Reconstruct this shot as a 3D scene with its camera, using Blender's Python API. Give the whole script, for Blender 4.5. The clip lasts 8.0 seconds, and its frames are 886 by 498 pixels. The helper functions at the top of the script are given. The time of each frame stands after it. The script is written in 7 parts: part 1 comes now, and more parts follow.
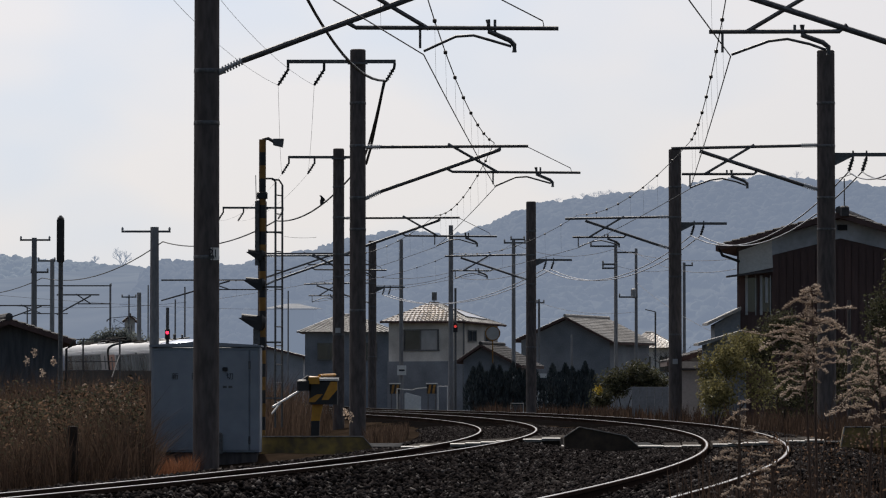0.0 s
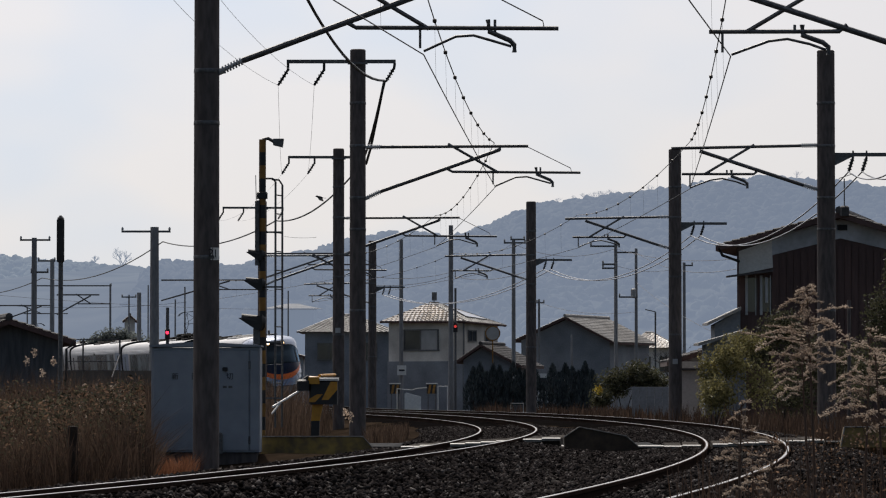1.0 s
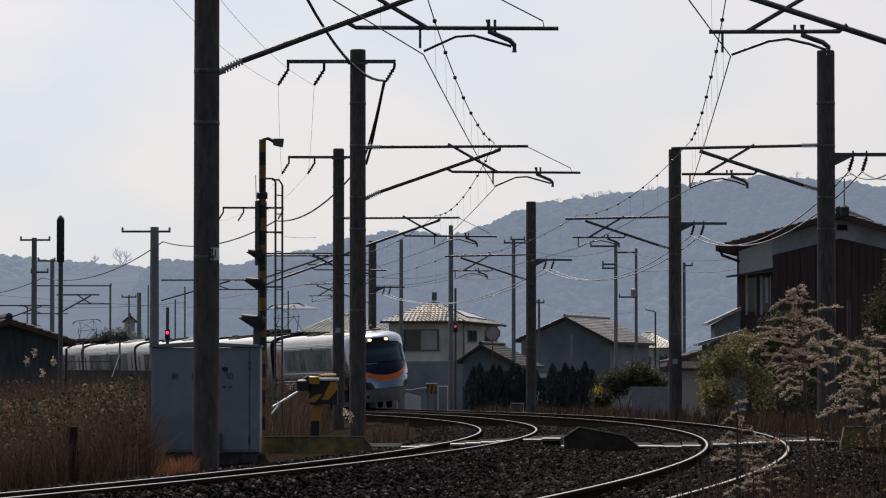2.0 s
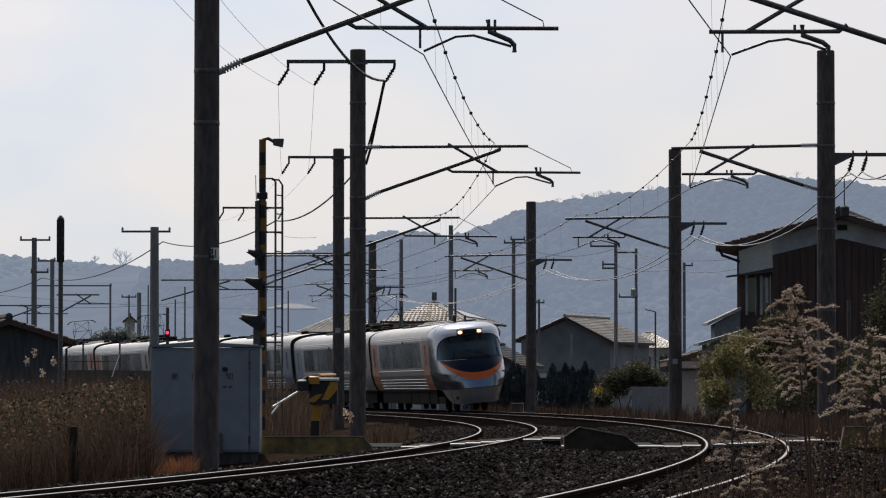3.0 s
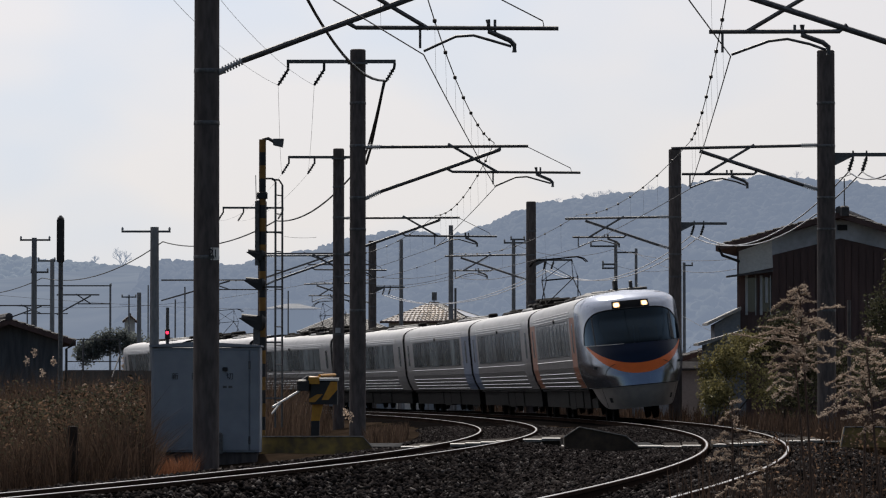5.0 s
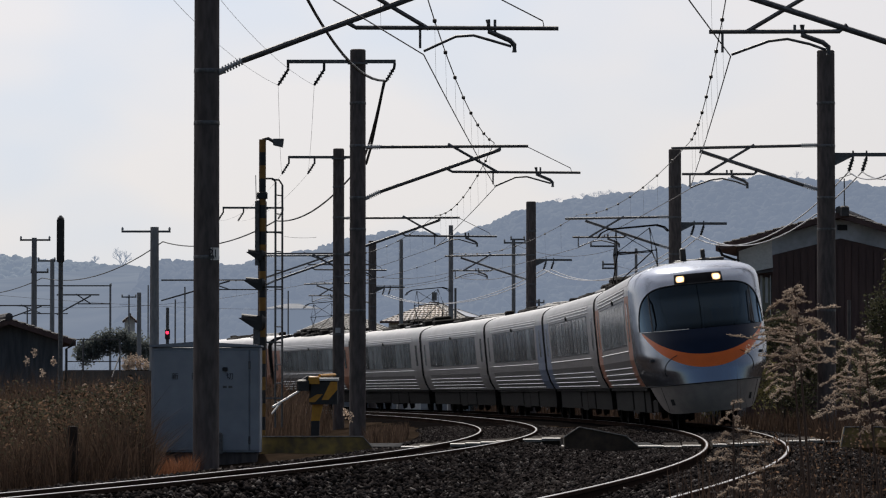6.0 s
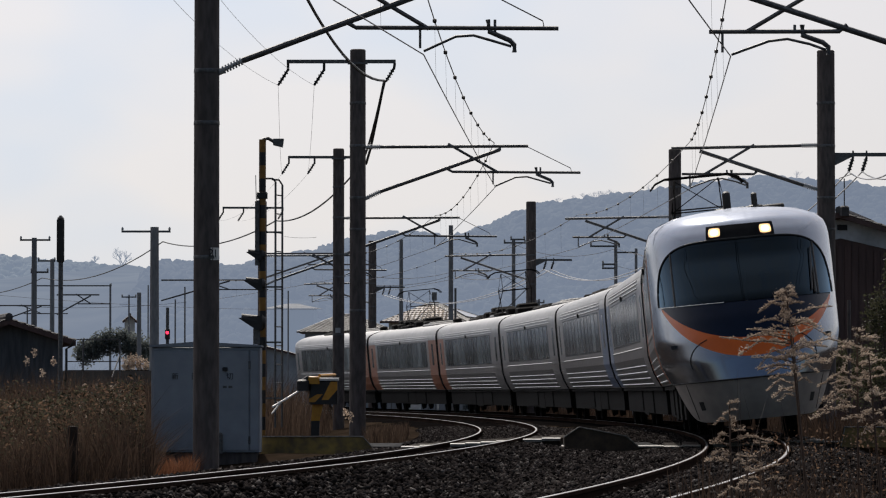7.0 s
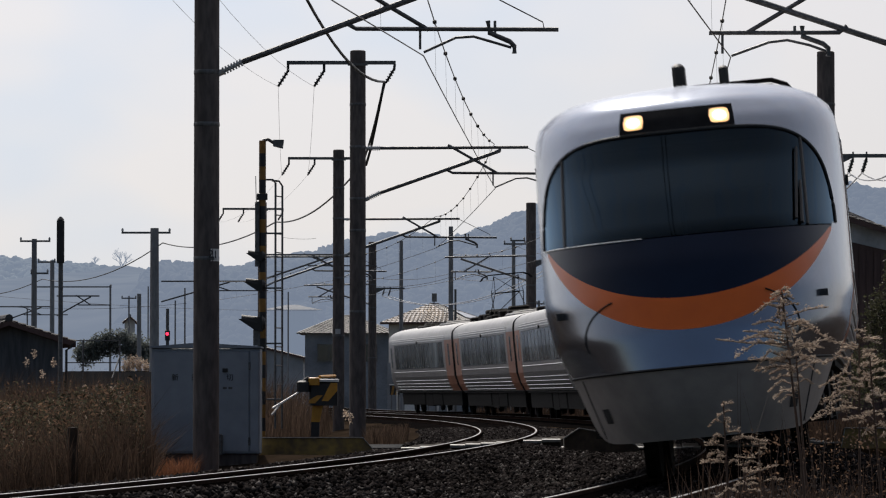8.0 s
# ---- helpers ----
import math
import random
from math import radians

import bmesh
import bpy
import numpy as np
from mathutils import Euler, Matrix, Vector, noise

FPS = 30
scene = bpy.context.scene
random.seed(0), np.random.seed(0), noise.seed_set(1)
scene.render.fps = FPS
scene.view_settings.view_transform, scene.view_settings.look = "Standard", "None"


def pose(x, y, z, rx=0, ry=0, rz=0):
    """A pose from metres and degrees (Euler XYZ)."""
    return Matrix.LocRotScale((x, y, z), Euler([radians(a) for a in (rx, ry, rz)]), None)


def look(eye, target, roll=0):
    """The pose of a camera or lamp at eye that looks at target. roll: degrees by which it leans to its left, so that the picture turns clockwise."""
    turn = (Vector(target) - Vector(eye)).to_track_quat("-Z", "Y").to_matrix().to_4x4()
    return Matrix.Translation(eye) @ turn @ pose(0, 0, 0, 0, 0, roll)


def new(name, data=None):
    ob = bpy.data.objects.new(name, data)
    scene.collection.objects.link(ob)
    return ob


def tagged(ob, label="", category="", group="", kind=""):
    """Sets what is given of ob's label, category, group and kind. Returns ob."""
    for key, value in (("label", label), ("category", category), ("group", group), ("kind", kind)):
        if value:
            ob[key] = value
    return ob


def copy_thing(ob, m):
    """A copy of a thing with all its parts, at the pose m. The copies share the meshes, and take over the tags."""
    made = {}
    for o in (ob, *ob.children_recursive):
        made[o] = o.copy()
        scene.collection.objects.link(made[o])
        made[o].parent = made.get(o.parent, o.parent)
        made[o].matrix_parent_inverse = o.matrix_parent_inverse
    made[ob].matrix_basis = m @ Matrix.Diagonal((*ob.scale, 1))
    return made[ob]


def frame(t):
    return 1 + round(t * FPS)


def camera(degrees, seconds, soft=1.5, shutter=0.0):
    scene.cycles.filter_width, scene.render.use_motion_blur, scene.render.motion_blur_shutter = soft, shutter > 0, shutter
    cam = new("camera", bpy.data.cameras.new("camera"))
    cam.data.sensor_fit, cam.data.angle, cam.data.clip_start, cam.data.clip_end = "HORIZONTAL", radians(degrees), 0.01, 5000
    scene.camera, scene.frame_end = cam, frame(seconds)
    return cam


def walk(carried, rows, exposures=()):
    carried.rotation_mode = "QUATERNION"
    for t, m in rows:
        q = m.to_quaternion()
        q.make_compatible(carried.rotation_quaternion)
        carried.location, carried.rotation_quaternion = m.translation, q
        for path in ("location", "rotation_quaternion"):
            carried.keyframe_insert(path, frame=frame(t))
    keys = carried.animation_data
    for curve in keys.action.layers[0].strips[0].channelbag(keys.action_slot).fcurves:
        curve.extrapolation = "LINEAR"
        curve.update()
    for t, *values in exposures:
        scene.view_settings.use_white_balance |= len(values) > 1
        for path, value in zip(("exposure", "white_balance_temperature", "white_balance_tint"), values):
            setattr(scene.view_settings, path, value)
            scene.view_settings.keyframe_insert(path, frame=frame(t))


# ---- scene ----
cam = camera(12.31, 8.0, soft=1.15, shutter=0.3)
TILT = 2.011
walk(cam, [(0.0, pose(0, 0, 0.77, 90 + TILT)), (7.0, pose(0, 0, 0.77, 90 + TILT)),
           (7.4, pose(0, 0, 0.77, 90 + TILT + 0.015)), (8.0, pose(0, 0, 0.77, 90 + TILT + 0.016))])

# ---------------------------------------------------------------- sky and sun
SUN_AZ, SUN_EL = radians(-10), radians(44)
SUN_DIR = Vector((math.sin(SUN_AZ) * math.cos(SUN_EL), math.cos(SUN_AZ) * math.cos(SUN_EL), math.sin(SUN_EL)))


def make_world():
    w = bpy.data.worlds.new("sky")
    scene.world = w
    w.use_nodes = True
    nt = w.node_tree
    nt.nodes.clear()
    N, L = nt.nodes.new, nt.links.new
    out, bg, sky = N("ShaderNodeOutputWorld"), N("ShaderNodeBackground"), N("ShaderNodeTexSky")
    sky.sky_type, sky.sun_disc = "NISHITA", False
    sky.sun_elevation, sky.sun_rotation = SUN_EL, SUN_AZ
    sky.dust_density, sky.air_density, sky.ozone_density = 0.4, 1.0, 2.5
    dim = N("ShaderNodeVectorMath")
    dim.operation = "SCALE"
    L(sky.outputs["Color"], dim.inputs[0])
    tc = N("ShaderNodeTexCoord")
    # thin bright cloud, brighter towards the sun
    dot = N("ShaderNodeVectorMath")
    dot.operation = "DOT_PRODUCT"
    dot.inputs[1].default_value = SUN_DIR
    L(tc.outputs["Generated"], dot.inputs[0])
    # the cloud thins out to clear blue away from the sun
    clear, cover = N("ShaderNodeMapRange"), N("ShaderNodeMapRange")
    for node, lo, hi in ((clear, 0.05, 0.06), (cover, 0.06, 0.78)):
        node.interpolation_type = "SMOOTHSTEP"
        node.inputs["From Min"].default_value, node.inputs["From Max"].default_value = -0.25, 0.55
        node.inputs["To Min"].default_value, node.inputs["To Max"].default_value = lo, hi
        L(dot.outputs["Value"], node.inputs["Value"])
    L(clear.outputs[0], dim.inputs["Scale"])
    mx = N("ShaderNodeMath"); mx.operation = "MAXIMUM"; mx.inputs[1].default_value = 0.0
    L(dot.outputs["Value"], mx.inputs[0])
    pw = N("ShaderNodeMath"); pw.operation = "POWER"; pw.inputs[1].default_value = 2.2
    L(mx.outputs[0], pw.inputs[0])
    ma = N("ShaderNodeMath"); ma.operation = "MULTIPLY_ADD"
    ma.inputs[1].default_value, ma.inputs[2].default_value = 1.30, 0.21
    L(pw.outputs[0], ma.inputs[0])
    mp = N("ShaderNodeMapping")
    mp.inputs["Scale"].default_value = (1.0, 1.0, 1.9)
    mp.inputs["Location"].default_value = (0.31, 0.0, 0.12)
    L(tc.outputs["Generated"], mp.inputs["Vector"])
    nz = N("ShaderNodeTexNoise")
    nz.inputs["Scale"].default_value, nz.inputs["Detail"].default_value, nz.inputs["Roughness"].default_value = 11.0, 3.0, 0.45
    L(mp.outputs[0], nz.inputs["Vector"])
    rp = N("ShaderNodeValToRGB")
    rp.color_ramp.elements[0].position, rp.color_ramp.elements[0].color = 0.38, (0.85, 0.885, 0.99, 1)
    rp.color_ramp.elements[1].position, rp.color_ramp.elements[1].color = 0.56, (1.0, 0.945, 0.955, 1)
    L(nz.outputs["Fac"], rp.inputs["Fac"])
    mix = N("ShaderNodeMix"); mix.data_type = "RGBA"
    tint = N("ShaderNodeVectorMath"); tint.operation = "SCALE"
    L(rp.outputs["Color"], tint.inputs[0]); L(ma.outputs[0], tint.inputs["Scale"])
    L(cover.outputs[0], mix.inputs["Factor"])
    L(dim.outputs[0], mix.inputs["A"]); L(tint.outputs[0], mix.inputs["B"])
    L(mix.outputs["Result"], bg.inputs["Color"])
    L(bg.outputs[0], out.inputs["Surface"])


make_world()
sun = new("sun", bpy.data.lights.new("sun", "SUN"))
sun.data.energy, sun.data.angle, sun.data.color = 2.9, radians(1.5), (1.0, 0.93, 0.84)
sun.matrix_world = look(SUN_DIR * 100, (0, 0, 0))

# ---------------------------------------------------------------- materials


def mat(name, c1, c2=None, scale=6.0, rough=0.8, metal=0.0, bump=0.15, big=0.35, stain=0.25, rand=0.0, spec=0.5, streak=1.0, island=0.0, thin=0.0):
    """Two tones of grain, slow stains and fine relief, in metres."""
    m = bpy.data.materials.new(name)
    m.use_nodes = True
    nt = m.node_tree
    N, L = nt.nodes.new, nt.links.new
    b = nt.nodes["Principled BSDF"]
    b.inputs["Roughness"].default_value, b.inputs["Metallic"].default_value = rough, metal
    b.inputs["Specular IOR Level"].default_value = spec
    c2 = c2 or tuple(v * 0.7 for v in c1)
    tc, mp = N("ShaderNodeTexCoord"), N("ShaderNodeMapping")
    mp.inputs["Scale"].default_value = (1, 1, streak)
    L(tc.outputs["Object"], mp.inputs["Vector"])
    fine, slow = N("ShaderNodeTexNoise"), N("ShaderNodeTexNoise")
    fine.inputs["Scale"].default_value, fine.inputs["Detail"].default_value = scale, 5.0
    slow.inputs["Scale"].default_value, slow.inputs["Detail"].default_value = big, 3.0
    L(mp.outputs[0], fine.inputs["Vector"]); L(mp.outputs[0], slow.inputs["Vector"])
    mix = N("ShaderNodeMix"); mix.data_type = "RGBA"
    mix.inputs["A"].default_value, mix.inputs["B"].default_value = (*c1, 1), (*c2, 1)
    rp = N("ShaderNodeMapRange")
    rp.inputs["From Min"].default_value, rp.inputs["From Max"].default_value = 0.35, 0.65
    L(fine.outputs["Fac"], rp.inputs["Value"]); L(rp.outputs[0], mix.inputs["Factor"])
    val = N("ShaderNodeMapRange")
    val.inputs["From Min"].default_value, val.inputs["From Max"].default_value = 0.3, 0.7
    val.inputs["To Min"].default_value, val.inputs["To Max"].default_value = 1 - stain, 1 + stain
    L(slow.outputs["Fac"], val.inputs["Value"])
    sc = N("ShaderNodeVectorMath"); sc.operation = "SCALE"
    L(mix.outputs["Result"], sc.inputs[0]); L(val.outputs[0], sc.inputs["Scale"])
    last = sc.outputs[0]
    if rand or island:
        src = N("ShaderNodeObjectInfo").outputs["Random"] if rand else N("ShaderNodeNewGeometry").outputs["Random Per Island"]
        amt = rand or island
        rr = N("ShaderNodeMapRange")
        rr.inputs["To Min"].default_value, rr.inputs["To Max"].default_value = 1 - amt, 1 + amt
        s2 = N("ShaderNodeVectorMath"); s2.operation = "SCALE"
        L(src, rr.inputs["Value"]); L(last, s2.inputs[0]); L(rr.outputs[0], s2.inputs["Scale"])
        last = s2.outputs[0]
    L(last, b.inputs["Base Color"])
    if thin:
        tl, ms = N("ShaderNodeBsdfTranslucent"), N("ShaderNodeMixShader")
        ms.inputs[0].default_value = thin
        L(last, tl.inputs["Color"]); L(b.outputs[0], ms.inputs[1]); L(tl.outputs[0], ms.inputs[2])
        L(ms.outputs[0], nt.nodes["Material Output"].inputs["Surface"])
    if bump:
        bp = N("ShaderNodeBump")
        bp.inputs["Strength"].default_value, bp.inputs["Distance"].default_value = bump, 0.02
        L(fine.outputs["Fac"], bp.inputs["Height"]); L(bp.outputs[0], b.inputs["Normal"])
    return m


def glow(name, color, strength):
    m = bpy.data.materials.new(name)
    m.use_nodes = True
    b = m.node_tree.nodes["Principled BSDF"]
    b.inputs["Base Color"].default_value = (*color, 1)
    b.inputs["Emission Color"].default_value, b.inputs["Emission Strength"].default_value = (*color, 1), strength
    return m


def glass(name, tint, rough=0.02):
    """Tinted pane: see-through, with a Fresnel gloss."""
    m = bpy.data.materials.new(name)
    m.use_nodes = True
    nt = m.node_tree
    nt.nodes.clear()
    N, L = nt.nodes.new, nt.links.new
    out, mix, tr, gl, fr = N("ShaderNodeOutputMaterial"), N("ShaderNodeMixShader"), N("ShaderNodeBsdfTransparent"), N("ShaderNodeBsdfGlossy"), N("ShaderNodeFresnel")
    tr.inputs["Color"].default_value = (*tint, 1)
    gl.inputs["Roughness"].default_value = rough
    gl.inputs["Color"].default_value = (0.5, 0.74, 1.0, 1)
    fr.inputs["IOR"].default_value = 1.34
    L(fr.outputs[0], mix.inputs[0]); L(tr.outputs[0], mix.inputs[1]); L(gl.outputs[0], mix.inputs[2])
    L(mix.outputs[0], out.inputs["Surface"])
    return m


def distance_mat(name, c1, c2, haze_glow, scale):
    """Far slope, tree or wall; the blue haze over it is put in as emission."""
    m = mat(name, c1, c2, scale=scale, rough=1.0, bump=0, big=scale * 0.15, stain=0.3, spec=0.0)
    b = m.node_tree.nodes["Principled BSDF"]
    b.inputs["Emission Color"].default_value, b.inputs["Emission Strength"].default_value = (*haze_glow, 1), 1.0
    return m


CONCRETE = mat("pole_concrete", (0.145, 0.124, 0.117), (0.088, 0.076, 0.073), scale=14, spec=0.2, rough=0.9, bump=0.2, big=0.6, streak=0.25)
STEEL_DARK = mat("galvanised_steel", (0.16, 0.16, 0.165), (0.09, 0.09, 0.09), scale=20, rough=0.55, metal=0.6, bump=0.05)
PORCELAIN = mat("insulator_porcelain", (0.5, 0.5, 0.5), (0.4, 0.4, 0.4), rough=0.25, bump=0)
WIRE = mat("wire_copper_dark", (0.06, 0.05, 0.045), (0.04, 0.035, 0.03), rough=0.45, metal=0.7, bump=0)
WIRE_LIGHT = mat("wire_bare_aluminium", (0.5, 0.5, 0.5), (0.4, 0.4, 0.4), rough=0.35, metal=0.9, bump=0)
CABLE = mat("rubber_cable", (0.025, 0.025, 0.025), rough=0.6, bump=0)
RAIL_SIDE = mat("rail_rust", (0.052, 0.034, 0.027), (0.032, 0.022, 0.018), scale=30, rough=1.0, bump=0.3, spec=0.0)
RAIL_TOP = mat("rail_polished_steel", (0.23, 0.222, 0.218), (0.17, 0.164, 0.161), scale=40, rough=0.4, metal=0.5, bump=0.02)
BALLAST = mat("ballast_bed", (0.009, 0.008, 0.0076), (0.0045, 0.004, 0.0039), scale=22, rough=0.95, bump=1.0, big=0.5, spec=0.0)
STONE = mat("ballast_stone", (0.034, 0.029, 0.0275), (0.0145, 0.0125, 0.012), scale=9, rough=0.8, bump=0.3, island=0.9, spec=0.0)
# paler copy of the stone, with sun glints put into its colour
STONE_GLINT = mat("glint_ballast_stone", (0.075, 0.066, 0.062), (0.035, 0.03, 0.028), scale=9, rough=0.6, bump=0.3, island=0.9, spec=0.015)
SLEEPER = mat("sleeper_concrete", (0.17, 0.15, 0.13), (0.10, 0.088, 0.075), scale=12, rough=0.95, rand=0.25, spec=0.1)
SOIL = mat("dry_soil", (0.04, 0.028, 0.02), (0.024, 0.018, 0.013), scale=3, rough=1.0, bump=0.5, big=0.12, spec=0.0)
ASPHALT = mat("asphalt", (0.05, 0.05, 0.05), (0.035, 0.035, 0.036), scale=30, rough=0.95, bump=0.4, spec=0.05)
PLANK = mat("crossing_plank", (0.06, 0.05, 0.04), (0.035, 0.028, 0.024), scale=18, rough=0.95, bump=0.4, rand=0.2, spec=0.05)
EDGE_STEEL = mat("pale_edge_steel", (0.24, 0.225, 0.20), (0.12, 0.11, 0.10), scale=18, rough=0.5, metal=0.2, bump=0.1)
KERB_DIRTY = mat("grimy_kerb_steel", (0.085, 0.06, 0.042), (0.045, 0.033, 0.025), scale=8, rough=0.8, bump=0.2, big=2.0, stain=0.4, spec=0.2)
YELLOW = mat("faded_yellow_paint", (0.26, 0.17, 0.035), (0.12, 0.08, 0.03), scale=7, rough=0.6, bump=0.2, big=1.5, stain=0.4)
ORANGE_Y = mat("amber_yellow_paint", (0.62, 0.30, 0.02), (0.5, 0.22, 0.02), scale=9, rough=0.5, bump=0.1)
AGED_AMBER = mat("aged_amber_paint", (0.30, 0.15, 0.025), (0.20, 0.10, 0.02), scale=9, rough=0.65, bump=0.15, stain=0.35)
BLACK = mat("black_paint", (0.018, 0.018, 0.02), (0.01, 0.01, 0.011), rough=0.55, bump=0.1)
GREY_BOX = mat("cabinet_grey_paint", (0.25, 0.28, 0.325), (0.22, 0.246, 0.288), scale=5, rough=0.5, bump=0.05, big=0.9, stain=0.14)
WHITE_PAINT = mat("white_paint", (0.78, 0.77, 0.74), (0.68, 0.67, 0.64), scale=9, rough=0.55, bump=0.05, stain=0.12)
INK = mat("sign_ink", (0.015, 0.015, 0.02), rough=0.7, bump=0)
RED_GLOW = glow("red_signal_lens", (1.0, 0.03, 0.08), 2.5)
RED_DIM = glow("dull_red_lens", (0.8, 0.06, 0.05), 0.6)
LAMP_GLOW = glow("headlight_lens", (1.0, 0.60, 0.28), 1.25)
LAMP_CORE = glow("headlight_core", (1.0, 0.88, 0.66), 2.2)

# ---------------------------------------------------------------- mesh tools


class Shape:
    """Collects vertices and faces of one mesh."""

    def __init__(self):
        self.v, self.f = [], []

    def add(self, verts, faces):
        n = len(self.v)
        self.v += [tuple(p) for p in verts]
        self.f += [tuple(i + n for i in q) for q in faces]
        return self

    def box(self, x0, x1, y0, y1, z0, z1):
        v = [(x, y, z) for z in (z0, z1) for y in (y0, y1) for x in (x0, x1)]
        return self.add(v, [(0, 2, 3, 1), (4, 5, 7, 6), (0, 1, 5, 4), (2, 6, 7, 3), (0, 4, 6, 2), (1, 3, 7, 5)])

    def block(self, x0, x1, y0, y1, z0, z1, b=0.02):
        """A box with bevelled upright and top edges."""
        rings = []
        for z, i in ((z0, 0.0), (z1 - b, 0.0), (z1, b)):
            a, c, d, e = x0 + i, x1 - i, y0 + i, y1 - i
            rings.append([(a + b, d, z), (c - b, d, z), (c, d + b, z), (c, e - b, z), (c - b, e, z), (a + b, e, z), (a, e - b, z), (a, d + b, z)])
        return self.loft(rings)

    def loft(self, rings, caps=True, closed=True):
        n, v, f = len(rings[0]), [], []
        for r in rings:
            v += r
        for j in range(len(rings) - 1):
            for i in range(n if closed else n - 1):
                a, b = j * n + i, j * n + (i + 1) % n
                f.append((a, b, b + n, a + n))
        if caps and closed:
            f.append(tuple(reversed(range(n))))
            f.append(tuple(range(len(v) - n, len(v))))
        return self.add(v, f)

    def tube(self, pts, r, n=6, r2=None):
        pts = [Vector(p) for p in pts]
        rings, last = [], len(pts) - 1
        for i, p in enumerate(pts):
            d = (pts[min(i + 1, last)] - pts[max(i - 1, 0)]).normalized()
            u = d.cross(Vector((0, 0, 1)) if abs(d.z) < 0.95 else Vector((0, 1, 0))).normalized()
            w = d.cross(u)
            q = r + ((r2 if r2 is not None else r) - r) * i / max(last, 1)
            rings.append([p + q * (math.cos(2 * math.pi * k / n) * u + math.sin(2 * math.pi * k / n) * w) for k in range(n)])
        return self.loft(rings)

    def lathe(self, profile, n=16, x=0, y=0, z=0):
        return self.loft([[(x + r * math.cos(2 * math.pi * k / n), y + r * math.sin(2 * math.pi * k / n), z + h) for k in range(n)] for r, h in profile])

    def insulator(self, a, b, r=0.055, sheds=7):
        a, b = Vector(a), Vector(b)
        self.tube([a, b], 0.03, 6)
        d = (b - a) / (sheds + 1)
        for i in range(1, sheds + 1):
            p = a + d * i
            self.tube([p - d.normalized() * 0.012, p + d.normalized() * 0.012], r, 10)
        return self

    def prism(self, outline, axis, lo, hi):
        """Extrudes a flat outline: axis 'x' outline is (y,z), 'y' is (x,z), 'z' is (x,y)."""
        put = {"x": lambda p, t: (t, p[0], p[1]), "y": lambda p, t: (p[0], t, p[1]), "z": lambda p, t: (p[0], p[1], t)}[axis]
        return self.loft([[put(p, t) for p in outline] for t in (lo, hi)])


def as_mesh(name, shape, material, smooth=40):
    me = bpy.data.meshes.new(name)
    me.from_pydata(shape.v, [], shape.f)
    bm = bmesh.new()
    bm.from_mesh(me)
    bmesh.ops.recalc_face_normals(bm, faces=bm.faces)
    bm.to_mesh(me)
    bm.free()
    me.materials.append(material)
    if smooth:
        me.shade_smooth()
        me.set_sharp_from_angle(angle=radians(smooth))
    me.update()
    return me


def part(name, shape, material, parent=None, label="", smooth=40):
    ob = new(name, as_mesh(name, shape, material, smooth))
    if parent:
        ob.parent = parent
    if label:
        ob["label"] = label
    return ob


def thing(name, label, category, m=None, group="", kind=""):
    ob = new(name)
    ob.empty_display_size = 0.2
    if m:
        ob.matrix_basis = m
    return tagged(ob, label, category, group, kind)


def solo(name, shape, material, label, category, kind="", group="", smooth=40):
    return tagged(part(name, shape, material, None, "", smooth), label, category, group, kind)


# ---------------------------------------------------------------- the line in plan
# s runs along the line away from the camera; curvature eases along it
STEP = 0.5
S0, S1 = -118.0, 330.0


def _lay():
    ss = np.arange(S0, S1 + STEP, STEP)
    c = np.clip(ss, -62, 108)
    k = np.where(ss > 113, 0.0, 1.0) * (1.837 - 0.006678 * c + 0.0001626 * c * c) * 1e-3
    th = np.concatenate([[0], np.cumsum((k[1:] + k[:-1]) / 2 * STEP)])
    i0 = int(round(-S0 / STEP))
    th -= th[i0]
    tm = (th[1:] + th[:-1]) / 2
    x = np.concatenate([[0], np.cumsum(-np.sin(tm) * STEP)])
    y = np.concatenate([[0], np.cumsum(np.cos(tm) * STEP)])
    return ss, x - x[i0] + 5.546, y - y[i0] + 94.11, th


LINE_S, LINE_X, LINE_Y, LINE_TH = _lay()
CANT = (0.051, 0.068)


def spread(s):
    """Offset of the second line from the first."""
    c = min(max(s, -72.0), 92.0)
    return -(4.186 + 0.00752 * c + 0.0001533 * c * c)


def along(s, off=0.0, z=0.0):
    t = float(np.interp(s, LINE_S, LINE_TH))
    z += max(0.0, s - 95.0) * 0.0052
    return Vector((float(np.interp(s, LINE_S, LINE_X)) + off * math.cos(t), float(np.interp(s, LINE_S, LINE_Y)) + off * math.sin(t), z))


def heading(s):
    return float(np.interp(s, LINE_S, LINE_TH))


def s_at(y):
    return float(np.interp(y, LINE_Y[:760], LINE_S[:760]))


# ---------------------------------------------------------------- ground
def ground_height(x, y):
    """Flat fields a little below the bed of the line; the bed rises to the sleepers."""
    s = s_at(min(max(y, -20), 260))
    t = heading(s)
    d = (x - float(np.interp(s, LINE_S, LINE_X))) * math.cos(t)
    lo, hi = spread(s) - 2.3, 2.3
    if lo <= d <= hi:
        e = -0.17
    else:
        g = lo - d if d < lo else d - hi
        e = -0.17 - min(g / 1.4, 1.0) * 0.3
    if 62.8 < y < 70.5:
        e = max(e, -0.17)
    return e


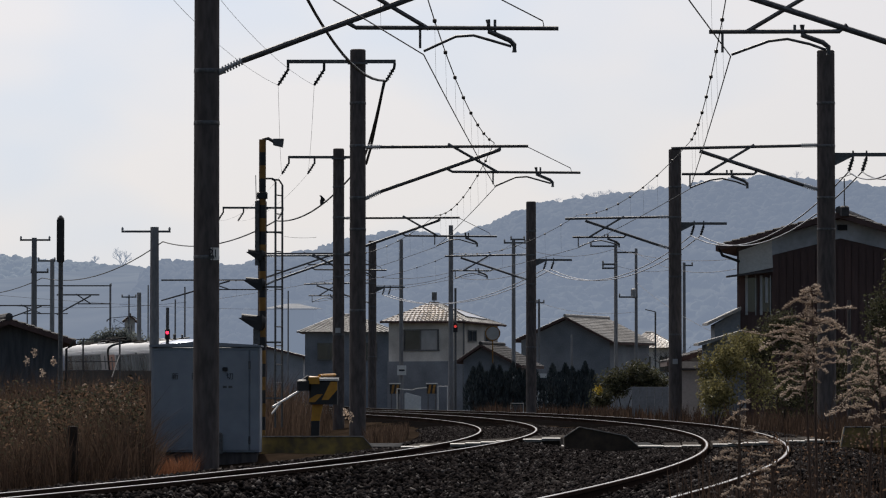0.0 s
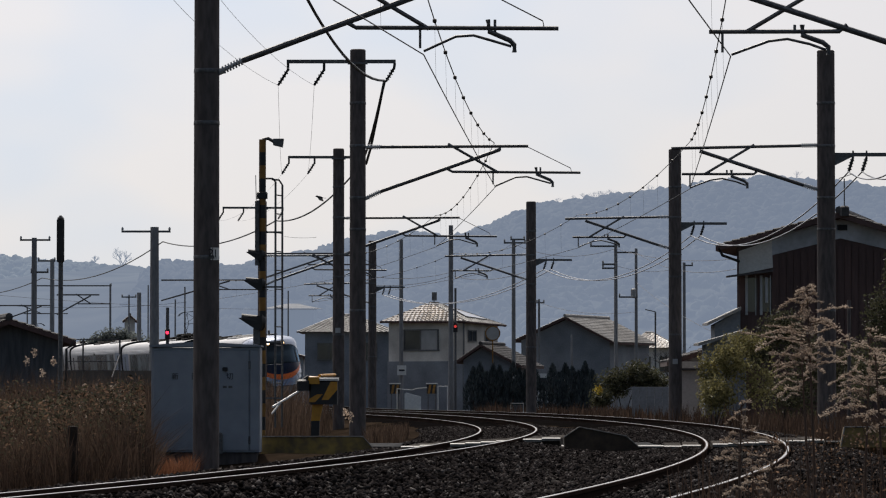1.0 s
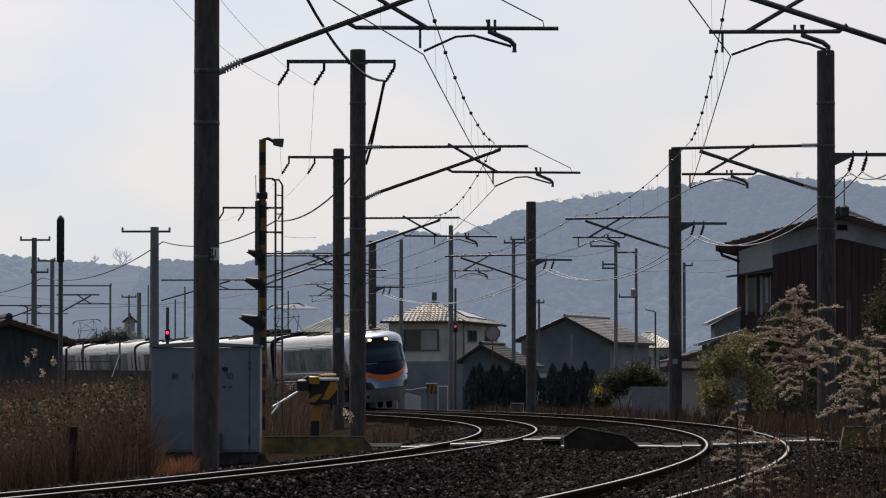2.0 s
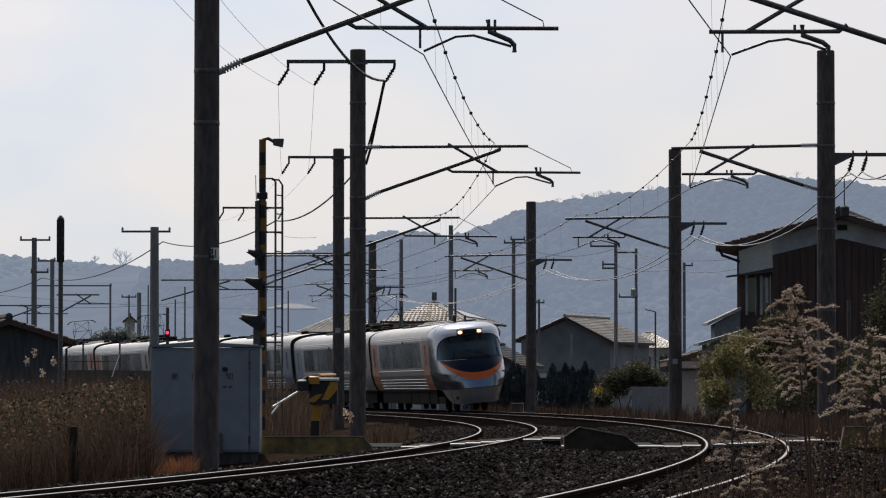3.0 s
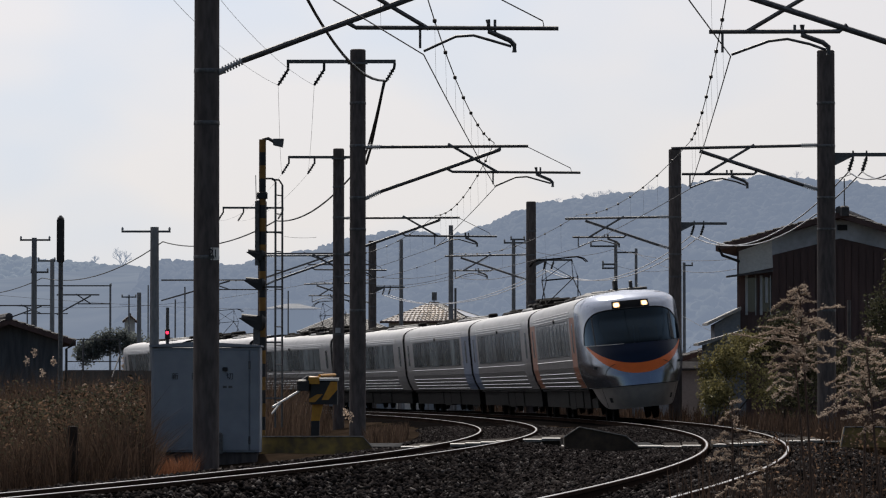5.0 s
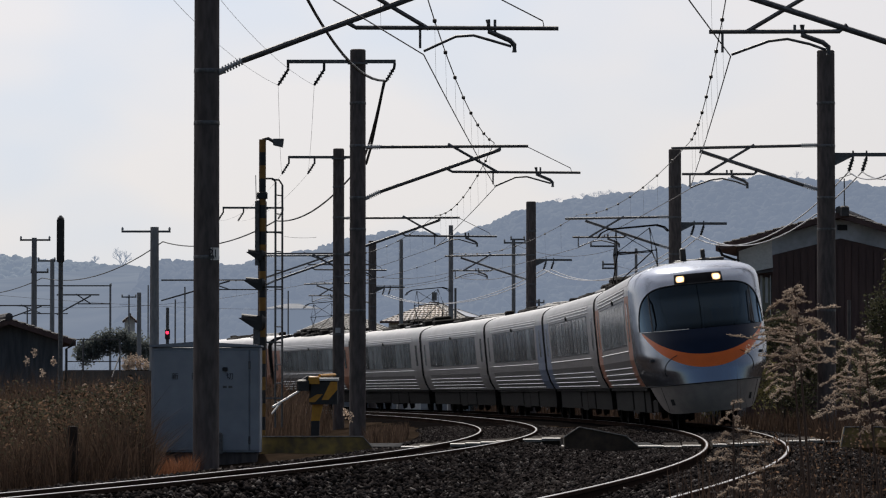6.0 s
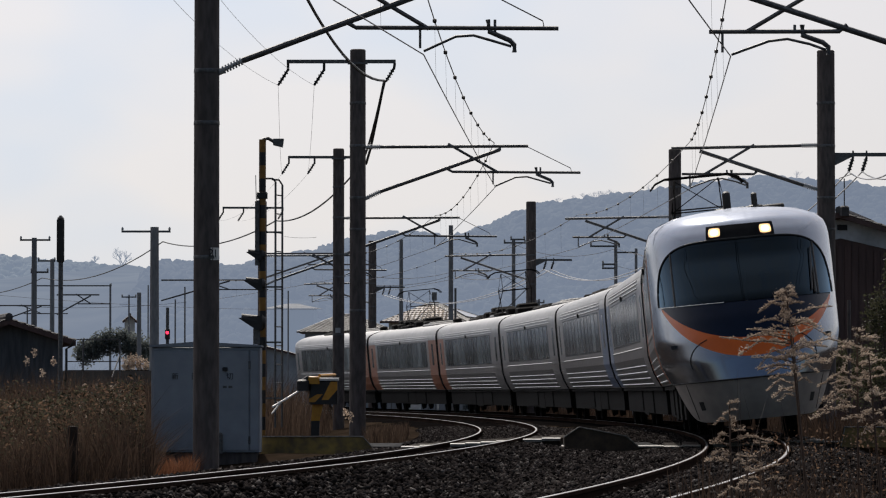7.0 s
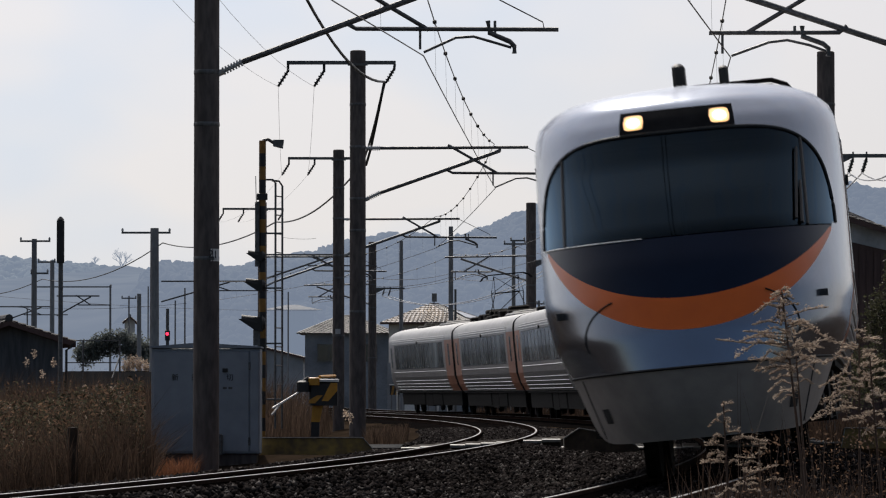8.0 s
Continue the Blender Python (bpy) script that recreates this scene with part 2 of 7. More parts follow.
def make_ground():
    xs = sorted(set([-3000, -900, -300, -120, -60, -35] + [round(-25 + 0.5 * i, 2) for i in range(80)] + [16, 20, 30, 60, 120, 300, 900, 3000]))
    ys = sorted(set([-400, -100, -40, -20] + [float(v) for v in range(-10, 130, 1)] + [float(v) for v in range(130, 280, 4)] + [300, 350, 420, 520, 700, 1000, 1600, 3000, 4500]))
    sh = Shape()
    v = []
    for y in ys:
        for x in xs:
            z = ground_height(x, y) if y < 275 else -0.47
            z += 0.05 * noise.noise((x * 0.7, y * 0.7, 0)) if abs(x) < 40 and y < 280 else 0
            v.append((x, y, z))
    n = len(xs)
    f = [(j * n + i, j * n + i + 1, j * n + n + i + 1, j * n + n + i) for j in range(len(ys) - 1) for i in range(n - 1)]
    sh.add(v, f)
    solo("ground", sh, SOIL, "dry brown soil of fields beside the railway", "ground", "structure")


make_ground()


def bed_profile(a):
    """Cross-section of the bed for a second line at offset a: (offset, height); ballast lies high against the outer rails."""
    return [(a - 2.9, -0.42), (a - 1.55, -0.11), (a - 0.8, -0.09), (a - 0.45, -0.11), (a, -0.10), (a + 0.48, -0.06), (a + 0.62, 0.0), (a + 0.85, -0.01), (a + 1.5, -0.11), (a * 0.5 + 0.15, -0.15), (-1.3, -0.11),
            (-0.8, -0.08), (-0.45, -0.11), (0, -0.10), (0.48, -0.06), (0.62, -0.01), (0.9, -0.02), (1.6, -0.10), (2.9, -0.42)]


def make_bed():
    """Ballast bed under both lines, with a rough top."""
    sh = Shape()
    rows = []
    for s in np.arange(-112, 300, 0.8):
        row = []
        prof = bed_profile(spread(s))
        for (o1, z1), (o2, z2) in zip(prof, prof[1:]):
            for k in range(2):
                p = along(s, o1 + (o2 - o1) * k / 2, z1 + (z2 - z1) * k / 2 - 0.015)
                p.z += 0.02 * noise.noise((p.x * 2, p.y * 2, 3))
                row.append(p)
        row.append(along(s, *prof[-1]))
        rows.append(row)
    sh.loft(rows, caps=False, closed=False)
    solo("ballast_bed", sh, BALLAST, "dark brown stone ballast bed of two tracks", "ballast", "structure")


make_bed()


def make_stones():
    """Loose ballast stones, densest where they are near."""
    rng = np.random.default_rng(4)
    count = 150000
    y = 24 + (rng.random(count) ** 1.35) * 80
    base = np.array([(1, 0, 0), (-1, 0, 0), (0, 1, 0), (0, -1, 0), (0, 0, 1), (0, 0, -1)], float)
    fc = np.array([(0, 2, 4), (2, 1, 4), (1, 3, 4), (3, 0, 4), (2, 0, 5), (1, 2, 5), (3, 1, 5), (0, 3, 5)])
    s = np.interp(y, LINE_Y[:760], LINE_S[:760])
    th = np.interp(s, LINE_S, LINE_TH)
    c = np.clip(s, -72, 92)
    a = -(4.186 + 0.00752 * c + 0.0001533 * c * c)
    off = a - 1.9 + rng.random(count) * (4.2 - a)
    lo = bed_profile(-4.0)
    z_lo = np.interp(off, [o for o, _ in lo], [h for _, h in lo])
    z_lo = np.where(off < -2.0, np.interp(off - a - 4.0, [o for o, _ in lo], [h for _, h in lo]), z_lo)
    z = z_lo + rng.random(count) * 0.035 - 0.012
    keep = ~((y > 63.2) & (y < 69.5))
    d0, d1 = np.abs(off), np.abs(off - a)
    keep &= (np.abs(d0 - 0.566) > 0.065) & (np.abs(d1 - 0.566) > 0.065)
    x = np.interp(s, LINE_S, LINE_X) + off * np.cos(th)
    yy = y + off * np.sin(th)
    x, yy, z = x[keep], yy[keep], z[keep]
    m = len(x)
    size = 0.018 + 0.024 * rng.random(m)
    v = base[None] * (0.6 + 0.8 * rng.random((m, 6, 1))) * size[:, None, None]
    q = rng.random(m) * 6.283
    t = rng.normal(0, 0.5, m)
    cz, sz, cx, sx = np.cos(q), np.sin(q), np.cos(t), np.sin(t)
    X, Y, Z = v[..., 0], v[..., 1], v[..., 2] * 0.8
    Y, Z = Y * cx[:, None] - Z * sx[:, None], Y * sx[:, None] + Z * cx[:, None]
    X, Y = X * cz[:, None] - Y * sz[:, None], X * sz[:, None] + Y * cz[:, None]
    verts = np.stack([X + x[:, None], Y + yy[:, None], Z + z[:, None]], -1).reshape(-1, 3)
    faces = (fc[None] + 6 * np.arange(m)[:, None, None]).reshape(-1, 3)
    me = bpy.data.meshes.new("ballast_stones")
    me.vertices.add(len(verts)); me.vertices.foreach_set("co", verts.ravel())
    me.loops.add(faces.size); me.loops.foreach_set("vertex_index", faces.ravel())
    me.polygons.add(len(faces)); me.polygons.foreach_set("loop_start", np.arange(0, faces.size, 3))
    me.update(calc_edges=True)
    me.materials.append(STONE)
    me.materials.append(STONE_GLINT)
    # about one stone in ten takes the painted glint colour
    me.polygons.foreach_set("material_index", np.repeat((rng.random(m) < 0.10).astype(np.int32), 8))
    tagged(new("ballast_stones", me), "loose angular dark ballast stones round the sleepers", "ballast", "", "stuff")


make_stones()


# ---------------------------------------------------------------- rails and sleepers
def make_rail(name, side, line):
    foot, head = Shape(), Shape()
    prof = [(-0.065, -0.153), (0.065, -0.153), (0.065, -0.14), (0.01, -0.12), (0.01, -0.045), (0.03, -0.035), (0.032, -0.006), (-0.032, -0.006), (-0.03, -0.035), (-0.01, -0.045), (-0.01, -0.12), (-0.065, -0.14)]
    cap = [(-0.016, -0.008), (0.016, -0.008), (0.016, -0.0045), (0.013, -0.002), (-0.013, -0.002), (-0.016, -0.0045)]
    rise = CANT[line] if side > 0 else 0.0
    ss = list(np.arange(-112, 0, 1.0)) + list(np.arange(0, 300, 2.0))
    def ring(s, pr):
        o = side * 0.566 + (spread(s) if line else 0.0)
        return [along(s, o + u, z + rise) for u, z in pr]
    foot.loft([ring(s, prof) for s in ss])
    head.loft([ring(s, cap) for s in ss])
    r = part(name, foot, RAIL_SIDE, None, "", 30)
    part("rail_head", head, RAIL_TOP, r, "polished running surface", 0)
    tagged(r, "rusty steel rail with a shiny worn top on ballast", "rail", "rails of the two tracks", "structure")


for line in (0, 1):
    for side in (-1, 1):
        make_rail("rail", side, line)


def make_sleepers():
    sh = Shape()
    sh.loft([[(-1.0, -0.13, -0.33), (1.0, -0.13, -0.33), (1.0, 0.13, -0.33), (-1.0, 0.13, -0.33)],
             [(-0.99, -0.10, -0.155), (0.99, -0.10, -0.155), (0.99, 0.10, -0.155), (-0.99, 0.10, -0.155)]])
    near = as_mesh("sleeper", sh, SLEEPER, 0)
    clip = Shape()
    for sx in (-0.566, 0.566):
        for d in (-0.085, 0.085):
            clip.box(sx + d - 0.03, sx + d + 0.03, -0.05, 0.05, -0.155, -0.12)
    clips = as_mesh("rail_clip", clip, RAIL_SIDE, 0)
    for line in (0, 1):
        bed = thing("sleeper_row", "weathered concrete sleepers half sunk in dark ballast", "sleepers", None, "sleepers under the tracks", "structure")
        far = Shape()
        s = -78.0
        while s < 200:
            o = spread(s) if line else 0.0
            p = along(s, o, 0.0)
            tilt = math.atan(CANT[line] / 1.132)
            m = Matrix.Translation((p.x, p.y, CANT[line] / 2)) @ Matrix.Rotation(heading(s), 4, "Z") @ Matrix.Rotation(-tilt, 4, "Y")
            if s < 20:
                ob = new("sleeper", near)
                ob.parent, ob.matrix_basis = bed, m
                cl = new("rail_clip", clips)
                cl.parent = ob
            else:
                far.add([m @ Vector(q) for q in sh.v], sh.f)
            s += 0.62
        tagged(part("far_sleepers", far, SLEEPER, bed, "", 0), kind="stuff")


make_sleepers()


# ---------------------------------------------------------------- level crossing
def make_crossing():
    deck = thing("level_crossing", "narrow level crossing of dark planks with paler edge strips", "crossing", None, "", "structure")
    ss = s_at(64.2)
    y0, y1 = 64.0, 68.6
    for line in (0, 1):
        o = spread(ss) if line else 0.0
        c = along(ss + 2.2, o, 0)
        for a, b in ((-0.48, 0.48), (-1.25, -0.66), (0.66, 1.25)):
            n = max(1, round((b - a) / 0.24))
            for i in range(n):
                w = (b - a) / n
                sh = Shape().block(-w / 2 + 0.008, w / 2 - 0.008, -2.3, 2.3, -0.16, -0.03, 0.012)
                ob = part("plank", sh, PLANK, deck, "", 0)
                u = a + w * (i + 0.5)
                rise = CANT[line] * (u + 0.566) / 1.132
                t = heading(ss + 2.2)
                ob.matrix_basis = Matrix.Translation((c.x + u * math.cos(t), c.y + u * math.sin(t), rise)) @ Matrix.Rotation(t, 4, "Z")
                # paler sloping lip stands for the sun glint on the plank ends
                lip = part("plank_lip", Shape().prism([(-2.40, -0.075), (-2.29, -0.075), (-2.29, -0.022), (-2.40, -0.036)], "x", -w / 2 + 0.004, w / 2 - 0.004), EDGE_STEEL, ob, "front edge, its sun glint put in as a paler lip", 0)
    c0, c1 = along(ss, spread(ss), 0), along(ss, 0, 0)
    # sun glint along the deck's edge put in as paler strips
    part("deck_edge", Shape().prism([(y0 - 0.12, -0.075), (y0 + 0.055, -0.075), (y0 + 0.055, -0.035), (y0 - 0.12, -0.052)], "x", c0.x + 1.25, c1.x - 1.25), EDGE_STEEL, deck, "edging strip made paler for the sun glint")
    part("deck_beam", Shape().box(c0.x + 1.25, c1.x - 1.25, y0 - 0.04, y0 + 0.05, -0.25, -0.075), PLANK, deck)
    part("deck_edge", Shape().box(c1.x + 1.25, c1.x + 3.2, y0 - 0.02, y0 + 0.06, 0.005, 0.02), EDGE_STEEL, deck, "edging strip made paler for the sun glint")
    part("deck_beam", Shape().box(c1.x + 1.25, c1.x + 3.2, y0 - 0.01, y0 + 0.06, -0.25, 0.005), PLANK, deck)
    part("deck_middle", Shape().block(c0.x + 1.25, c1.x - 1.25, y0 + 0.06, y1, -0.25, -0.05, 0.02), ASPHALT, deck)
    road = Shape().box(c0.x - 6.0, c0.x - 1.26, y0 + 0.06, y1, -0.3, -0.06).box(c1.x + 1.26, 40, y0 + 0.06, y1, -0.3, -0.02)
    solo("road", road, ASPHALT, "narrow grey asphalt lane over the railway", "road", "structure")


make_crossing()


def kerb(x0, x1, y, z0, z1, run, material, label):
    """Crossing edge kerb: a long block whose ends slope down."""
    k = thing("crossing_kerb", label, "kerb", Matrix.Translation((x0, y, z0)), "kerbs of the level crossing")
    w, h = x1 - x0, z1 - z0
    body = Shape().loft([[(0, 0, 0), (w, 0, 0), (w, 0.3, 0), (0, 0.3, 0)], [(run[0], 0.03, h), (w - run[1], 0.03, h), (w - run[1], 0.27, h), (run[0], 0.27, h)]])
    part("kerb_body", body, material, k, "", 0)
    edge = Shape().tube([(run[0], 0.02, h), (w - run[1], 0.02, h), (w, 0.0, 0.02)], 0.012, 5)
    if run[0]:
        edge.tube([(0, 0, 0.02), (run[0], 0.02, h)], 0.012, 5)
    part("edge_trim", edge, EDGE_STEEL, k, "bright edge")


kerb(-2.807, -0.985, 63.4, -0.212, 0.102, (0.0, 0.25), YELLOW, "long kerb in faded dirty yellow paint beside the crossing")
mid_kerb = thing("crossing_kerb", "dark sloping trapezoid steel kerb between the two tracks", "kerb", None, "kerbs of the level crossing")
KP = [(1.854, 0.097), (2.088, 0.253), (2.807, 0.114), (3.006, -0.058), (2.928, -0.231), (1.871, -0.18)]
part("kerb_body", Shape().prism(KP, "y", 63.0, 63.5), KERB_DIRTY, mid_kerb, "", 0)
part("edge_trim", Shape().tube([(x, 62.99, z) for x, z in KP[:4]], 0.011, 5), EDGE_STEEL, mid_kerb, "bright edge")
kerb(6.147, 7.474, 63.5, -0.065, 0.249, (0.06, 0.2), YELLOW, "faded yellow kerb at the crossing's far side")


# ---------------------------------------------------------------- overhead line
def mast(name, label, height, r=0.182, group="concrete masts of the overhead line"):
    t = thing(name, label, "pole", None, group)
    sh = Shape().lathe([(r, -0.8), (r * 0.93, height - 0.02), (r * 0.8, height)], 20)
    part("mast_shaft", sh, CONCRETE, t)
    for z in (2.6, 4.4, 5.1, 6.25, 7.2):
        if z < height:
            part("clamp_band", Shape().lathe([(r * 0.955 + 0.002, z - 0.03), (r * 0.955 + 0.006, z - 0.02), (r * 0.955 + 0.006, z + 0.02), (r * 0.955 + 0.002, z + 0.03)], 20), STEEL_DARK, t)
    return t


def arm_left(t):
    """Bracket of a mast that stands on the inner side: hook beyond the wire."""
    b = part("cantilever_tube", Shape().tube([(0.5, 0, 6.23), (3.78, 0, 6.25)], 0.036, 8), STEEL_DARK, t)
    part("top_insulator", Shape().tube([(0.15, 0, 6.23), (0.22, 0, 6.23)], 0.04, 8).insulator((0.2, 0, 6.23), (0.52, 0, 6.23)), PORCELAIN, b, "ribbed grey porcelain insulator")
    part("diagonal_tube", Shape().tube([(0.5, 0, 5.24), (3.15, 0, 6.17)], 0.042, 8).tube([(3.15, 0, 6.15), (3.15, 0, 6.25)], 0.03, 6), STEEL_DARK, t)
    part("lower_insulator", Shape().tube([(0.15, 0, 5.08), (0.25, 0, 5.12)], 0.045, 8).insulator((0.2, 0, 5.1), (0.52, 0, 5.25)), PORCELAIN, t, "ribbed grey porcelain insulator")
    part("brace", Shape().tube([(2.0, 0, 6.30), (3.12, 0, 5.66)], 0.033, 6), STEEL_DARK, t)
    part("steady_tube", Shape().tube([(1.95, 0, 5.76), (2.1, 0, 5.68), (4.94, 0, 5.66)], 0.03, 8).tube([(3.0, 0, 5.4), (3.0, 0, 5.68)], 0.018, 6), STEEL_DARK, t)
    part("stay_wire", Shape().tube([(3.75, 0, 6.24), (4.72, 0, 5.76), (4.74, 0, 5.66)], 0.009, 5), WIRE, t)
    part("hook", Shape().tube([(3.95, 0, 5.78), (3.97, 0, 5.62), (4.26, 0, 5.50), (4.32, 0, 5.44), (4.32, 0, 5.34)], 0.035, 8).tube([(4.05, 0, 5.78), (4.05, 0, 5.62)], 0.02, 6), STEEL_DARK, t)
    part("steady_arm", Shape().tube([(4.28, 0, 5.42), (4.0, 0, 5.50), (3.75, 0, 5.57), (3.5, 0, 5.555), (3.28, 0, 5.46), (3.05, 0, 5.36)], 0.019, 8), STEEL_DARK, t)


def arm_right(t, h=0.0):
    """Bracket of a mast on the outer side: hook short of the wire; h slides the registration towards the mast."""
    b = part("cantilever_tube", Shape().tube([(-0.55, 0, 6.26), (-3.43, 0, 6.20)], 0.036, 8), STEEL_DARK, t)
    part("top_insulator", Shape().tube([(-0.12, 0, 6.27), (-0.22, 0, 6.27)], 0.045, 8).insulator((-0.2, 0, 6.27), (-0.57, 0, 6.26)), PORCELAIN, b, "ribbed grey porcelain insulator")
    part("diagonal_tube", Shape().tube([(-0.5, 0, 5.38), (-2.8, 0, 6.14)], 0.042, 8), STEEL_DARK, t)
    part("lower_insulator", Shape().tube([(-0.12, 0, 5.28), (-0.22, 0, 5.30)], 0.045, 8).insulator((-0.2, 0, 5.29), (-0.52, 0, 5.39)), PORCELAIN, t, "ribbed grey porcelain insulator")
    part("brace", Shape().tube([(-1.59, 0, 6.28), (-2.69, 0, 5.63)], 0.033, 6), STEEL_DARK, t)
    part("steady_tube", Shape().tube([(-1.5 + h, 0, 5.72), (-1.6 + h, 0, 5.63), (-3.2, 0, 5.63)], 0.03, 8).tube([(-3.02, 0, 5.35), (-3.02, 0, 5.64)], 0.018, 6), STEEL_DARK, t)
    part("hook", Shape().tube([(h - 2.1, 0, 5.72), (h - 2.1, 0, 5.58), (h - 1.82, 0, 5.48), (h - 1.75, 0, 5.42), (h - 1.75, 0, 5.31)], 0.035, 8).tube([(h - 2.2, 0, 5.72), (h - 2.2, 0, 5.6)], 0.02, 6), STEEL_DARK, t)
    part("steady_arm", Shape().tube([(h - 1.78, 0, 5.38), (h - 2.0, 0, 5.46), (h - 2.3, 0, 5.53), (h - 2.55, 0, 5.50), (h - 2.8, 0, 5.41), (h * 0.8 - 3.02, 0, 5.32)], 0.019, 8), STEEL_DARK, t)


def feeder_left(t):
    """Cross-arm high on an inner mast with hanging insulators."""
    part("cross_arm", Shape().box(-1.58, 0.84, -0.04, 0.04, 8.09, 8.17).box(-0.22, 0.22, -0.22, -0.16, 8.05, 8.10), STEEL_DARK, t)
    for x, z in ((-1.55, 8.1), (-0.75, 8.1)):
        part("hanging_insulator", Shape().tube([(x, 0, z), (x + 0.0, 0, z - 0.18)], 0.03, 6).insulator((x, 0, z - 0.15), (x - 0.22, 0, z - 0.5), 0.05, 4), CABLE, t, "dark string insulator")
    part("hanging_insulator", Shape().tube([(0.82, 0, 8.1), (0.8, 0, 7.95)], 0.03, 6).insulator((0.8, 0, 7.98), (0.62, 0, 7.68), 0.05, 4), CABLE, t, "dark string insulator")


def feeder_right(t):
    part("cross_arm", Shape().box(0.1, 1.62, -0.04, 0.04, 6.02, 6.1).prism([(0.15, 5.82), (0.2, 5.82), (0.6, 6.02), (0.15, 6.02)], "y", -0.03, 0.03), STEEL_DARK, t)
    for z in (5.7, 6.06):
        part("arm_band", Shape().lathe([(0.185, z - 0.03), (0.19, z), (0.185, z + 0.03)], 18), STEEL_DARK, t)
    for x in (0.6, 0.9):
        part("hanging_insulator", Shape().tube([(x, 0, 6.15), (x, 0, 5.98)], 0.02, 6).insulator((x, 0, 6.0), (x - 0.1, 0, 5.68), 0.05, 4), CABLE, t, "dark string insulator")


LEFT = [(-5.0 - 2.9, 19.0), (-3.169, 55.0), (-1.89, 91.0), (-3.256, 128.0), (-7.173, 163.0)]
RIGHT = [(6.776, 55.0), (8.497, 91.0), (7.234, 128.0), (3.497, 163.0), (-3.524, 205.0)]

left_mast = mast("catenary_mast", "round grey concrete mast with a steel bracket over the track", 8.40, 0.186)
arm_left(left_mast)
feeder_left(left_mast)
right_mast = mast("catenary_mast", "round grey concrete mast with a bracket and a side arm", 8.38, 0.21)
arm_right(right_mast)
feeder_right(right_mast)
near_mast = mast("catenary_mast", "round grey concrete mast with a bracket and a side arm", 8.38, 0.21)
arm_right(near_mast, 0.15)
feeder_right(near_mast)


def stand(first, places, turn):
    for i, (x, y) in enumerate(places):
        m = Matrix.Translation((x, y, -0.012 if y == 55.0 and x < 0 else 0.0)) @ Matrix.Rotation(turn(y), 4, "Z") @ Matrix.Diagonal((0.955 if y == 55.0 and x < 0 else 1.0, 1, 1, 1))
        if i == 0:
            first.matrix_basis = m
        else:
            copy_thing(first, m)


stand(left_mast, LEFT[2:] + LEFT[1:2], lambda y: heading(s_at(y)) * 0.5)
stand(near_mast, RIGHT[:1], lambda y: heading(s_at(y)) * 0.5)
stand(right_mast, RIGHT[1:], lambda y: heading(s_at(y)) * 0.5)

# number plate and small box on the nearest mast
plate = thing("number_plate", "white pole number plate with a dark figure", "sign")
part("plate", Shape().loft([[(LEFT[1][0] + 0.178 * math.sin(a), 55 - 0.178 * math.cos(a), z) for a in [radians(d) for d in range(-2, 80, 9)]] +
                            [(LEFT[1][0] + 0.172 * math.sin(a), 55 - 0.172 * math.cos(a), z) for a in [radians(d) for d in range(79, -3, -9)]] for z in (2.549, 2.716)]), WHITE_PAINT, plate)


def lettering(text, m, size, material, parent, name="lettering"):
    cu = bpy.data.curves.new(name, "FONT")
    cu.body, cu.size, cu.align_x, cu.align_y, cu.extrude = text, size, "CENTER", "CENTER", 0.002
    cu.materials.append(material)
    ob = new(name, cu)
    ob.parent, ob.matrix_basis = parent, m
    return ob


lettering("2", Matrix.Translation((-3.101, 55 - 0.181, 2.64)) @ pose(0, 0, 0, 90, 0, 20), 0.15, INK, plate)
part("figure_bar", Shape().box(-0.008, 0.008, 0, 0.003, -0.05, 0.05), INK, plate).matrix_basis = Matrix.Translation((-3.04, 54.875, 2.64)) @ pose(0, 0, 0, 0, 0, 45)


# ---------------------------------------------------------------- wires
def sag(a, b, drop, n=10):
    a, b = Vector(a), Vector(b)
    return [a.lerp(b, i / n) - Vector((0, 0, 4 * drop * (i / n) * (1 - i / n))) for i in range(n + 1)]


def hang(places, lx, lz, side):
    """World points at (lx, lz) of each mast; side 1 or 0.5 for the outer wires, which the nearest bracket holds closer in."""
    pts = []
    for x, y in places:
        t = heading(s_at(y)) * 0.5
        k = 0.955 if y == 55.0 and x < 0 else 1.0
        if y == 55.0 and side > 0:
            k = 1 - 0.11 / 3.02
        pts.append(Vector((x + k * lx * math.cos(t), y + k * lx * math.sin(t), lz - (0.04 if y == 55.0 and x < 0 else 0.0))))
    return pts


def catenary(places, lx, label, contact_z, side=0):
    t = thing("catenary", label, "overhead wire", None, "overhead wires of the tracks")
    con = hang(places, lx, contact_z, side)
    mes = hang(places, lx - 0.02, 6.32, side * 0.5)
    for i in range(len(con) - 1):
        part("contact_wire", Shape().tube(sag(con[i], con[i + 1], 0.04, 6), 0.009, 5), WIRE, t)
        m = sag(mes[i], mes[i + 1], 0.42, 9)
        part("messenger_wire", Shape().tube(m, 0.009, 5), WIRE, t)
        c = sag(con[i], con[i + 1], 0.04, 9)
        for k in range(1, 9):
            part("dropper", Shape().tube([m[k], c[k]], 0.0018, 4), WIRE, t)
            part("dropper_clip", Shape().lathe([(0.005, -0.035), (0.03, -0.02), (0.03, 0.02), (0.005, 0.035)], 8, *m[k]), WIRE, t)


catenary(LEFT + [(-14.274, 200.0)], 3.05, "copper contact wire hung from a messenger by droppers", 5.34)
catenary([(6.776 - 4.5, 19.0)] + RIGHT, -3.02, "copper contact wire hung from a messenger by droppers", 5.30, 1)

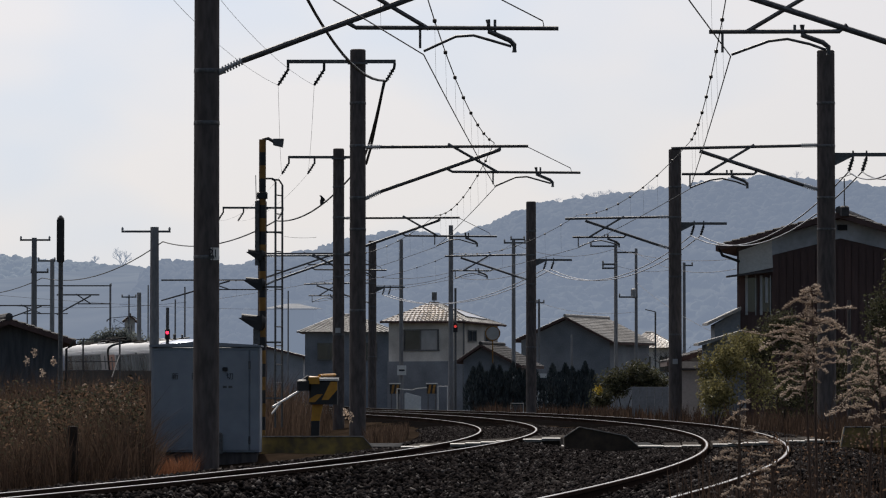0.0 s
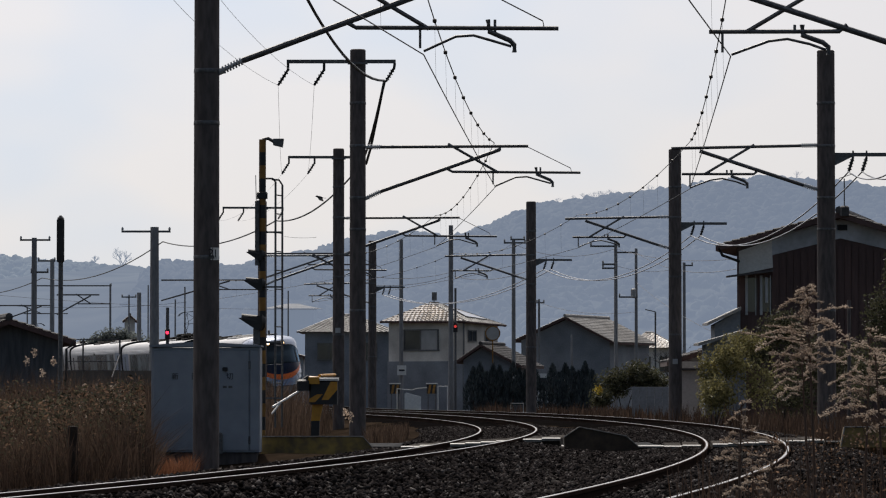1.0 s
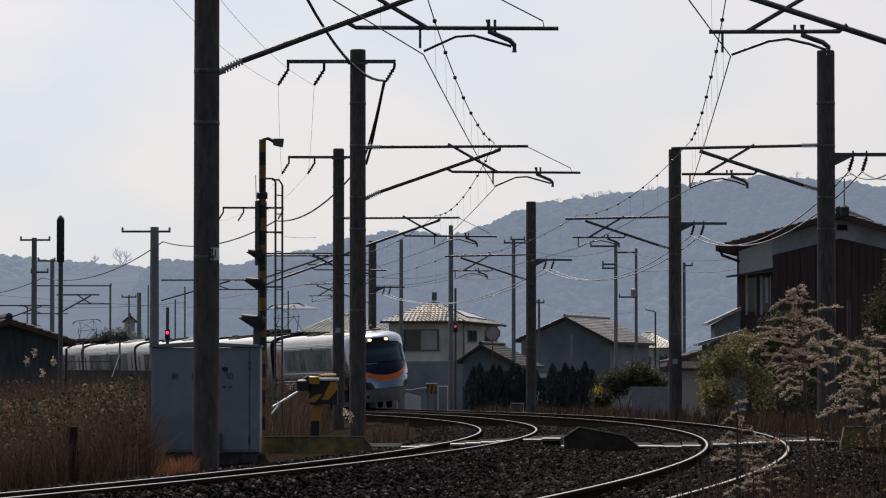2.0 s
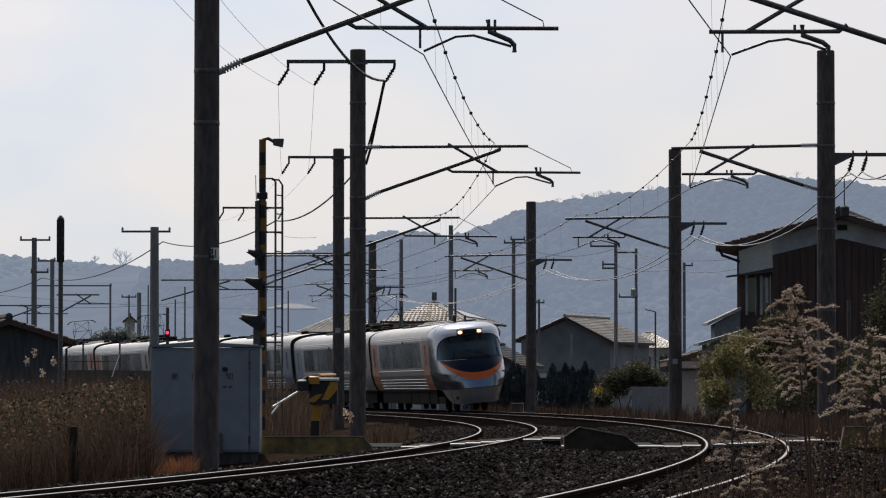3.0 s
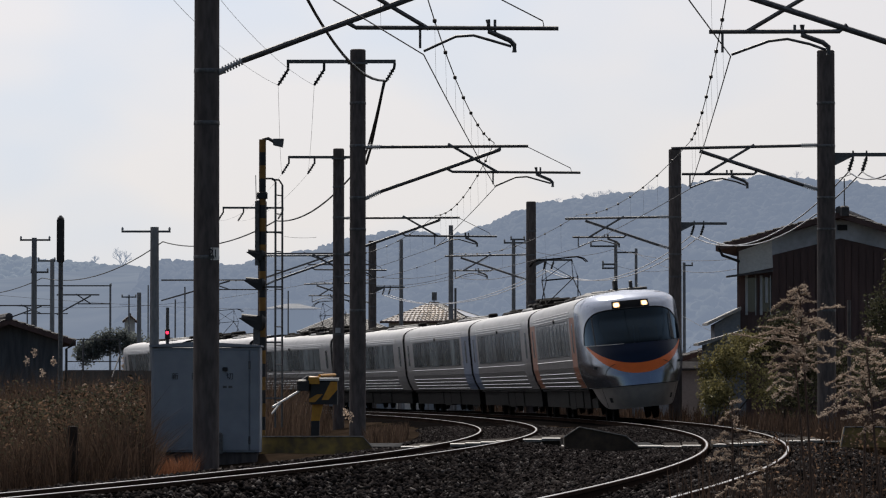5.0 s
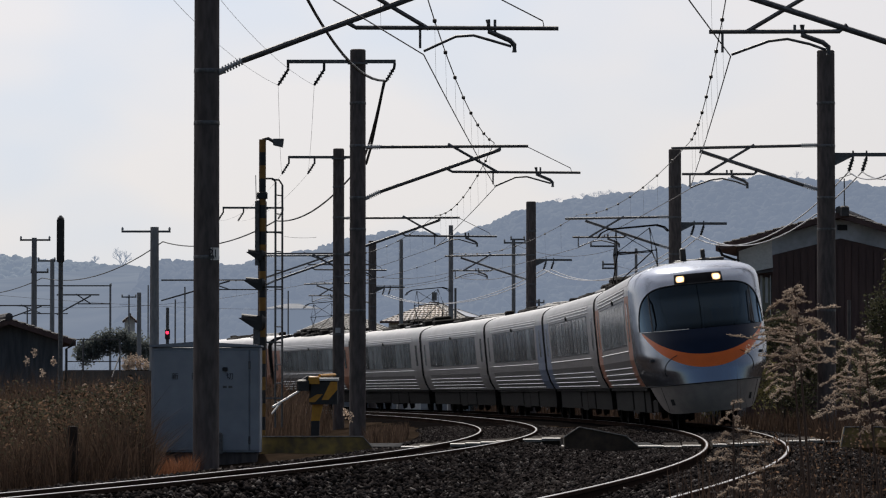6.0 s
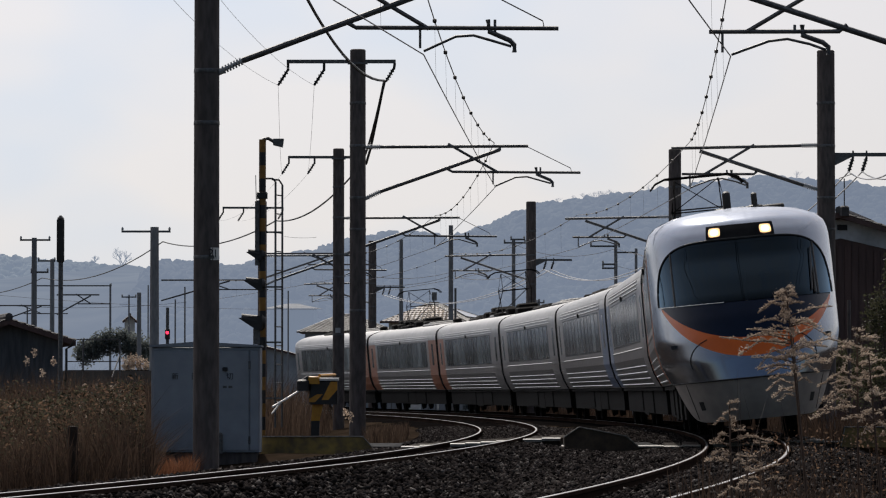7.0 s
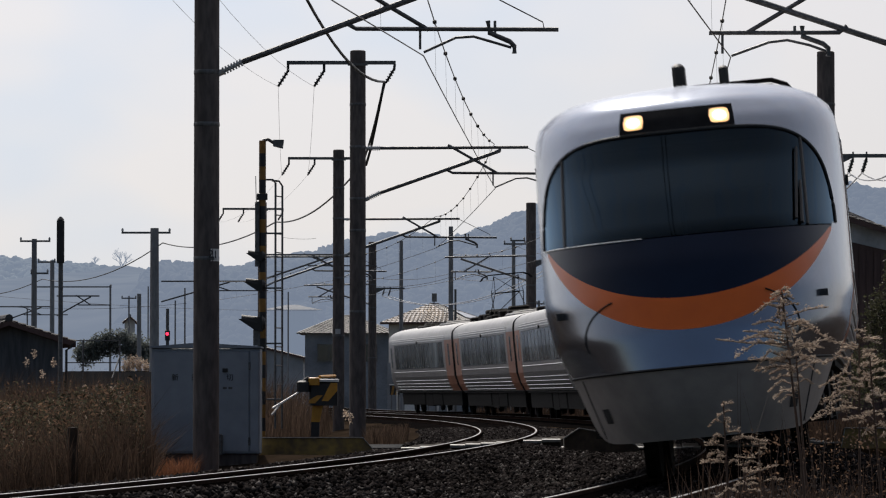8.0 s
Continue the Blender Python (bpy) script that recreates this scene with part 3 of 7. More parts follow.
feed = thing("feeder_cable", "thick black sagging feeder cable on the mast arms", "cable")
FP = [(LEFT[1][0] + 0.6, 55.0, 7.7), (-1.304, 91.00, 7.704), (-2.855, 128.00, 7.538), (-6.641, 163.00, 7.614), (-13.994, 205.00, 8.333), (-25.362, 260.00, 8.071), (-34.831, 300.00, 8.038)]
for a, b, d in zip(FP, FP[1:], (0.70, 0.5, 0.42, 0.55, 0.8, 0.4)):
    part("cable_span", Shape().tube(sag(a, b, d, 14), 0.028, 6), CABLE, feed)
part("cable_drop", Shape().tube([(-1.292, 91.00, 7.704), (-1.354, 91.00, 7.427), (-1.462, 91.50, 6.959), (-1.622, 92.00, 6.269), (-1.742, 93.00, 5.969)], 0.03, 6), CABLE, feed)
thin = thing("feeder_wires", "pair of thin bare feeder wires on string insulators", "wire")
for lx in (-1.77, -0.97):
    ps = hang(LEFT, lx, 7.6, 0)
    for a, b in zip(ps, ps[1:]):
        part("wire_span", Shape().tube(sag(a, b, 0.36, 10), 0.004, 5), WIRE_LIGHT, thin)
pair = thing("return_wires", "pair of pale sagging return wires beside the track", "wire")
for lx in (0.5, 0.8):
    ps = hang(RIGHT, lx, 5.68, 0)
    for a, b in zip(ps, ps[1:]):
        part("wire_span", Shape().tube(sag(a, b, 0.85, 14), 0.016, 6), WIRE_LIGHT, pair)


# ---------------------------------------------------------------- the train
NOSE_STEEL = mat("nose_silver_paint", (0.33, 0.365, 0.43), (0.305, 0.335, 0.395), scale=3, rough=0.20, metal=0.85, bump=0, big=0.5, stain=0.05)
STEEL = mat("train_silver_paint", (0.52, 0.495, 0.485), (0.45, 0.425, 0.415), scale=3, rough=0.3, metal=0.3, bump=0.01, big=0.5, stain=0.08)
ROOF_M = mat("train_roof_grey", (0.44, 0.435, 0.435), (0.37, 0.37, 0.37), scale=4, rough=0.45, bump=0.02, stain=0.1)
# pale panes: light through the car put into the colour, no curtains
SIDE_WIN = mat("train_window_lit_through", (0.27, 0.30, 0.31), (0.15, 0.17, 0.18), scale=1.6, rough=0.16, bump=0, stain=0.35, rand=0.45)
ROOF_DUCT = mat("roof_duct_grey", (0.14, 0.14, 0.145), (0.10, 0.10, 0.105), scale=5, rough=0.6, bump=0.05)
ORANGE = mat("train_orange", (0.80, 0.15, 0.010), (0.74, 0.135, 0.010), scale=4, rough=0.35, bump=0, stain=0.05)
LAMP_BAR = mat("headlight_bar_black", (0.02, 0.02, 0.022), rough=0.8, bump=0, spec=0.02)
PILLAR = mat("train_window_pillar", (0.045, 0.047, 0.05), (0.035, 0.037, 0.04), scale=4, rough=0.3, bump=0, stain=0.1)
LOWER = mat("train_lower_panel", (0.25, 0.235, 0.23), (0.20, 0.185, 0.18), scale=5, rough=0.4, metal=0.2, bump=0.02, stain=0.12)
RIB = mat("train_bright_rib", (0.8, 0.79, 0.77), (0.74, 0.73, 0.72), scale=5, rough=0.3, metal=0.3, bump=0, stain=0.05)
ORANGE_DIM = mat("train_orange_end", (0.46, 0.19, 0.11), (0.40, 0.165, 0.095), scale=4, rough=0.4, bump=0, stain=0.1)
BLUE_DIM = mat("train_blue_end", (0.2, 0.25, 0.36), (0.17, 0.21, 0.31), scale=4, rough=0.4, bump=0, stain=0.1)
NAVY = mat("train_navy_mask", (0.007, 0.016, 0.040), (0.006, 0.013, 0.033), scale=3, spec=0.15, rough=0.35, bump=0, stain=0.1)
SKIRT = mat("train_skirt_grey", (0.41, 0.362, 0.33), (0.34, 0.30, 0.275), scale=6, rough=0.5, bump=0.03, stain=0.15)
UNDER = mat("underframe_grime", (0.016, 0.014, 0.013), (0.009, 0.008, 0.0075), spec=0.1, scale=9, rough=0.85, bump=0.3)
GANGWAY = mat("gangway_rubber", (0.015, 0.015, 0.016), rough=0.8, bump=0.1)
WINDSHIELD = glass("windshield_glass", (0.02, 0.04, 0.068))
CAB_DARK = mat("cab_interior", (0.05, 0.055, 0.06), (0.035, 0.04, 0.045), scale=3, rough=0.8, bump=0)

PZ = np.array([0.30, 0.95, 1.25, 1.6, 2.3, 2.75, 3.10, 3.22, 3.32, 3.40, 3.48, 3.54, 3.59, 3.63])
PW = np.array([0.98, 1.20, 1.34, 1.42, 1.43, 1.43, 1.42, 1.40, 1.36, 1.285, 1.14, 0.94, 0.62, 0.02])


def half_width(z):
    return float(np.interp(z, PZ, PW))


def section(y, zlo=0.98):
    zs = [zlo, 1.1, 1.25, 1.42, 1.6, 2.0, 2.4, 2.75, 2.95, 3.10, 3.22, 3.32, 3.40, 3.48, 3.54, 3.58, 3.61]
    a = [(half_width(z), y, z) for z in zs]
    return a + [(-x, y, z) for x, y, z in reversed(a)]


# nose: centre-line profile (how far behind the tip), then rounded in plan
NZ = np.array([0.30, 0.6, 0.98, 1.3, 1.6, 1.9, 2.2, 2.5, 2.8, 3.03, 3.2, 3.37, 3.50, 3.63])
NY = np.array([0.36, 0.16, 0.0, 0.085, 0.19, 0.32, 0.50, 0.77, 1.08, 1.26, 1.38, 1.56, 1.95, 3.1])
NOSE = 3.4


def nose_point(a, z):
    """a from -1 (one flank) to 1 (the other), z height."""
    ang = a * math.pi / 2
    c, s = math.cos(ang), math.sin(ang)
    y0 = float(np.interp(z, NZ, NY))
    e = 0.62 if z < 1.3 else 0.62 + 0.2 * min((z - 1.3) / 1.2, 1)
    w = half_width(z)
    x = w * (1 if s >= 0 else -1) * abs(s) ** (0.82)
    y = y0 + (NOSE - y0) * (1 - max(c, 0.0) ** e)
    return (x, y, z)


def nose_patch(lo, hi, a0=-1.0, a1=1.0, na=56, nz=16, lift=0.0):
    """Skin of the nose between two curves of height lo(a) and hi(a)."""
    rows = []
    for j in range(nz + 1):
        row = []
        for i in range(na + 1):
            a = a0 + (a1 - a0) * i / na
            z = lo(a) + (hi(a) - lo(a)) * j / nz
            x, y, z = nose_point(a, z)
            row.append((x * (1 + lift * 0.5), y - lift, z))
        rows.append(row)
    return Shape().loft(rows, caps=False, closed=False)


def arc_orange_low(a):
    return min(1.30 + 1.6 * abs(a) ** 1.8, 2.12)


def arc_orange_high(a):
    return min(1.58 + 1.1 * abs(a) ** 1.7, 2.13)


def glass_low(a):
    return 2.13 + 0.05 * abs(a) ** 2 if abs(a) < 0.66 else 2.152


def glass_high(a):
    return glass_low(a) + 0.945 * math.sqrt(max(1 - (abs(a) / AMAX) ** 3.6, 0.0))


AMAX = 0.725


def make_nose(car):
    top = lambda a: 3.63
    # roof and brow over the windshield
    part("brow", nose_patch(lambda a: glass_high(a) + 0.03 if abs(a) < AMAX else max(glass_high(AMAX) + 0.03 - (abs(a) - AMAX) * 6.5, 2.16), top, na=90, nz=14), NOSE_STEEL, car, "silver brow over the windshield", 50)
    part("windshield", nose_patch(glass_low, glass_high, a0=-AMAX, a1=AMAX, nz=14), WINDSHIELD, car, "wide dark curved windshield", 50)
    part("mask", nose_patch(arc_orange_high, lambda a: glass_low(a) - 0.01, a0=-0.68, a1=0.68, na=48, nz=8), NAVY, car, "dark navy mask under the windshield", 50)
    # left sill's reflection put in as a bright strip, on this side only
    rim = [nose_point(a, glass_low(a) - 0.005) for a in np.linspace(-AMAX, -0.12, 24)]
    rim2 = [nose_point(a, glass_high(a) + 0.015) for a in AMAX * np.sin(np.linspace(math.pi / 2, -math.pi / 2, 70))]
    part("sill_trim", Shape().tube([(x, y - 0.01, z) for x, y, z in rim], 0.006, 5), RIB, car, "sill trim, bright with a painted reflection")
    part("windshield_trim", Shape().tube([(x, y - 0.008, z) for x, y, z in rim2], 0.016, 5), BLACK, car)
    for a in (-0.50, 0.50):
        part("windshield_post", Shape().tube([Vector(nose_point(a, z)) + Vector((0, 0.01, 0)) for z in np.linspace(glass_low(a), glass_high(a), 8)], 0.02, 6), BLACK, car)
    part("orange_band", nose_patch(arc_orange_low, arc_orange_high, a0=-0.68, a1=0.68, na=60, nz=5), ORANGE, car, "curved bright orange band", 50)
    part("nose_lower", nose_patch(lambda a: 0.98, lambda a: arc_orange_low(a) if abs(a) < 0.68 else 2.17, na=110, nz=14), NOSE_STEEL, car, "polished silver lower nose", 50)
    part("seam", Shape().tube([Vector(nose_point(a, 0.975)) - Vector((0, 0.004, 0)) for a in np.linspace(-0.97, 0.97, 50)], 0.012, 5), GANGWAY, car)
    sk = nose_patch(lambda a: 0.36 + 0.6 * (abs(a) / 0.88) ** 9, lambda a: 0.965, a0=-0.88, a1=0.88, na=60, nz=6)
    part("skirt", sk, SKIRT, car, "dull grey lower skirt", 50)
    # coupler hatch outline on the nose
    for t0, t1 in ((-0.1, 0.95), (math.pi + 0.1, math.pi - 0.95)):
        hatch = [Vector(nose_point(0.45 * math.cos(t), 1.22 + 0.46 * math.sin(t))) - Vector((0, 0.006, 0)) for t in np.linspace(t0, t1, 16)]
        part("hatch_line", Shape().tube(hatch, 0.007, 5), GANGWAY, car)
    for a in (-0.62, 0.62):
        part("skirt_seam", Shape().tube([Vector(nose_point(a, z)) - Vector((0, 0.004, 0)) for z in np.linspace(0.42, 0.95, 6)], 0.008, 5), GANGWAY, car)
    for s in (-1, 1):
        part("skirt_socket", nose_patch(lambda a: 0.55, lambda a: 0.68, a0=s * 0.47, a1=s * 0.53, na=4, nz=3, lift=0.004), GANGWAY, car, "dark square socket")
    # headlights in a dark bar
    zc = 3.21
    lamp = part("headlight_bar", nose_patch(lambda a: zc - 0.105, lambda a: zc + 0.10, a0=-0.188, a1=0.188, na=24, nz=5, lift=0.014), LAMP_BAR, car, "black bar with two lit headlights", 50)
    for s in (-1, 1):
        part("headlight", nose_patch(lambda a: zc - 0.004 - 0.068 * max(0.0, 1 - ((abs(a) - 0.1325) / 0.038) ** 4) ** 0.25, lambda a: zc - 0.004 + 0.068 * max(0.0, 1 - ((abs(a) - 0.1325) / 0.038) ** 4) ** 0.25, a0=s * 0.0945, a1=s * 0.1705, na=20, nz=4, lift=0.02), LAMP_GLOW, lamp, "lit warm headlight", 50)
        part("headlight_core", nose_patch(lambda a: zc - 0.004 - 0.048 * math.sqrt(max(0.0, 1 - ((abs(a) - 0.1325) / 0.027) ** 2)), lambda a: zc - 0.004 + 0.048 * math.sqrt(max(0.0, 1 - ((abs(a) - 0.1325) / 0.027) ** 2)), a0=s * 0.1055, a1=s * 0.1595, na=14, nz=4, lift=0.025), LAMP_CORE, lamp, "glowing lamp core", 50)
    part("wiper", Shape().tube([Vector(nose_point(0.47, 2.16)) - Vector((0, 0.03, 0)), Vector(nose_point(0.48, 2.55)) - Vector((0, 0.04, 0))], 0.02, 6, 0.012), BLACK, car)
    part("wiper_blade", Shape().tube([Vector(nose_point(0.44, 2.2)) - Vector((0, 0.03, 0)), Vector(nose_point(0.475, 2.86)) - Vector((0, 0.03, 0))], 0.013, 5), BLACK, car)
    # cab inside
    part("cab_floor", Shape().box(-1.2, 1.2, 1.0, NOSE, 1.5, 1.56).box(-1.15, 1.15, NOSE - 0.06, NOSE, 1.3, 3.1), CAB_DARK, car)
    part("cab_desk", Shape().block(-1.0, 1.0, 0.95, 1.5, 1.56, 2.1, 0.05), CAB_DARK, car)
    part("cab_seat", Shape().block(0.25, 0.8, 2.0, 2.5, 1.6, 2.0, 0.05).block(0.25, 0.8, 2.45, 2.6, 1.9, 2.6, 0.05), CAB_DARK, car)
    part("cab_grip", Shape().tube([(0.0, 1.15, 2.1), (0.0, 1.15, 2.6)], 0.02, 6), STEEL, car)
    # horn and aerial on the roof
    part("roof_aerial", Shape().block(-0.12, 0.0, 4.5, 4.9, 3.58, 3.96, 0.03).block(-0.3, 0.1, 4.3, 5.0, 3.57, 3.66, 0.02).block(-0.25, 0.85, 4.75, 4.95, 3.62, 3.70, 0.02), BLACK, car)
    part("roof_horn", Shape().block(0.33, 0.42, 4.5, 4.7, 3.56, 3.90, 0.02).block(0.26, 0.5, 4.45, 4.75, 3.53, 3.70, 0.02), BLACK, car)


def make_bogie(car, y):
    b = part("bogie", Shape().block(-1.05, -0.9, y - 1.5, y + 1.5, 0.42, 0.68, 0.04).block(0.9, 1.05, y - 1.5, y + 1.5, 0.42, 0.68, 0.04).box(-0.95, 0.95, y - 0.3, y + 0.3, 0.4, 0.75), UNDER, car, "grimy dark bogie")
    for dy in (-1.05, 1.05):
        for s in (-1, 1):
            w = Shape()
            w.loft([[(s * x, y + dy + r * math.cos(t), 0.43 + r * math.sin(t)) for t in np.linspace(0, 2 * math.pi, 20, endpoint=False)] for x, r in ((0.49, 0.44), (0.52, 0.455), (0.53, 0.43), (0.63, 0.42), (0.63, 0.33), (0.6, 0.3), (0.6, 0.08))])
            part("wheel", w, UNDER, b)


def pantograph(car, y):
    p = part("pantograph", Shape().block(-0.75, 0.75, y - 0.9, y + 0.9, 3.62, 3.7, 0.02), UNDER, car, "raised black pantograph")
    arm = Shape()
    for s in (-1, 1):
        arm.tube([(s * 0.62, y - 0.75, 3.7), (s * 0.52, y + 0.65, 4.5), (s * 0.45, y, 5.12)], 0.018, 6)
        arm.tube([(s * 0.62, y + 0.75, 3.7), (s * 0.52, y - 0.65, 4.5), (s * 0.45, y, 5.12)], 0.018, 6)
    arm.tube([(-0.52, y + 0.65, 4.5), (0.52, y + 0.65, 4.5)], 0.016, 6).tube([(-0.52, y - 0.65, 4.5), (0.52, y - 0.65, 4.5)], 0.016, 6)
    arm.tube([(-0.52, y + 0.65, 4.5), (0.45, y, 5.12)], 0.01, 6).tube([(0.52, y + 0.65, 4.5), (-0.45, y, 5.12)], 0.01, 6)
    arm.tube([(-0.62, y - 0.75, 3.7), (0.52, y + 0.65, 4.5)], 0.016, 6)
    part("frame", arm, UNDER, p)
    for d in (-0.2, 0.2):
        part("pan_head", Shape().tube([(-0.95, y + d, 4.98), (-0.85, y + d, 5.10), (-0.65, y + d, 5.18), (0.65, y + d, 5.18), (0.85, y + d, 5.10), (0.95, y + d, 4.98)], 0.02, 6), UNDER, p)
    for x in (-0.55, 0.55):
        for d in (-0.8, -0.3, 0.3, 0.8):
            part("stand_insulator", Shape().insulator((x, y + d, 3.45), (x, y + d, 3.66), 0.07, 3), GANGWAY, p)


def make_car(length, nose, end_paint, panto, tail_cab=False, label="silver express train car with dark window band"):
    """Built with its front end at y = 0 and running back along +y."""
    car = thing("train_car", label, "train", None, "cars of the train")
    y0 = NOSE if nose else 0.27
    y1 = length - 0.27
    if tail_cab:
        y1 = length - 1.5
    body = Shape().loft([section(y0), section(y1)])
    part("body", body, STEEL, car, "", 30)
    roof = [(half_width(z) + 0.006, z + 0.004) for z in (3.22, 3.32, 3.40, 3.48, 3.54, 3.58)]
    prof = roof + [(-x, z) for x, z in reversed(roof)]
    # dark ring added at each car end so the gap reads
    for ya, yb in ((y0 - 0.01, y0 + 0.05), (y1 - 0.05, y1 + 0.01)):
        if not (nose and ya < y0) and not (tail_cab and yb > y1):
            part("end_ring", Shape().loft([[(x * 1.008, y, z + 0.006) for x, _, z in section(0)] for y in (ya, yb)]), GANGWAY, car, "black ring at the car end", 30)
    part("roof", Shape().loft([[(x, y0 + 0.02, z) for x, z in prof], [(x, y1 - 0.02, z) for x, z in prof]]), ROOF_M, car, "pale grey roof", 30)
    if nose:
        make_nose(car)
    if tail_cab:
        rings = []
        for k in range(7):
            u = k / 6
            y = y1 + 1.3 * math.sin(u * math.pi / 2)
            sc = 1 - 0.35 * (1 - math.cos(u * math.pi / 2))
            rings.append([(x * sc, y, 1.0 + (z - 1.0) * (1 - 0.22 * (1 - math.cos(u * math.pi / 2)))) for x, _, z in section(0)])
        part("cab_end", Shape().loft(rings), STEEL, car, "rounded silver cab end", 50)
    else:
        part("gangway", Shape().loft([[(x * 0.86, y, 1.0 + (z - 1.0) * 0.93) for x, _, z in section(0)] for y in (y1, length + 0.0)]), GANGWAY, car, "dark rubber gangway")
    # window band, one pane at a time
    a, b = (NOSE + 2.3 if nose else 3.0), length - 3.0
    n = int((b - a) / 1.25)
    w = (b - a) / n
    for s in (-1, 1):
        ws = [1.95, 2.4, 2.92]
        for i in range(n):
            c0, c1 = a + w * i + 0.09, a + w * (i + 1) - 0.09
            sh = Shape()
            rows = [[(s * (half_width(z) + 0.008), y, z) for z in ws] for y in (c0, c1)]
            inn = [[(s * (half_width(z) - 0.03), y, z) for z in ws] for y in (c0, c1)]
            sh.loft([rows[0] + inn[0][::-1], rows[1] + inn[1][::-1]])
            part("window", sh, SIDE_WIN, car, "", 0)
        band = Shape().loft([[(s * (half_width(z) + 0.004), y, z) for z in (1.92, 2.4, 2.95)] + [(s * (half_width(z) - 0.02), y, z) for z in (2.95, 2.4, 1.92)] for y in (a - 0.03, b + 0.03)])
        part("window_band", band, PILLAR, car, "dark window surround", 0)
        # pressed ribs
        zs = [1.0, 1.12, 1.25, 1.38, 1.6]
        part("lower_panel", Shape().loft([[(s * (half_width(z) + 0.003), y, z) for z in zs] + [(s * (half_width(z) - 0.02), y, z) for z in zs[::-1]] for y in (a - 0.6, b + 0.6)]), LOWER, car, "darker corrugated lower panel", 0)
        for z in (1.05, 1.17, 1.30, 1.43, 1.80, 3.02, 3.10, 3.17):
            x = half_width(z)
            part("rib", Shape().tube([(s * (x + 0.004), a - 0.6, z), (s * (x + 0.004), b + 0.6, z)], 0.017, 6), RIB, car)
        # coloured end panels and doors
        for e, (p, q) in enumerate(((a - 2.2 if nose else y0 + 0.1, a - 0.6), (b + 0.6, y1 - 0.1))):
            zs = [1.0, 1.25, 1.6, 2.2, 2.75, 3.0]
            sh = Shape().loft([[(s * (half_width(z) + 0.004), y, z) for z in zs] + [(s * (half_width(z) - 0.02), y, z) for z in zs[::-1]] for y in (p, q)])
            if end_paint[e]:
                part("end_panel", sh, end_paint[e], car, "coloured end panel", 0)
            m = (p + q) / 2
            part("door_window", Shape().loft([[(s * (half_width(z) + 0.010), y, z) for z in (2.0, 2.4, 2.85)] + [(s * (half_width(z) - 0.02), y, z) for z in (2.85, 2.4, 2.0)] for y in (m - 0.2, m + 0.2)]), SIDE_WIN, car, "", 0)
        part("side_lamp", Shape().block(-0.05, 0.05, -0.05, 0.05, 0, 0.12, 0.01), BLACK, car).matrix_basis = Matrix.Translation((s * (half_width(2.98)), length * 0.5, 2.93))
    # underframe
    # the last box is an added dark filler that closes the gaps
    part("underframe", Shape().box(-1.18, 1.18, y0 + 0.2, y1 - 0.1, 0.9, 1.0).block(-1.12, 1.12, 6.4, 9.0, 0.42, 0.92, 0.04).block(-1.1, 1.1, 9.3, 11.2, 0.36, 0.92, 0.04).block(-1.12, 1.12, 11.5, 14.0, 0.45, 0.92, 0.04).box(-1.09, 1.09, y0 + 0.9, y1 - 0.3, 0.40, 0.95), UNDER, car, "dark equipment boxes and a full-length filler below the floor")
    make_bogie(car, 3.9 if nose else 3.2)
    make_bogie(car, length - 3.2)
    # roof gear
    for y, dark in ((length * (0.45 if nose else 0.34), False), (length * 0.66, True)):
        unit = Shape().block(-0.72, 0.72, y - 1.3, y + 1.3, 3.5, 3.68, 0.06)
        for d, w in ((-0.7, 0.4), (0.55, 0.5)):
            unit.block(-w, w, y + d - 0.3, y + d + 0.3, 3.6, 3.74, 0.04)
        part("roof_unit", unit, UNDER if dark else ROOF_DUCT, car, "low roof equipment box")
    for y in (length * (0.9 if nose else 0.16), length * 0.52, length * 0.8):
        part("roof_vent", Shape().block(-0.16, 0.16, y - 0.2, y + 0.2, 3.58, 3.78, 0.04), UNDER, car, "small dark roof vent")
    if panto:
        for d, w, h in ((-4.2, 0.55, 3.80), (-3.0, 0.35, 3.95), (-1.9, 0.6, 3.84), (1.9, 0.5, 3.90), (2.9, 0.62, 3.80), (4.0, 0.4, 3.96), (5.2, 0.55, 3.82)):
            if 0.8 < panto + d < length - 0.8:
                part("roof_box", Shape().block(-w, w, panto + d - 0.4, panto + d + 0.4, 3.5, h, 0.05), UNDER, car, "dark high-voltage roof box")
        pantograph(car, panto)
    return car


O, B = ORANGE_DIM, BLUE_DIM
CARS = [make_car(21.0, True, (O, O), 0, label="silver leading train car with navy and orange nose, headlights lit"),
        make_car(20.5, False, (None, B), 2.4), make_car(20.5, False, (B, None), 0), make_car(20.5, False, (None, None), 0),
        make_car(20.5, False, (None, O), 5.8), make_car(20.5, False, (O, O), 13.0), make_car(20.5, False, (O, None), 0, True)]
LENGTHS = [21.0] + [20.5] * 6
LEAN = 5.4


NOSE_AT_SEVEN, TRAIN_SPEED = -33.5, 25.5


def nose_s(t):
    """Where the tip of the nose is on the line: a steady run."""
    return NOSE_AT_SEVEN - (t - 7.0) * TRAIN_SPEED


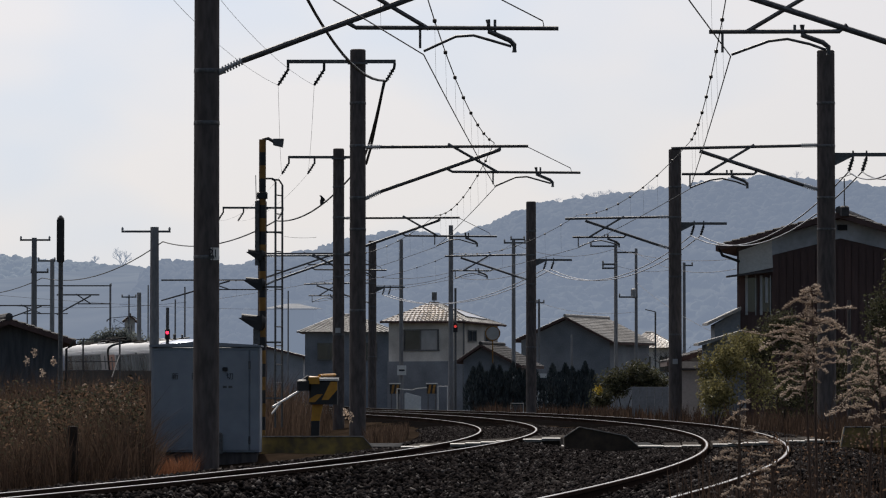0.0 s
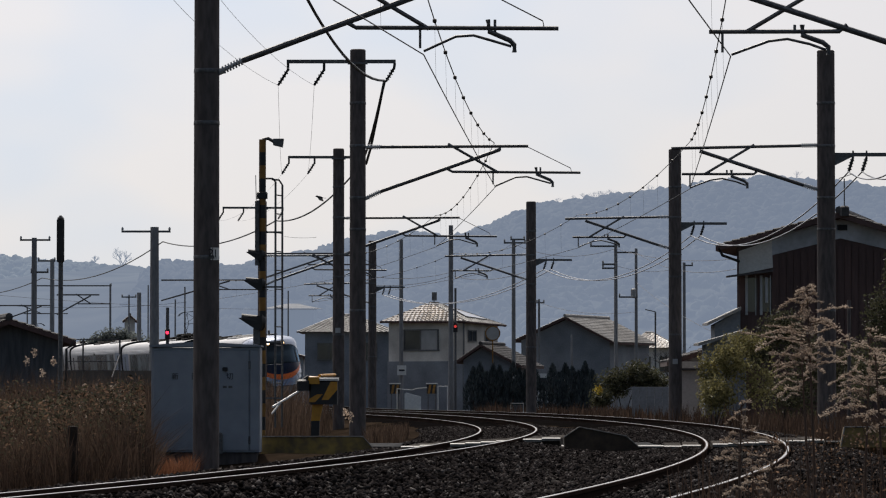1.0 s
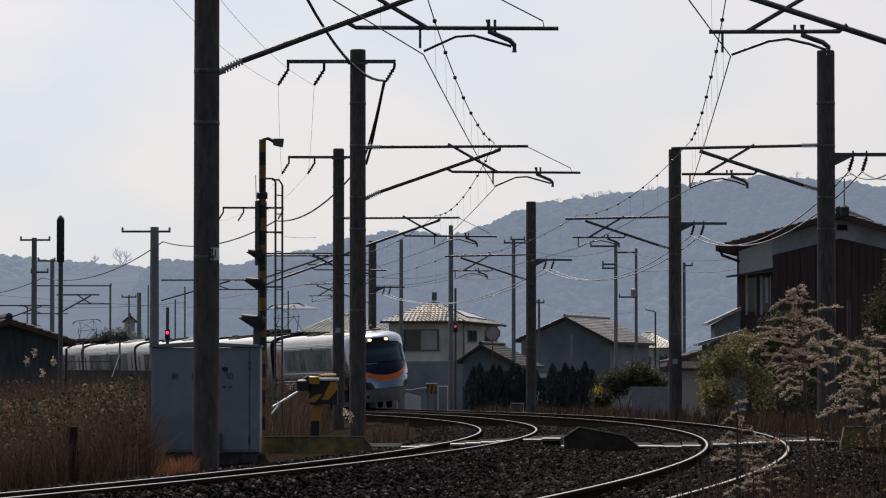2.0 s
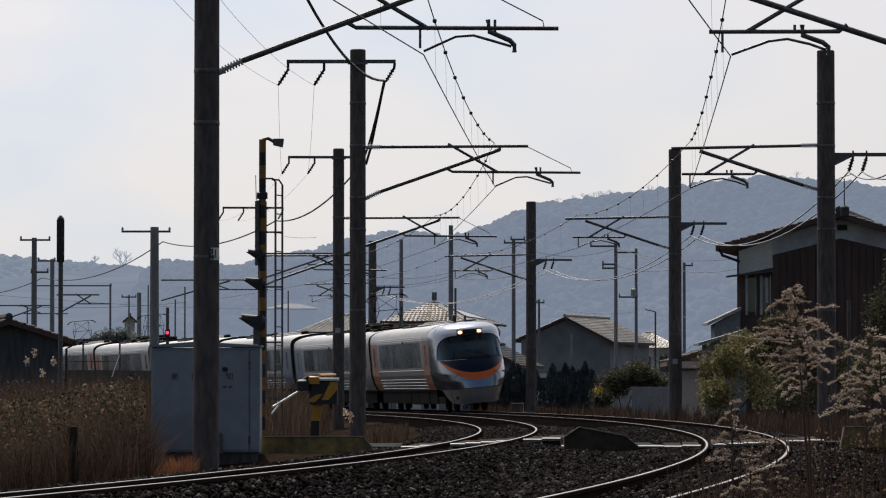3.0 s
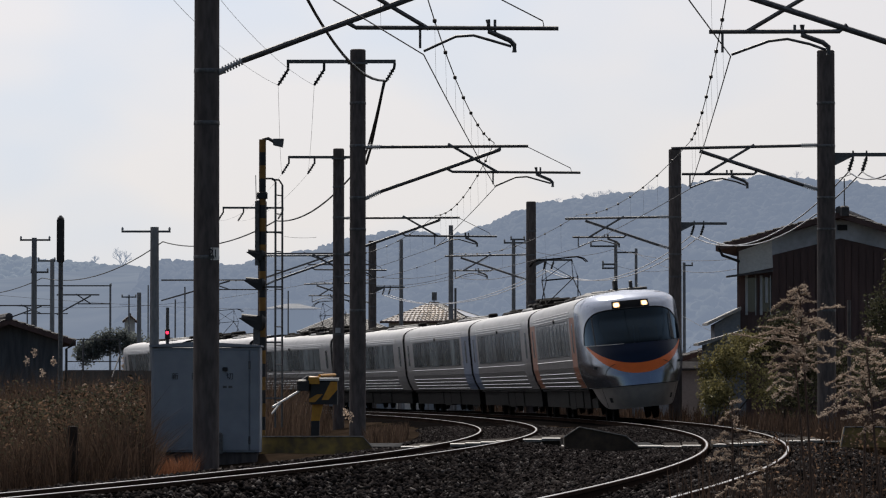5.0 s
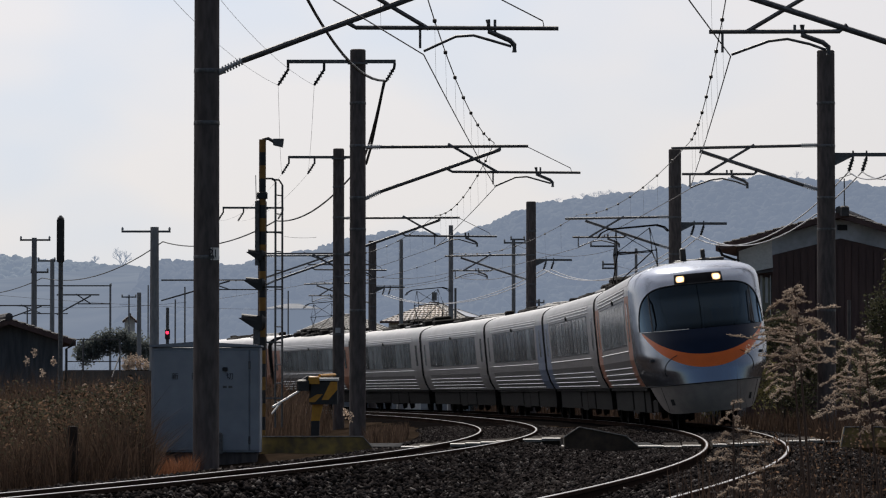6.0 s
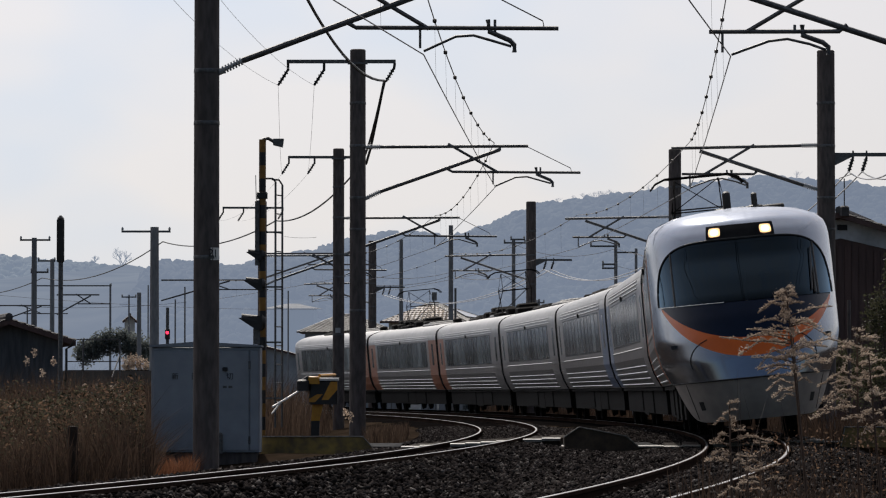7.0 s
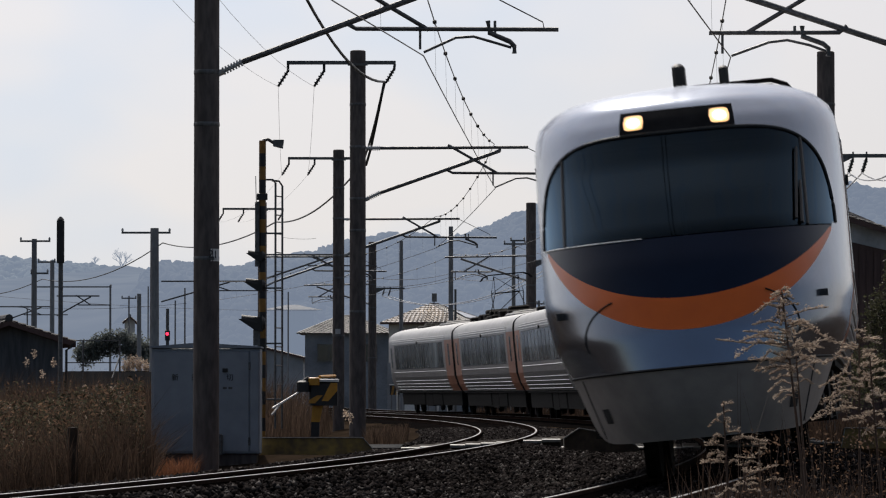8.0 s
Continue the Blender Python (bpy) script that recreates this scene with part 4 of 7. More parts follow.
def motions():
    for i, car in enumerate(CARS):
        back = sum(LENGTHS[:i])
        rows = []
        for k in range(33):
            t = k * 0.25
            s = nose_s(t) + back
            f, r = along(s + 3.5), along(s + LENGTHS[i] - 3.5)
            d = (r - f).normalized()
            o = f - d * 3.5
            yaw = math.atan2(-d.x, d.y)
            m = Matrix.Translation((o.x, o.y, 0.03 + f.z)) @ Matrix.Rotation(yaw, 4, "Z") @ Matrix.Translation((0, 0, 2.1)) @ Matrix.Rotation(radians(-LEAN), 4, "Y") @ Matrix.Translation((0, 0, -2.1))
            rows.append((t, m))
        walk(car, rows)
    sway()


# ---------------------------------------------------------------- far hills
# the third colour of each is haze, painted in as a glow
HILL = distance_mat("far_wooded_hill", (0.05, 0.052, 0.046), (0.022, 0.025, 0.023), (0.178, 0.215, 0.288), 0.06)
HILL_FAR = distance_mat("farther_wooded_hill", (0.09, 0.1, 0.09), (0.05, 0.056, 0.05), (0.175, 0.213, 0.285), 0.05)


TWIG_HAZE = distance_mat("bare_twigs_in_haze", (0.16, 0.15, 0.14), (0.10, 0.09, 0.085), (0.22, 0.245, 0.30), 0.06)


def hill(name, y, depth, crest, material, bump, seed, label):
    cx, cz = zip(*crest)
    xs = np.linspace(cx[0], cx[-1], 420)
    rows = []
    for j in range(26):
        u = j / 25
        row = []
        for x in xs:
            top = float(np.interp(x, cx, cz))
            h = top * (math.sin(u * math.pi / 2) ** 0.8)
            h += bump * u * (noise.noise((x * 0.05, u * 4, seed)) + 0.5 * noise.noise((x * 0.11, u * 8, seed + 5)))
            row.append((x * (1 + 0.12 * u), y + depth * u, max(h, -2) - 0.5))
        rows.append(row)
    rows.append([(x * (1 + 0.12), y + depth * 1.4, -1) for x in xs])
    sh = Shape().loft(rows, caps=False, closed=False)
    solo(name, sh, material, label, "hill", "structure", smooth=180)


def ridge_trees(name, y, crest, n, material, seed, label, size):
    """Feathery bare crowns along a crest."""
    rng = random.Random(seed)
    cx, cz = zip(*crest)
    sh = Shape()
    for i in range(n):
        x = rng.uniform(cx[0], cx[-1])
        z = float(np.interp(x, cx, cz))
        r = size * rng.uniform(0.4, 1.0)
        foot = Vector((x * 1.12, y, z - 0.5 * r))
        for k in range(34):
            # fine bare twigs fanning out into a rounded crown
            a, e = rng.uniform(0, 6.28), rng.uniform(0.35, 1.5)
            d = Vector((math.cos(a) * math.cos(e), math.sin(a) * math.cos(e), math.sin(e))) * r
            p, q = foot + d * rng.uniform(0.2, 0.6), foot + d * rng.uniform(0.85, 1.15)
            w = Vector((rng.uniform(0.04, 0.09) * r, 0, 0))
            sh.add([p - w, p + w, q], [(0, 1, 2)])
    solo(name, sh, material, label, "woods", "stuff", smooth=0)


CREST_A = [(-600, 5), (-68.4, 35.5), (-50.0, 33.9), (-40.1, 36.7), (-31.7, 38.3), (-20.3, 41.8), (-11.9, 43.4), (-3.4, 42.7), (2.3, 41.8), (9.3, 44.6), (16.4, 47.8),
           (23.5, 51.0), (34.8, 52.9), (44.7, 53.8), (56.0, 55.4), (67.3, 57.2), (80.0, 58.6), (92.7, 57.6), (101.2, 56.7), (111.1, 54.6), (170, 38), (400, 10)]
CREST_B = [(-900, 30), (-184.6, 55.1), (-155.4, 53.4), (-140.8, 51.6), (-126.1, 50.6), (-109.4, 48.7), (-92.7, 49.7), (-76.0, 48.7), (-59.3, 49.2), (0, 40), (500, 20)]
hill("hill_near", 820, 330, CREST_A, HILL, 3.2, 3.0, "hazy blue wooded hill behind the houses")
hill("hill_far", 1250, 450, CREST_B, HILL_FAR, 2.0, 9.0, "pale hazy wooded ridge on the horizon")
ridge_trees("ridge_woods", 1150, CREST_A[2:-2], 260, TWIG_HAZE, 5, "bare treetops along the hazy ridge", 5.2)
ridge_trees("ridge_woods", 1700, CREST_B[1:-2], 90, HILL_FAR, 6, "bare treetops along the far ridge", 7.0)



def hill_woods(name, y, depth, crest, n, material, seed, label, size):
    """Rounded crowns all over a slope."""
    rng = random.Random(seed)
    cx, cz = zip(*crest)
    v, f = [], []
    for _ in range(n):
        u = rng.random() ** 0.7
        x = rng.uniform(cx[1], cx[-2])
        top = float(np.interp(x, cx, cz))
        z = top * (math.sin(u * math.pi / 2) ** 0.8) - 1.0
        r = size * rng.uniform(0.5, 1.15)
        h = r * rng.uniform(0.7, 1.3)
        k = len(v)
        px, py = x * (1 + 0.12 * u), y + depth * u
        for ring, (q, e) in enumerate(((1.0, 0.0), (0.85, 0.5), (0.45, 0.88))):
            for i in range(6):
                a = i * math.pi / 3 + ring * 0.5
                j = rng.uniform(0.8, 1.2)
                v.append((px + r * q * j * math.cos(a), py + r * q * j * math.sin(a), z + h * e * j))
        v.append((px, py, z + h * rng.uniform(0.9, 1.15)))
        for ring in range(2):
            for i in range(6):
                b = k + ring * 6
                f.append((b + i, b + (i + 1) % 6, b + 6 + (i + 1) % 6, b + 6 + i))
        for i in range(6):
            f.append((k + 12 + i, k + 12 + (i + 1) % 6, k + 18))
    sh = Shape()
    sh.v, sh.f = v, f
    solo(name, sh, material, label, "woods", "stuff", smooth=180)


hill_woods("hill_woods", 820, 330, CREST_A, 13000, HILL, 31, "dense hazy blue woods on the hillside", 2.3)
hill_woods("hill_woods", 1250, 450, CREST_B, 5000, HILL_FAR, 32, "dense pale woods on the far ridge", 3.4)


# ---------------------------------------------------------------- crossing equipment
def cabinet():
    x0, x1, y, z0, z1 = -4.435, -2.785, 62.5, -0.146, 1.536
    w, h, d = x1 - x0, z1 - z0, 0.8
    t = thing("relay_cabinet", "large grey-blue steel relay cabinet with a pitched lid", "cabinet", Matrix.Translation((x0, y, z0)))
    part("plinth", Shape().block(0.04, w - 0.04, 0.05, d, -0.4, 0.02, 0.02), CONCRETE, t, "rough concrete plinth")
    part("case", Shape().block(0, w, 0, d, 0.02, h - 0.06, 0.015), GREY_BOX, t)
    part("lid", Shape().prism([(-0.03, h - 0.06), (w + 0.02, h - 0.06), (w + 0.02, h - 0.035), (w * 0.42, h + 0.02), (-0.03, h - 0.035)], "y", -0.04, d + 0.03), GREY_BOX, t, "thin overhanging lid")
    m = w * 0.45
    for a, b in ((0.03, m - 0.006), (m + 0.006, w * 0.90), (w * 0.91, w - 0.02)):
        part("door_leaf", Shape().block(a, b, -0.022, 0.0, 0.05, h - 0.11, 0.008), GREY_BOX, t, "flat steel door leaf")
    for z in (h * 0.12, h * 0.80):
        part("hinge", Shape().tube([(w * 0.905, -0.03, z - 0.06), (w * 0.905, -0.03, z + 0.06)], 0.014, 6), STEEL_DARK, t)
    part("latch", Shape().block(-3.352 - x0, -3.274 - x0, -0.05, -0.02, 1.107 - z0, 1.167 - z0, 0.008), INK, t, "black latch")
    part("side_conduit", Shape().block(w * 0.60, w * 0.66, -0.10, -0.02, 0.0, 0.32, 0.02), STEEL_DARK, t)
    for u, ch in ((-4.074, "新"), (-3.773, "田"), (-3.524, "踏"), (-3.24, "切")):
        lettering(ch, Matrix.Translation((u - x0, -0.026, 1.021 - z0)) @ pose(0, 0, 0, 90), 0.11, INK, t)
    for u in (-3.317, -3.231):
        part("small_writing", Shape().box(u - x0 - 0.03, u - x0 + 0.03, -0.025, -0.022, 0.849 - z0, 0.884 - z0), STEEL_DARK, t)


def warning_mast():
    y = 73.0
    x = -3.212
    zt, zb = 5.284, -0.35
    t = thing("crossing_signal", "black and amber striped crossing signal mast with a ladder", "signal", Matrix.Translation((x, y, 0)))
    z, k = zb, 0
    while z < zt:
        part("stripe", Shape().lathe([(0.062, z), (0.062, min(z + 0.235, zt))], 16), AGED_AMBER if k % 2 else BLACK, t)
        z += 0.235
        k += 1
    lamp = part("lamp_arm", Shape().tube([(0, 0, zt), (0.1, 0, zt + 0.02), (0.2, 0, zt - 0.04)], 0.03, 8), STEEL_DARK, t)
    part("lamp_head", Shape().loft([[(0.19, -0.1, zt - 0.1), (0.36, -0.1, zt - 0.14), (0.36, 0.1, zt - 0.14), (0.19, 0.1, zt - 0.1)], [(0.19, -0.1, zt + 0.01), (0.38, -0.1, zt + 0.01), (0.38, 0.1, zt + 0.01), (0.19, 0.1, zt + 0.01)]]), STEEL_DARK, lamp, "small grey floodlight")
    # ladder behind the mast
    l0, l1 = -2.981 - x, -2.871 - x
    lad = part("ladder", Shape().tube([(0.05, 0.05, 4.59), (l0 - 0.05, 0.05, 4.59), (l0, 0.05, 4.529), (l0, 0.05, 0.161)], 0.019, 6)
               .tube([(l0 - 0.08, 0.35, 4.59), (l1 - 0.06, 0.35, 4.58), (l1, 0.35, 4.489), (l1, 0.35, 0.161)], 0.019, 6), STEEL_DARK, t, "dark steel ladder")
    zr = 4.298
    while zr > 0.331:
        part("rung", Shape().tube([(l0, 0.05, zr), (l1, 0.35, zr)], 0.012, 5), STEEL_DARK, lad)
        zr -= 0.335
    for zz in (3.634, 2.659, 1.675, 0.682):
        part("ladder_stay", Shape().box(0.04, l1, 0.02, 0.06, zz - 0.015, zz + 0.015), STEEL_DARK, lad)
    # hooded lamps, seen from the side
    for zc, sc in ((3.222, 1.0), (2.709, 1.15), (2.026, 1.45)):
        sh = Shape().prism([(-0.29 * sc, zc + 0.055 * sc), (0.0, zc + 0.085 * sc), (0.0, zc - 0.10 * sc), (-0.08 * sc, zc - 0.085 * sc)], "y", -0.10 * sc, 0.06 * sc)
        p = part("lamp_unit", sh, BLACK, t, "black hooded warning lamp")
        part("hood", Shape().loft([[(-0.06 * sc, -0.02 + 0.09 * sc * math.cos(q), zc + 0.09 * sc * math.sin(q)) for q in np.linspace(0.1, math.pi - 0.1, 10)],
                                   [(-0.25 * sc, -0.02 + 0.10 * sc * math.cos(q), zc + 0.04 * sc + 0.07 * sc * math.sin(q)) for q in np.linspace(0.1, math.pi - 0.1, 10)]], caps=False, closed=False), BLACK, p)
        part("back_shell", Shape().loft([[(0.0, -0.02 + 0.11 * sc * math.cos(q), zc + 0.11 * sc * math.sin(q)) for q in np.linspace(0, 2 * math.pi, 16, endpoint=False)], [(0.06, -0.02 + 0.06 * sc * math.cos(q), zc + 0.06 * sc * math.sin(q)) for q in np.linspace(0, 2 * math.pi, 16, endpoint=False)]]), BLACK, p)
    part("junction_box", Shape().block(-0.13, -0.05, -0.08, 0.06, 3.041, 4.197, 0.015), STEEL_DARK, t, "tall grey junction box")
    part("speaker", Shape().block(-0.10, 0.09, -0.07, 0.07, 4.227, 4.348, 0.015), BLACK, t)
    part("lamp_case", Shape().block(-0.16, 0.02, -0.05, 0.12, 1.635, 1.936, 0.02), STEEL_DARK, t)
    part("antenna", Shape().tube([(-0.11, 0, 4.197), (-0.12, 0, 4.65)], 0.008, 5), WIRE_LIGHT, t)


def barrier_machine():
    y = 73.5
    x = -2.264
    t = thing("barrier_machine", "black and amber crossing barrier machine on a post", "barrier", Matrix.Translation((x, y, 0)))
    zb = -0.3
    part("post", Shape().loft([[(-0.10, -0.1, zb), (0.04, -0.1, zb), (0.04, 0.1, zb), (-0.10, 0.1, zb)], [(-0.09, -0.1, 0.278), (0.06, -0.1, 0.278), (0.06, 0.1, 0.278), (-0.09, 0.1, 0.278)]]), BLACK, t)
    part("post_sleeve", Shape().loft([[(-0.09, -0.105, 0.278), (0.06, -0.105, 0.278), (0.06, 0.105, 0.278), (-0.09, 0.105, 0.278)], [(-0.06, -0.105, 0.681), (0.14, -0.105, 0.681), (0.14, 0.105, 0.681), (-0.06, 0.105, 0.681)]]), ORANGE_Y, t)
    part("case", Shape().block(-0.12, 0.38, -0.2, 0.2, 0.57, 0.994, 0.03), BLACK, t, "black machine case")
    part("case_stripe", Shape().prism([(0.10, 0.651), (0.22, 0.651), (0.38, 0.833), (0.38, 0.974), (0.26, 0.974)], "y", -0.206, -0.2).prism([(-0.12, 0.611), (-0.02, 0.611), (0.12, 0.752), (0.02, 0.752), (-0.12, 0.671)], "y", -0.206, -0.2), ORANGE_Y, t, "amber warning stripes")
    # sun on the black case's top put in as a white lid
    part("case_lid", Shape().block(0.05, 0.40, -0.21, 0.21, 0.994, 1.045, 0.01), WHITE_PAINT, t, "lid painted white for the sun on it")
    part("hub", Shape().block(-0.14, 0.06, -0.26, -0.05, 0.934, 1.075, 0.02), ORANGE_Y, t)
    arm = part("arm_holder", Shape().block(-0.34, -0.12, -0.3, 0.1, 0.813, 1.015, 0.03).tube([(-0.30, -0.2, 0.934), (-0.12, -0.2, 1.055)], 0.05, 8), BLACK, t)
    part("counterweight_bar", Shape().tube([(-0.28, -0.2, 0.823), (-0.73, -1.2, 0.53)], 0.02, 6), WHITE_PAINT, arm, "white counterweight bar")
    part("counterweight_bar", Shape().tube([(-0.60, -0.9, 0.611), (-0.75, -1.1, 0.409)], 0.017, 6), WHITE_PAINT, arm, "white counterweight bar")
    part("barrier_arm", Shape().tube([(0.05, 0.2, 1.085), (0.22, 4.2, 1.116)], 0.028, 8), ORANGE_Y, arm, "striped barrier arm")


cabinet()
warning_mast()
barrier_machine()

TIMBER_STUB = mat("weathered_stub_wood", (0.05, 0.038, 0.03), (0.028, 0.021, 0.018), scale=16, rough=0.9, bump=0.3, streak=0.2, spec=0.1)
# short post and tall marker among the weeds
stub = thing("trackside_stub", "short dark weathered wooden post in the grass", "post")
part("post", Shape().lathe([(0.056, -0.35), (0.055, 0.385), (0.048, 0.415), (0.02, 0.421)], 14, -3.963, 44.0), TIMBER_STUB, stub)
mark = thing("signal_marker", "tall thin pole with a long dark warning light case", "signal")
part("pole", Shape().tube([(-7.448, 80, -0.4), (-7.448, 80, 3.369)], 0.046, 12), STEEL_DARK, mark)
part("light_case", Shape().block(-7.525, -7.382, 79.93, 80.07, 3.325, 4.173, 0.02).lathe([(0.075, 0), (0.02, 0.06)], 10, -7.453, 80, 4.173), BLACK, mark, "long black light case")


def signal_light(x, y, z, r, post_z, label, lens=RED_GLOW):
    s = thing("signal_lamp", label, "signal")
    part("post", Shape().tube([(x, y + 0.1, -0.4), (x, y + 0.1, post_z)], 0.06, 8), STEEL_DARK, s)
    part("head", Shape().block(x - r * 1.5, x + r * 1.5, y, y + 0.2, z - r * 4, z + r * 2.4, 0.03), BLACK, s, "black signal head")
    part("lens", Shape().tube([(x, y - 0.03, z), (x, y + 0.02, z)], r, 14), lens, s, "lit red lens")


signal_light(-10.066, 150.0, 2.98, 0.06, 3.9, "lit red crossing signal on a thin post")
signal_light(0.65, 215.0, 4.263, 0.075, 6.275, "lit red signal on a post beside the far track", RED_DIM)


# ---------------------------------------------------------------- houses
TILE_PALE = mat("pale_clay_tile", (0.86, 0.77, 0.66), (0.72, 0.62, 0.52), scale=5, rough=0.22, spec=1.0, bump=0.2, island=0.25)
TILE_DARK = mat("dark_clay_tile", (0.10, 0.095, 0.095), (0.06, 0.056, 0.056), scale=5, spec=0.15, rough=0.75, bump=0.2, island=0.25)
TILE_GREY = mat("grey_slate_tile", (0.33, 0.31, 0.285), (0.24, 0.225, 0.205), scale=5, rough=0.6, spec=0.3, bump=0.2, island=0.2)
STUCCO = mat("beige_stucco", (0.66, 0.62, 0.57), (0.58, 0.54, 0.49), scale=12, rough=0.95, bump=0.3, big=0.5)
STUCCO_GREY = mat("grey_stucco", (0.42, 0.43, 0.45), (0.36, 0.37, 0.39), scale=12, rough=0.95, bump=0.3, big=0.5)
TIMBER = mat("dark_burnt_cedar", (0.115, 0.068, 0.06), (0.078, 0.046, 0.041), scale=9, rough=0.8, bump=0.4, streak=0.1)
TIMBER_RED = mat("brown_stained_timber", (0.125, 0.068, 0.058), (0.085, 0.047, 0.041), scale=9, rough=0.7, bump=0.3, streak=0.1)
# for dark walls, and for shade painted on the centre house's lower storey
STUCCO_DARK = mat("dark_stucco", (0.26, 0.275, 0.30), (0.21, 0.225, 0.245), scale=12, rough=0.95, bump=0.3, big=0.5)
SHED_WALL = mat("dark_shed_boards", (0.13, 0.132, 0.14), (0.085, 0.087, 0.093), scale=9, rough=0.9, bump=0.3, streak=0.15, spec=0.1)
PLASTER = mat("grey_gable_plaster", (0.5, 0.5, 0.52), (0.42, 0.42, 0.43), scale=6, rough=0.9, bump=0.15, big=0.8, stain=0.3)
PANE = mat("house_window_pane", (0.05, 0.06, 0.07), (0.035, 0.042, 0.05), scale=1, rough=0.08, bump=0)
SASH = mat("window_sash", (0.16, 0.16, 0.165), (0.12, 0.12, 0.12), rough=0.5, metal=0.3, bump=0)
CURTAIN = mat("pale_shutter", (0.42, 0.42, 0.42), (0.36, 0.36, 0.36), scale=3, rough=0.7, bump=0.05)
SOLAR = mat("solar_panel", (0.03, 0.04, 0.07), (0.02, 0.03, 0.05), scale=2, rough=0.12, bump=0)


def tiled(a, b, c, d, row=0.27, col=0.30, thick=0.045):
    """Tiles over a roof plane: eave a-b, ridge d-c. Each course steps over the one below and every tile is bowed."""
    a, b, c, d = Vector(a), Vector(b), Vector(c), Vector(d)
    nrm = (b - a).cross(d - a).normalized()
    if nrm.z < 0:
        nrm = -nrm
    rows = max(2, round((d - a).length / row))
    sh = Shape()
    for j in range(rows):
        u0, u1 = j / rows, min((j + 1.12) / rows, 1.0)
        l0, r0, l1, r1 = a.lerp(d, u0), b.lerp(c, u0), a.lerp(d, u1), b.lerp(c, u1)
        n = max(1, round((r0 - l0).length / col))
        for i in range(n):
            p0, p1, q0, q1 = l0.lerp(r0, i / n), l0.lerp(r0, (i + 0.86) / n), l1.lerp(r1, i / n), l1.lerp(r1, (i + 0.86) / n)
            e = nrm * thick
            m0, m1 = (p0 + p1) / 2 + e * 1.7, (q0 + q1) / 2 + e * 0.8
            sh.add([p0 + e, m0, p1 + e, q0 + e * 0.2, m1, q1 + e * 0.2, p0, p1], [(0, 1, 4, 3), (1, 2, 5, 4), (6, 7, 2, 1, 0)])
    return sh


def window(parent, x0, x1, z0, z1, y, panes=2, shutter=False):
    f = part("window", Shape().box(x0, x1, y - 0.02, y + 0.02, z0, z1), PANE, parent)
    fr = Shape().box(x0 - 0.05, x1 + 0.05, y - 0.06, y, z1, z1 + 0.06).box(x0 - 0.05, x1 + 0.05, y - 0.06, y, z0 - 0.05, z0).box(x0 - 0.05, x0, y - 0.06, y, z0, z1).box(x1, x1 + 0.05, y - 0.06, y, z0, z1)
    for k in range(1, panes):
        u = x0 + (x1 - x0) * k / panes
        fr.box(u - 0.025, u + 0.025, y - 0.045, y - 0.02, z0, z1)
    part("window_frame", fr, SASH, f)
    part("sill", Shape().box(x0 - 0.1, x1 + 0.1, y - 0.12, y, z0 - 0.09, z0 - 0.05), SASH, f)
    if shutter:
        part("shutter", Shape().block(x0 + (x1 - x0) * 0.55, x1, y - 0.055, y - 0.03, z0, z1, 0.005), CURTAIN, f, "half-drawn pale shutter")
    return f


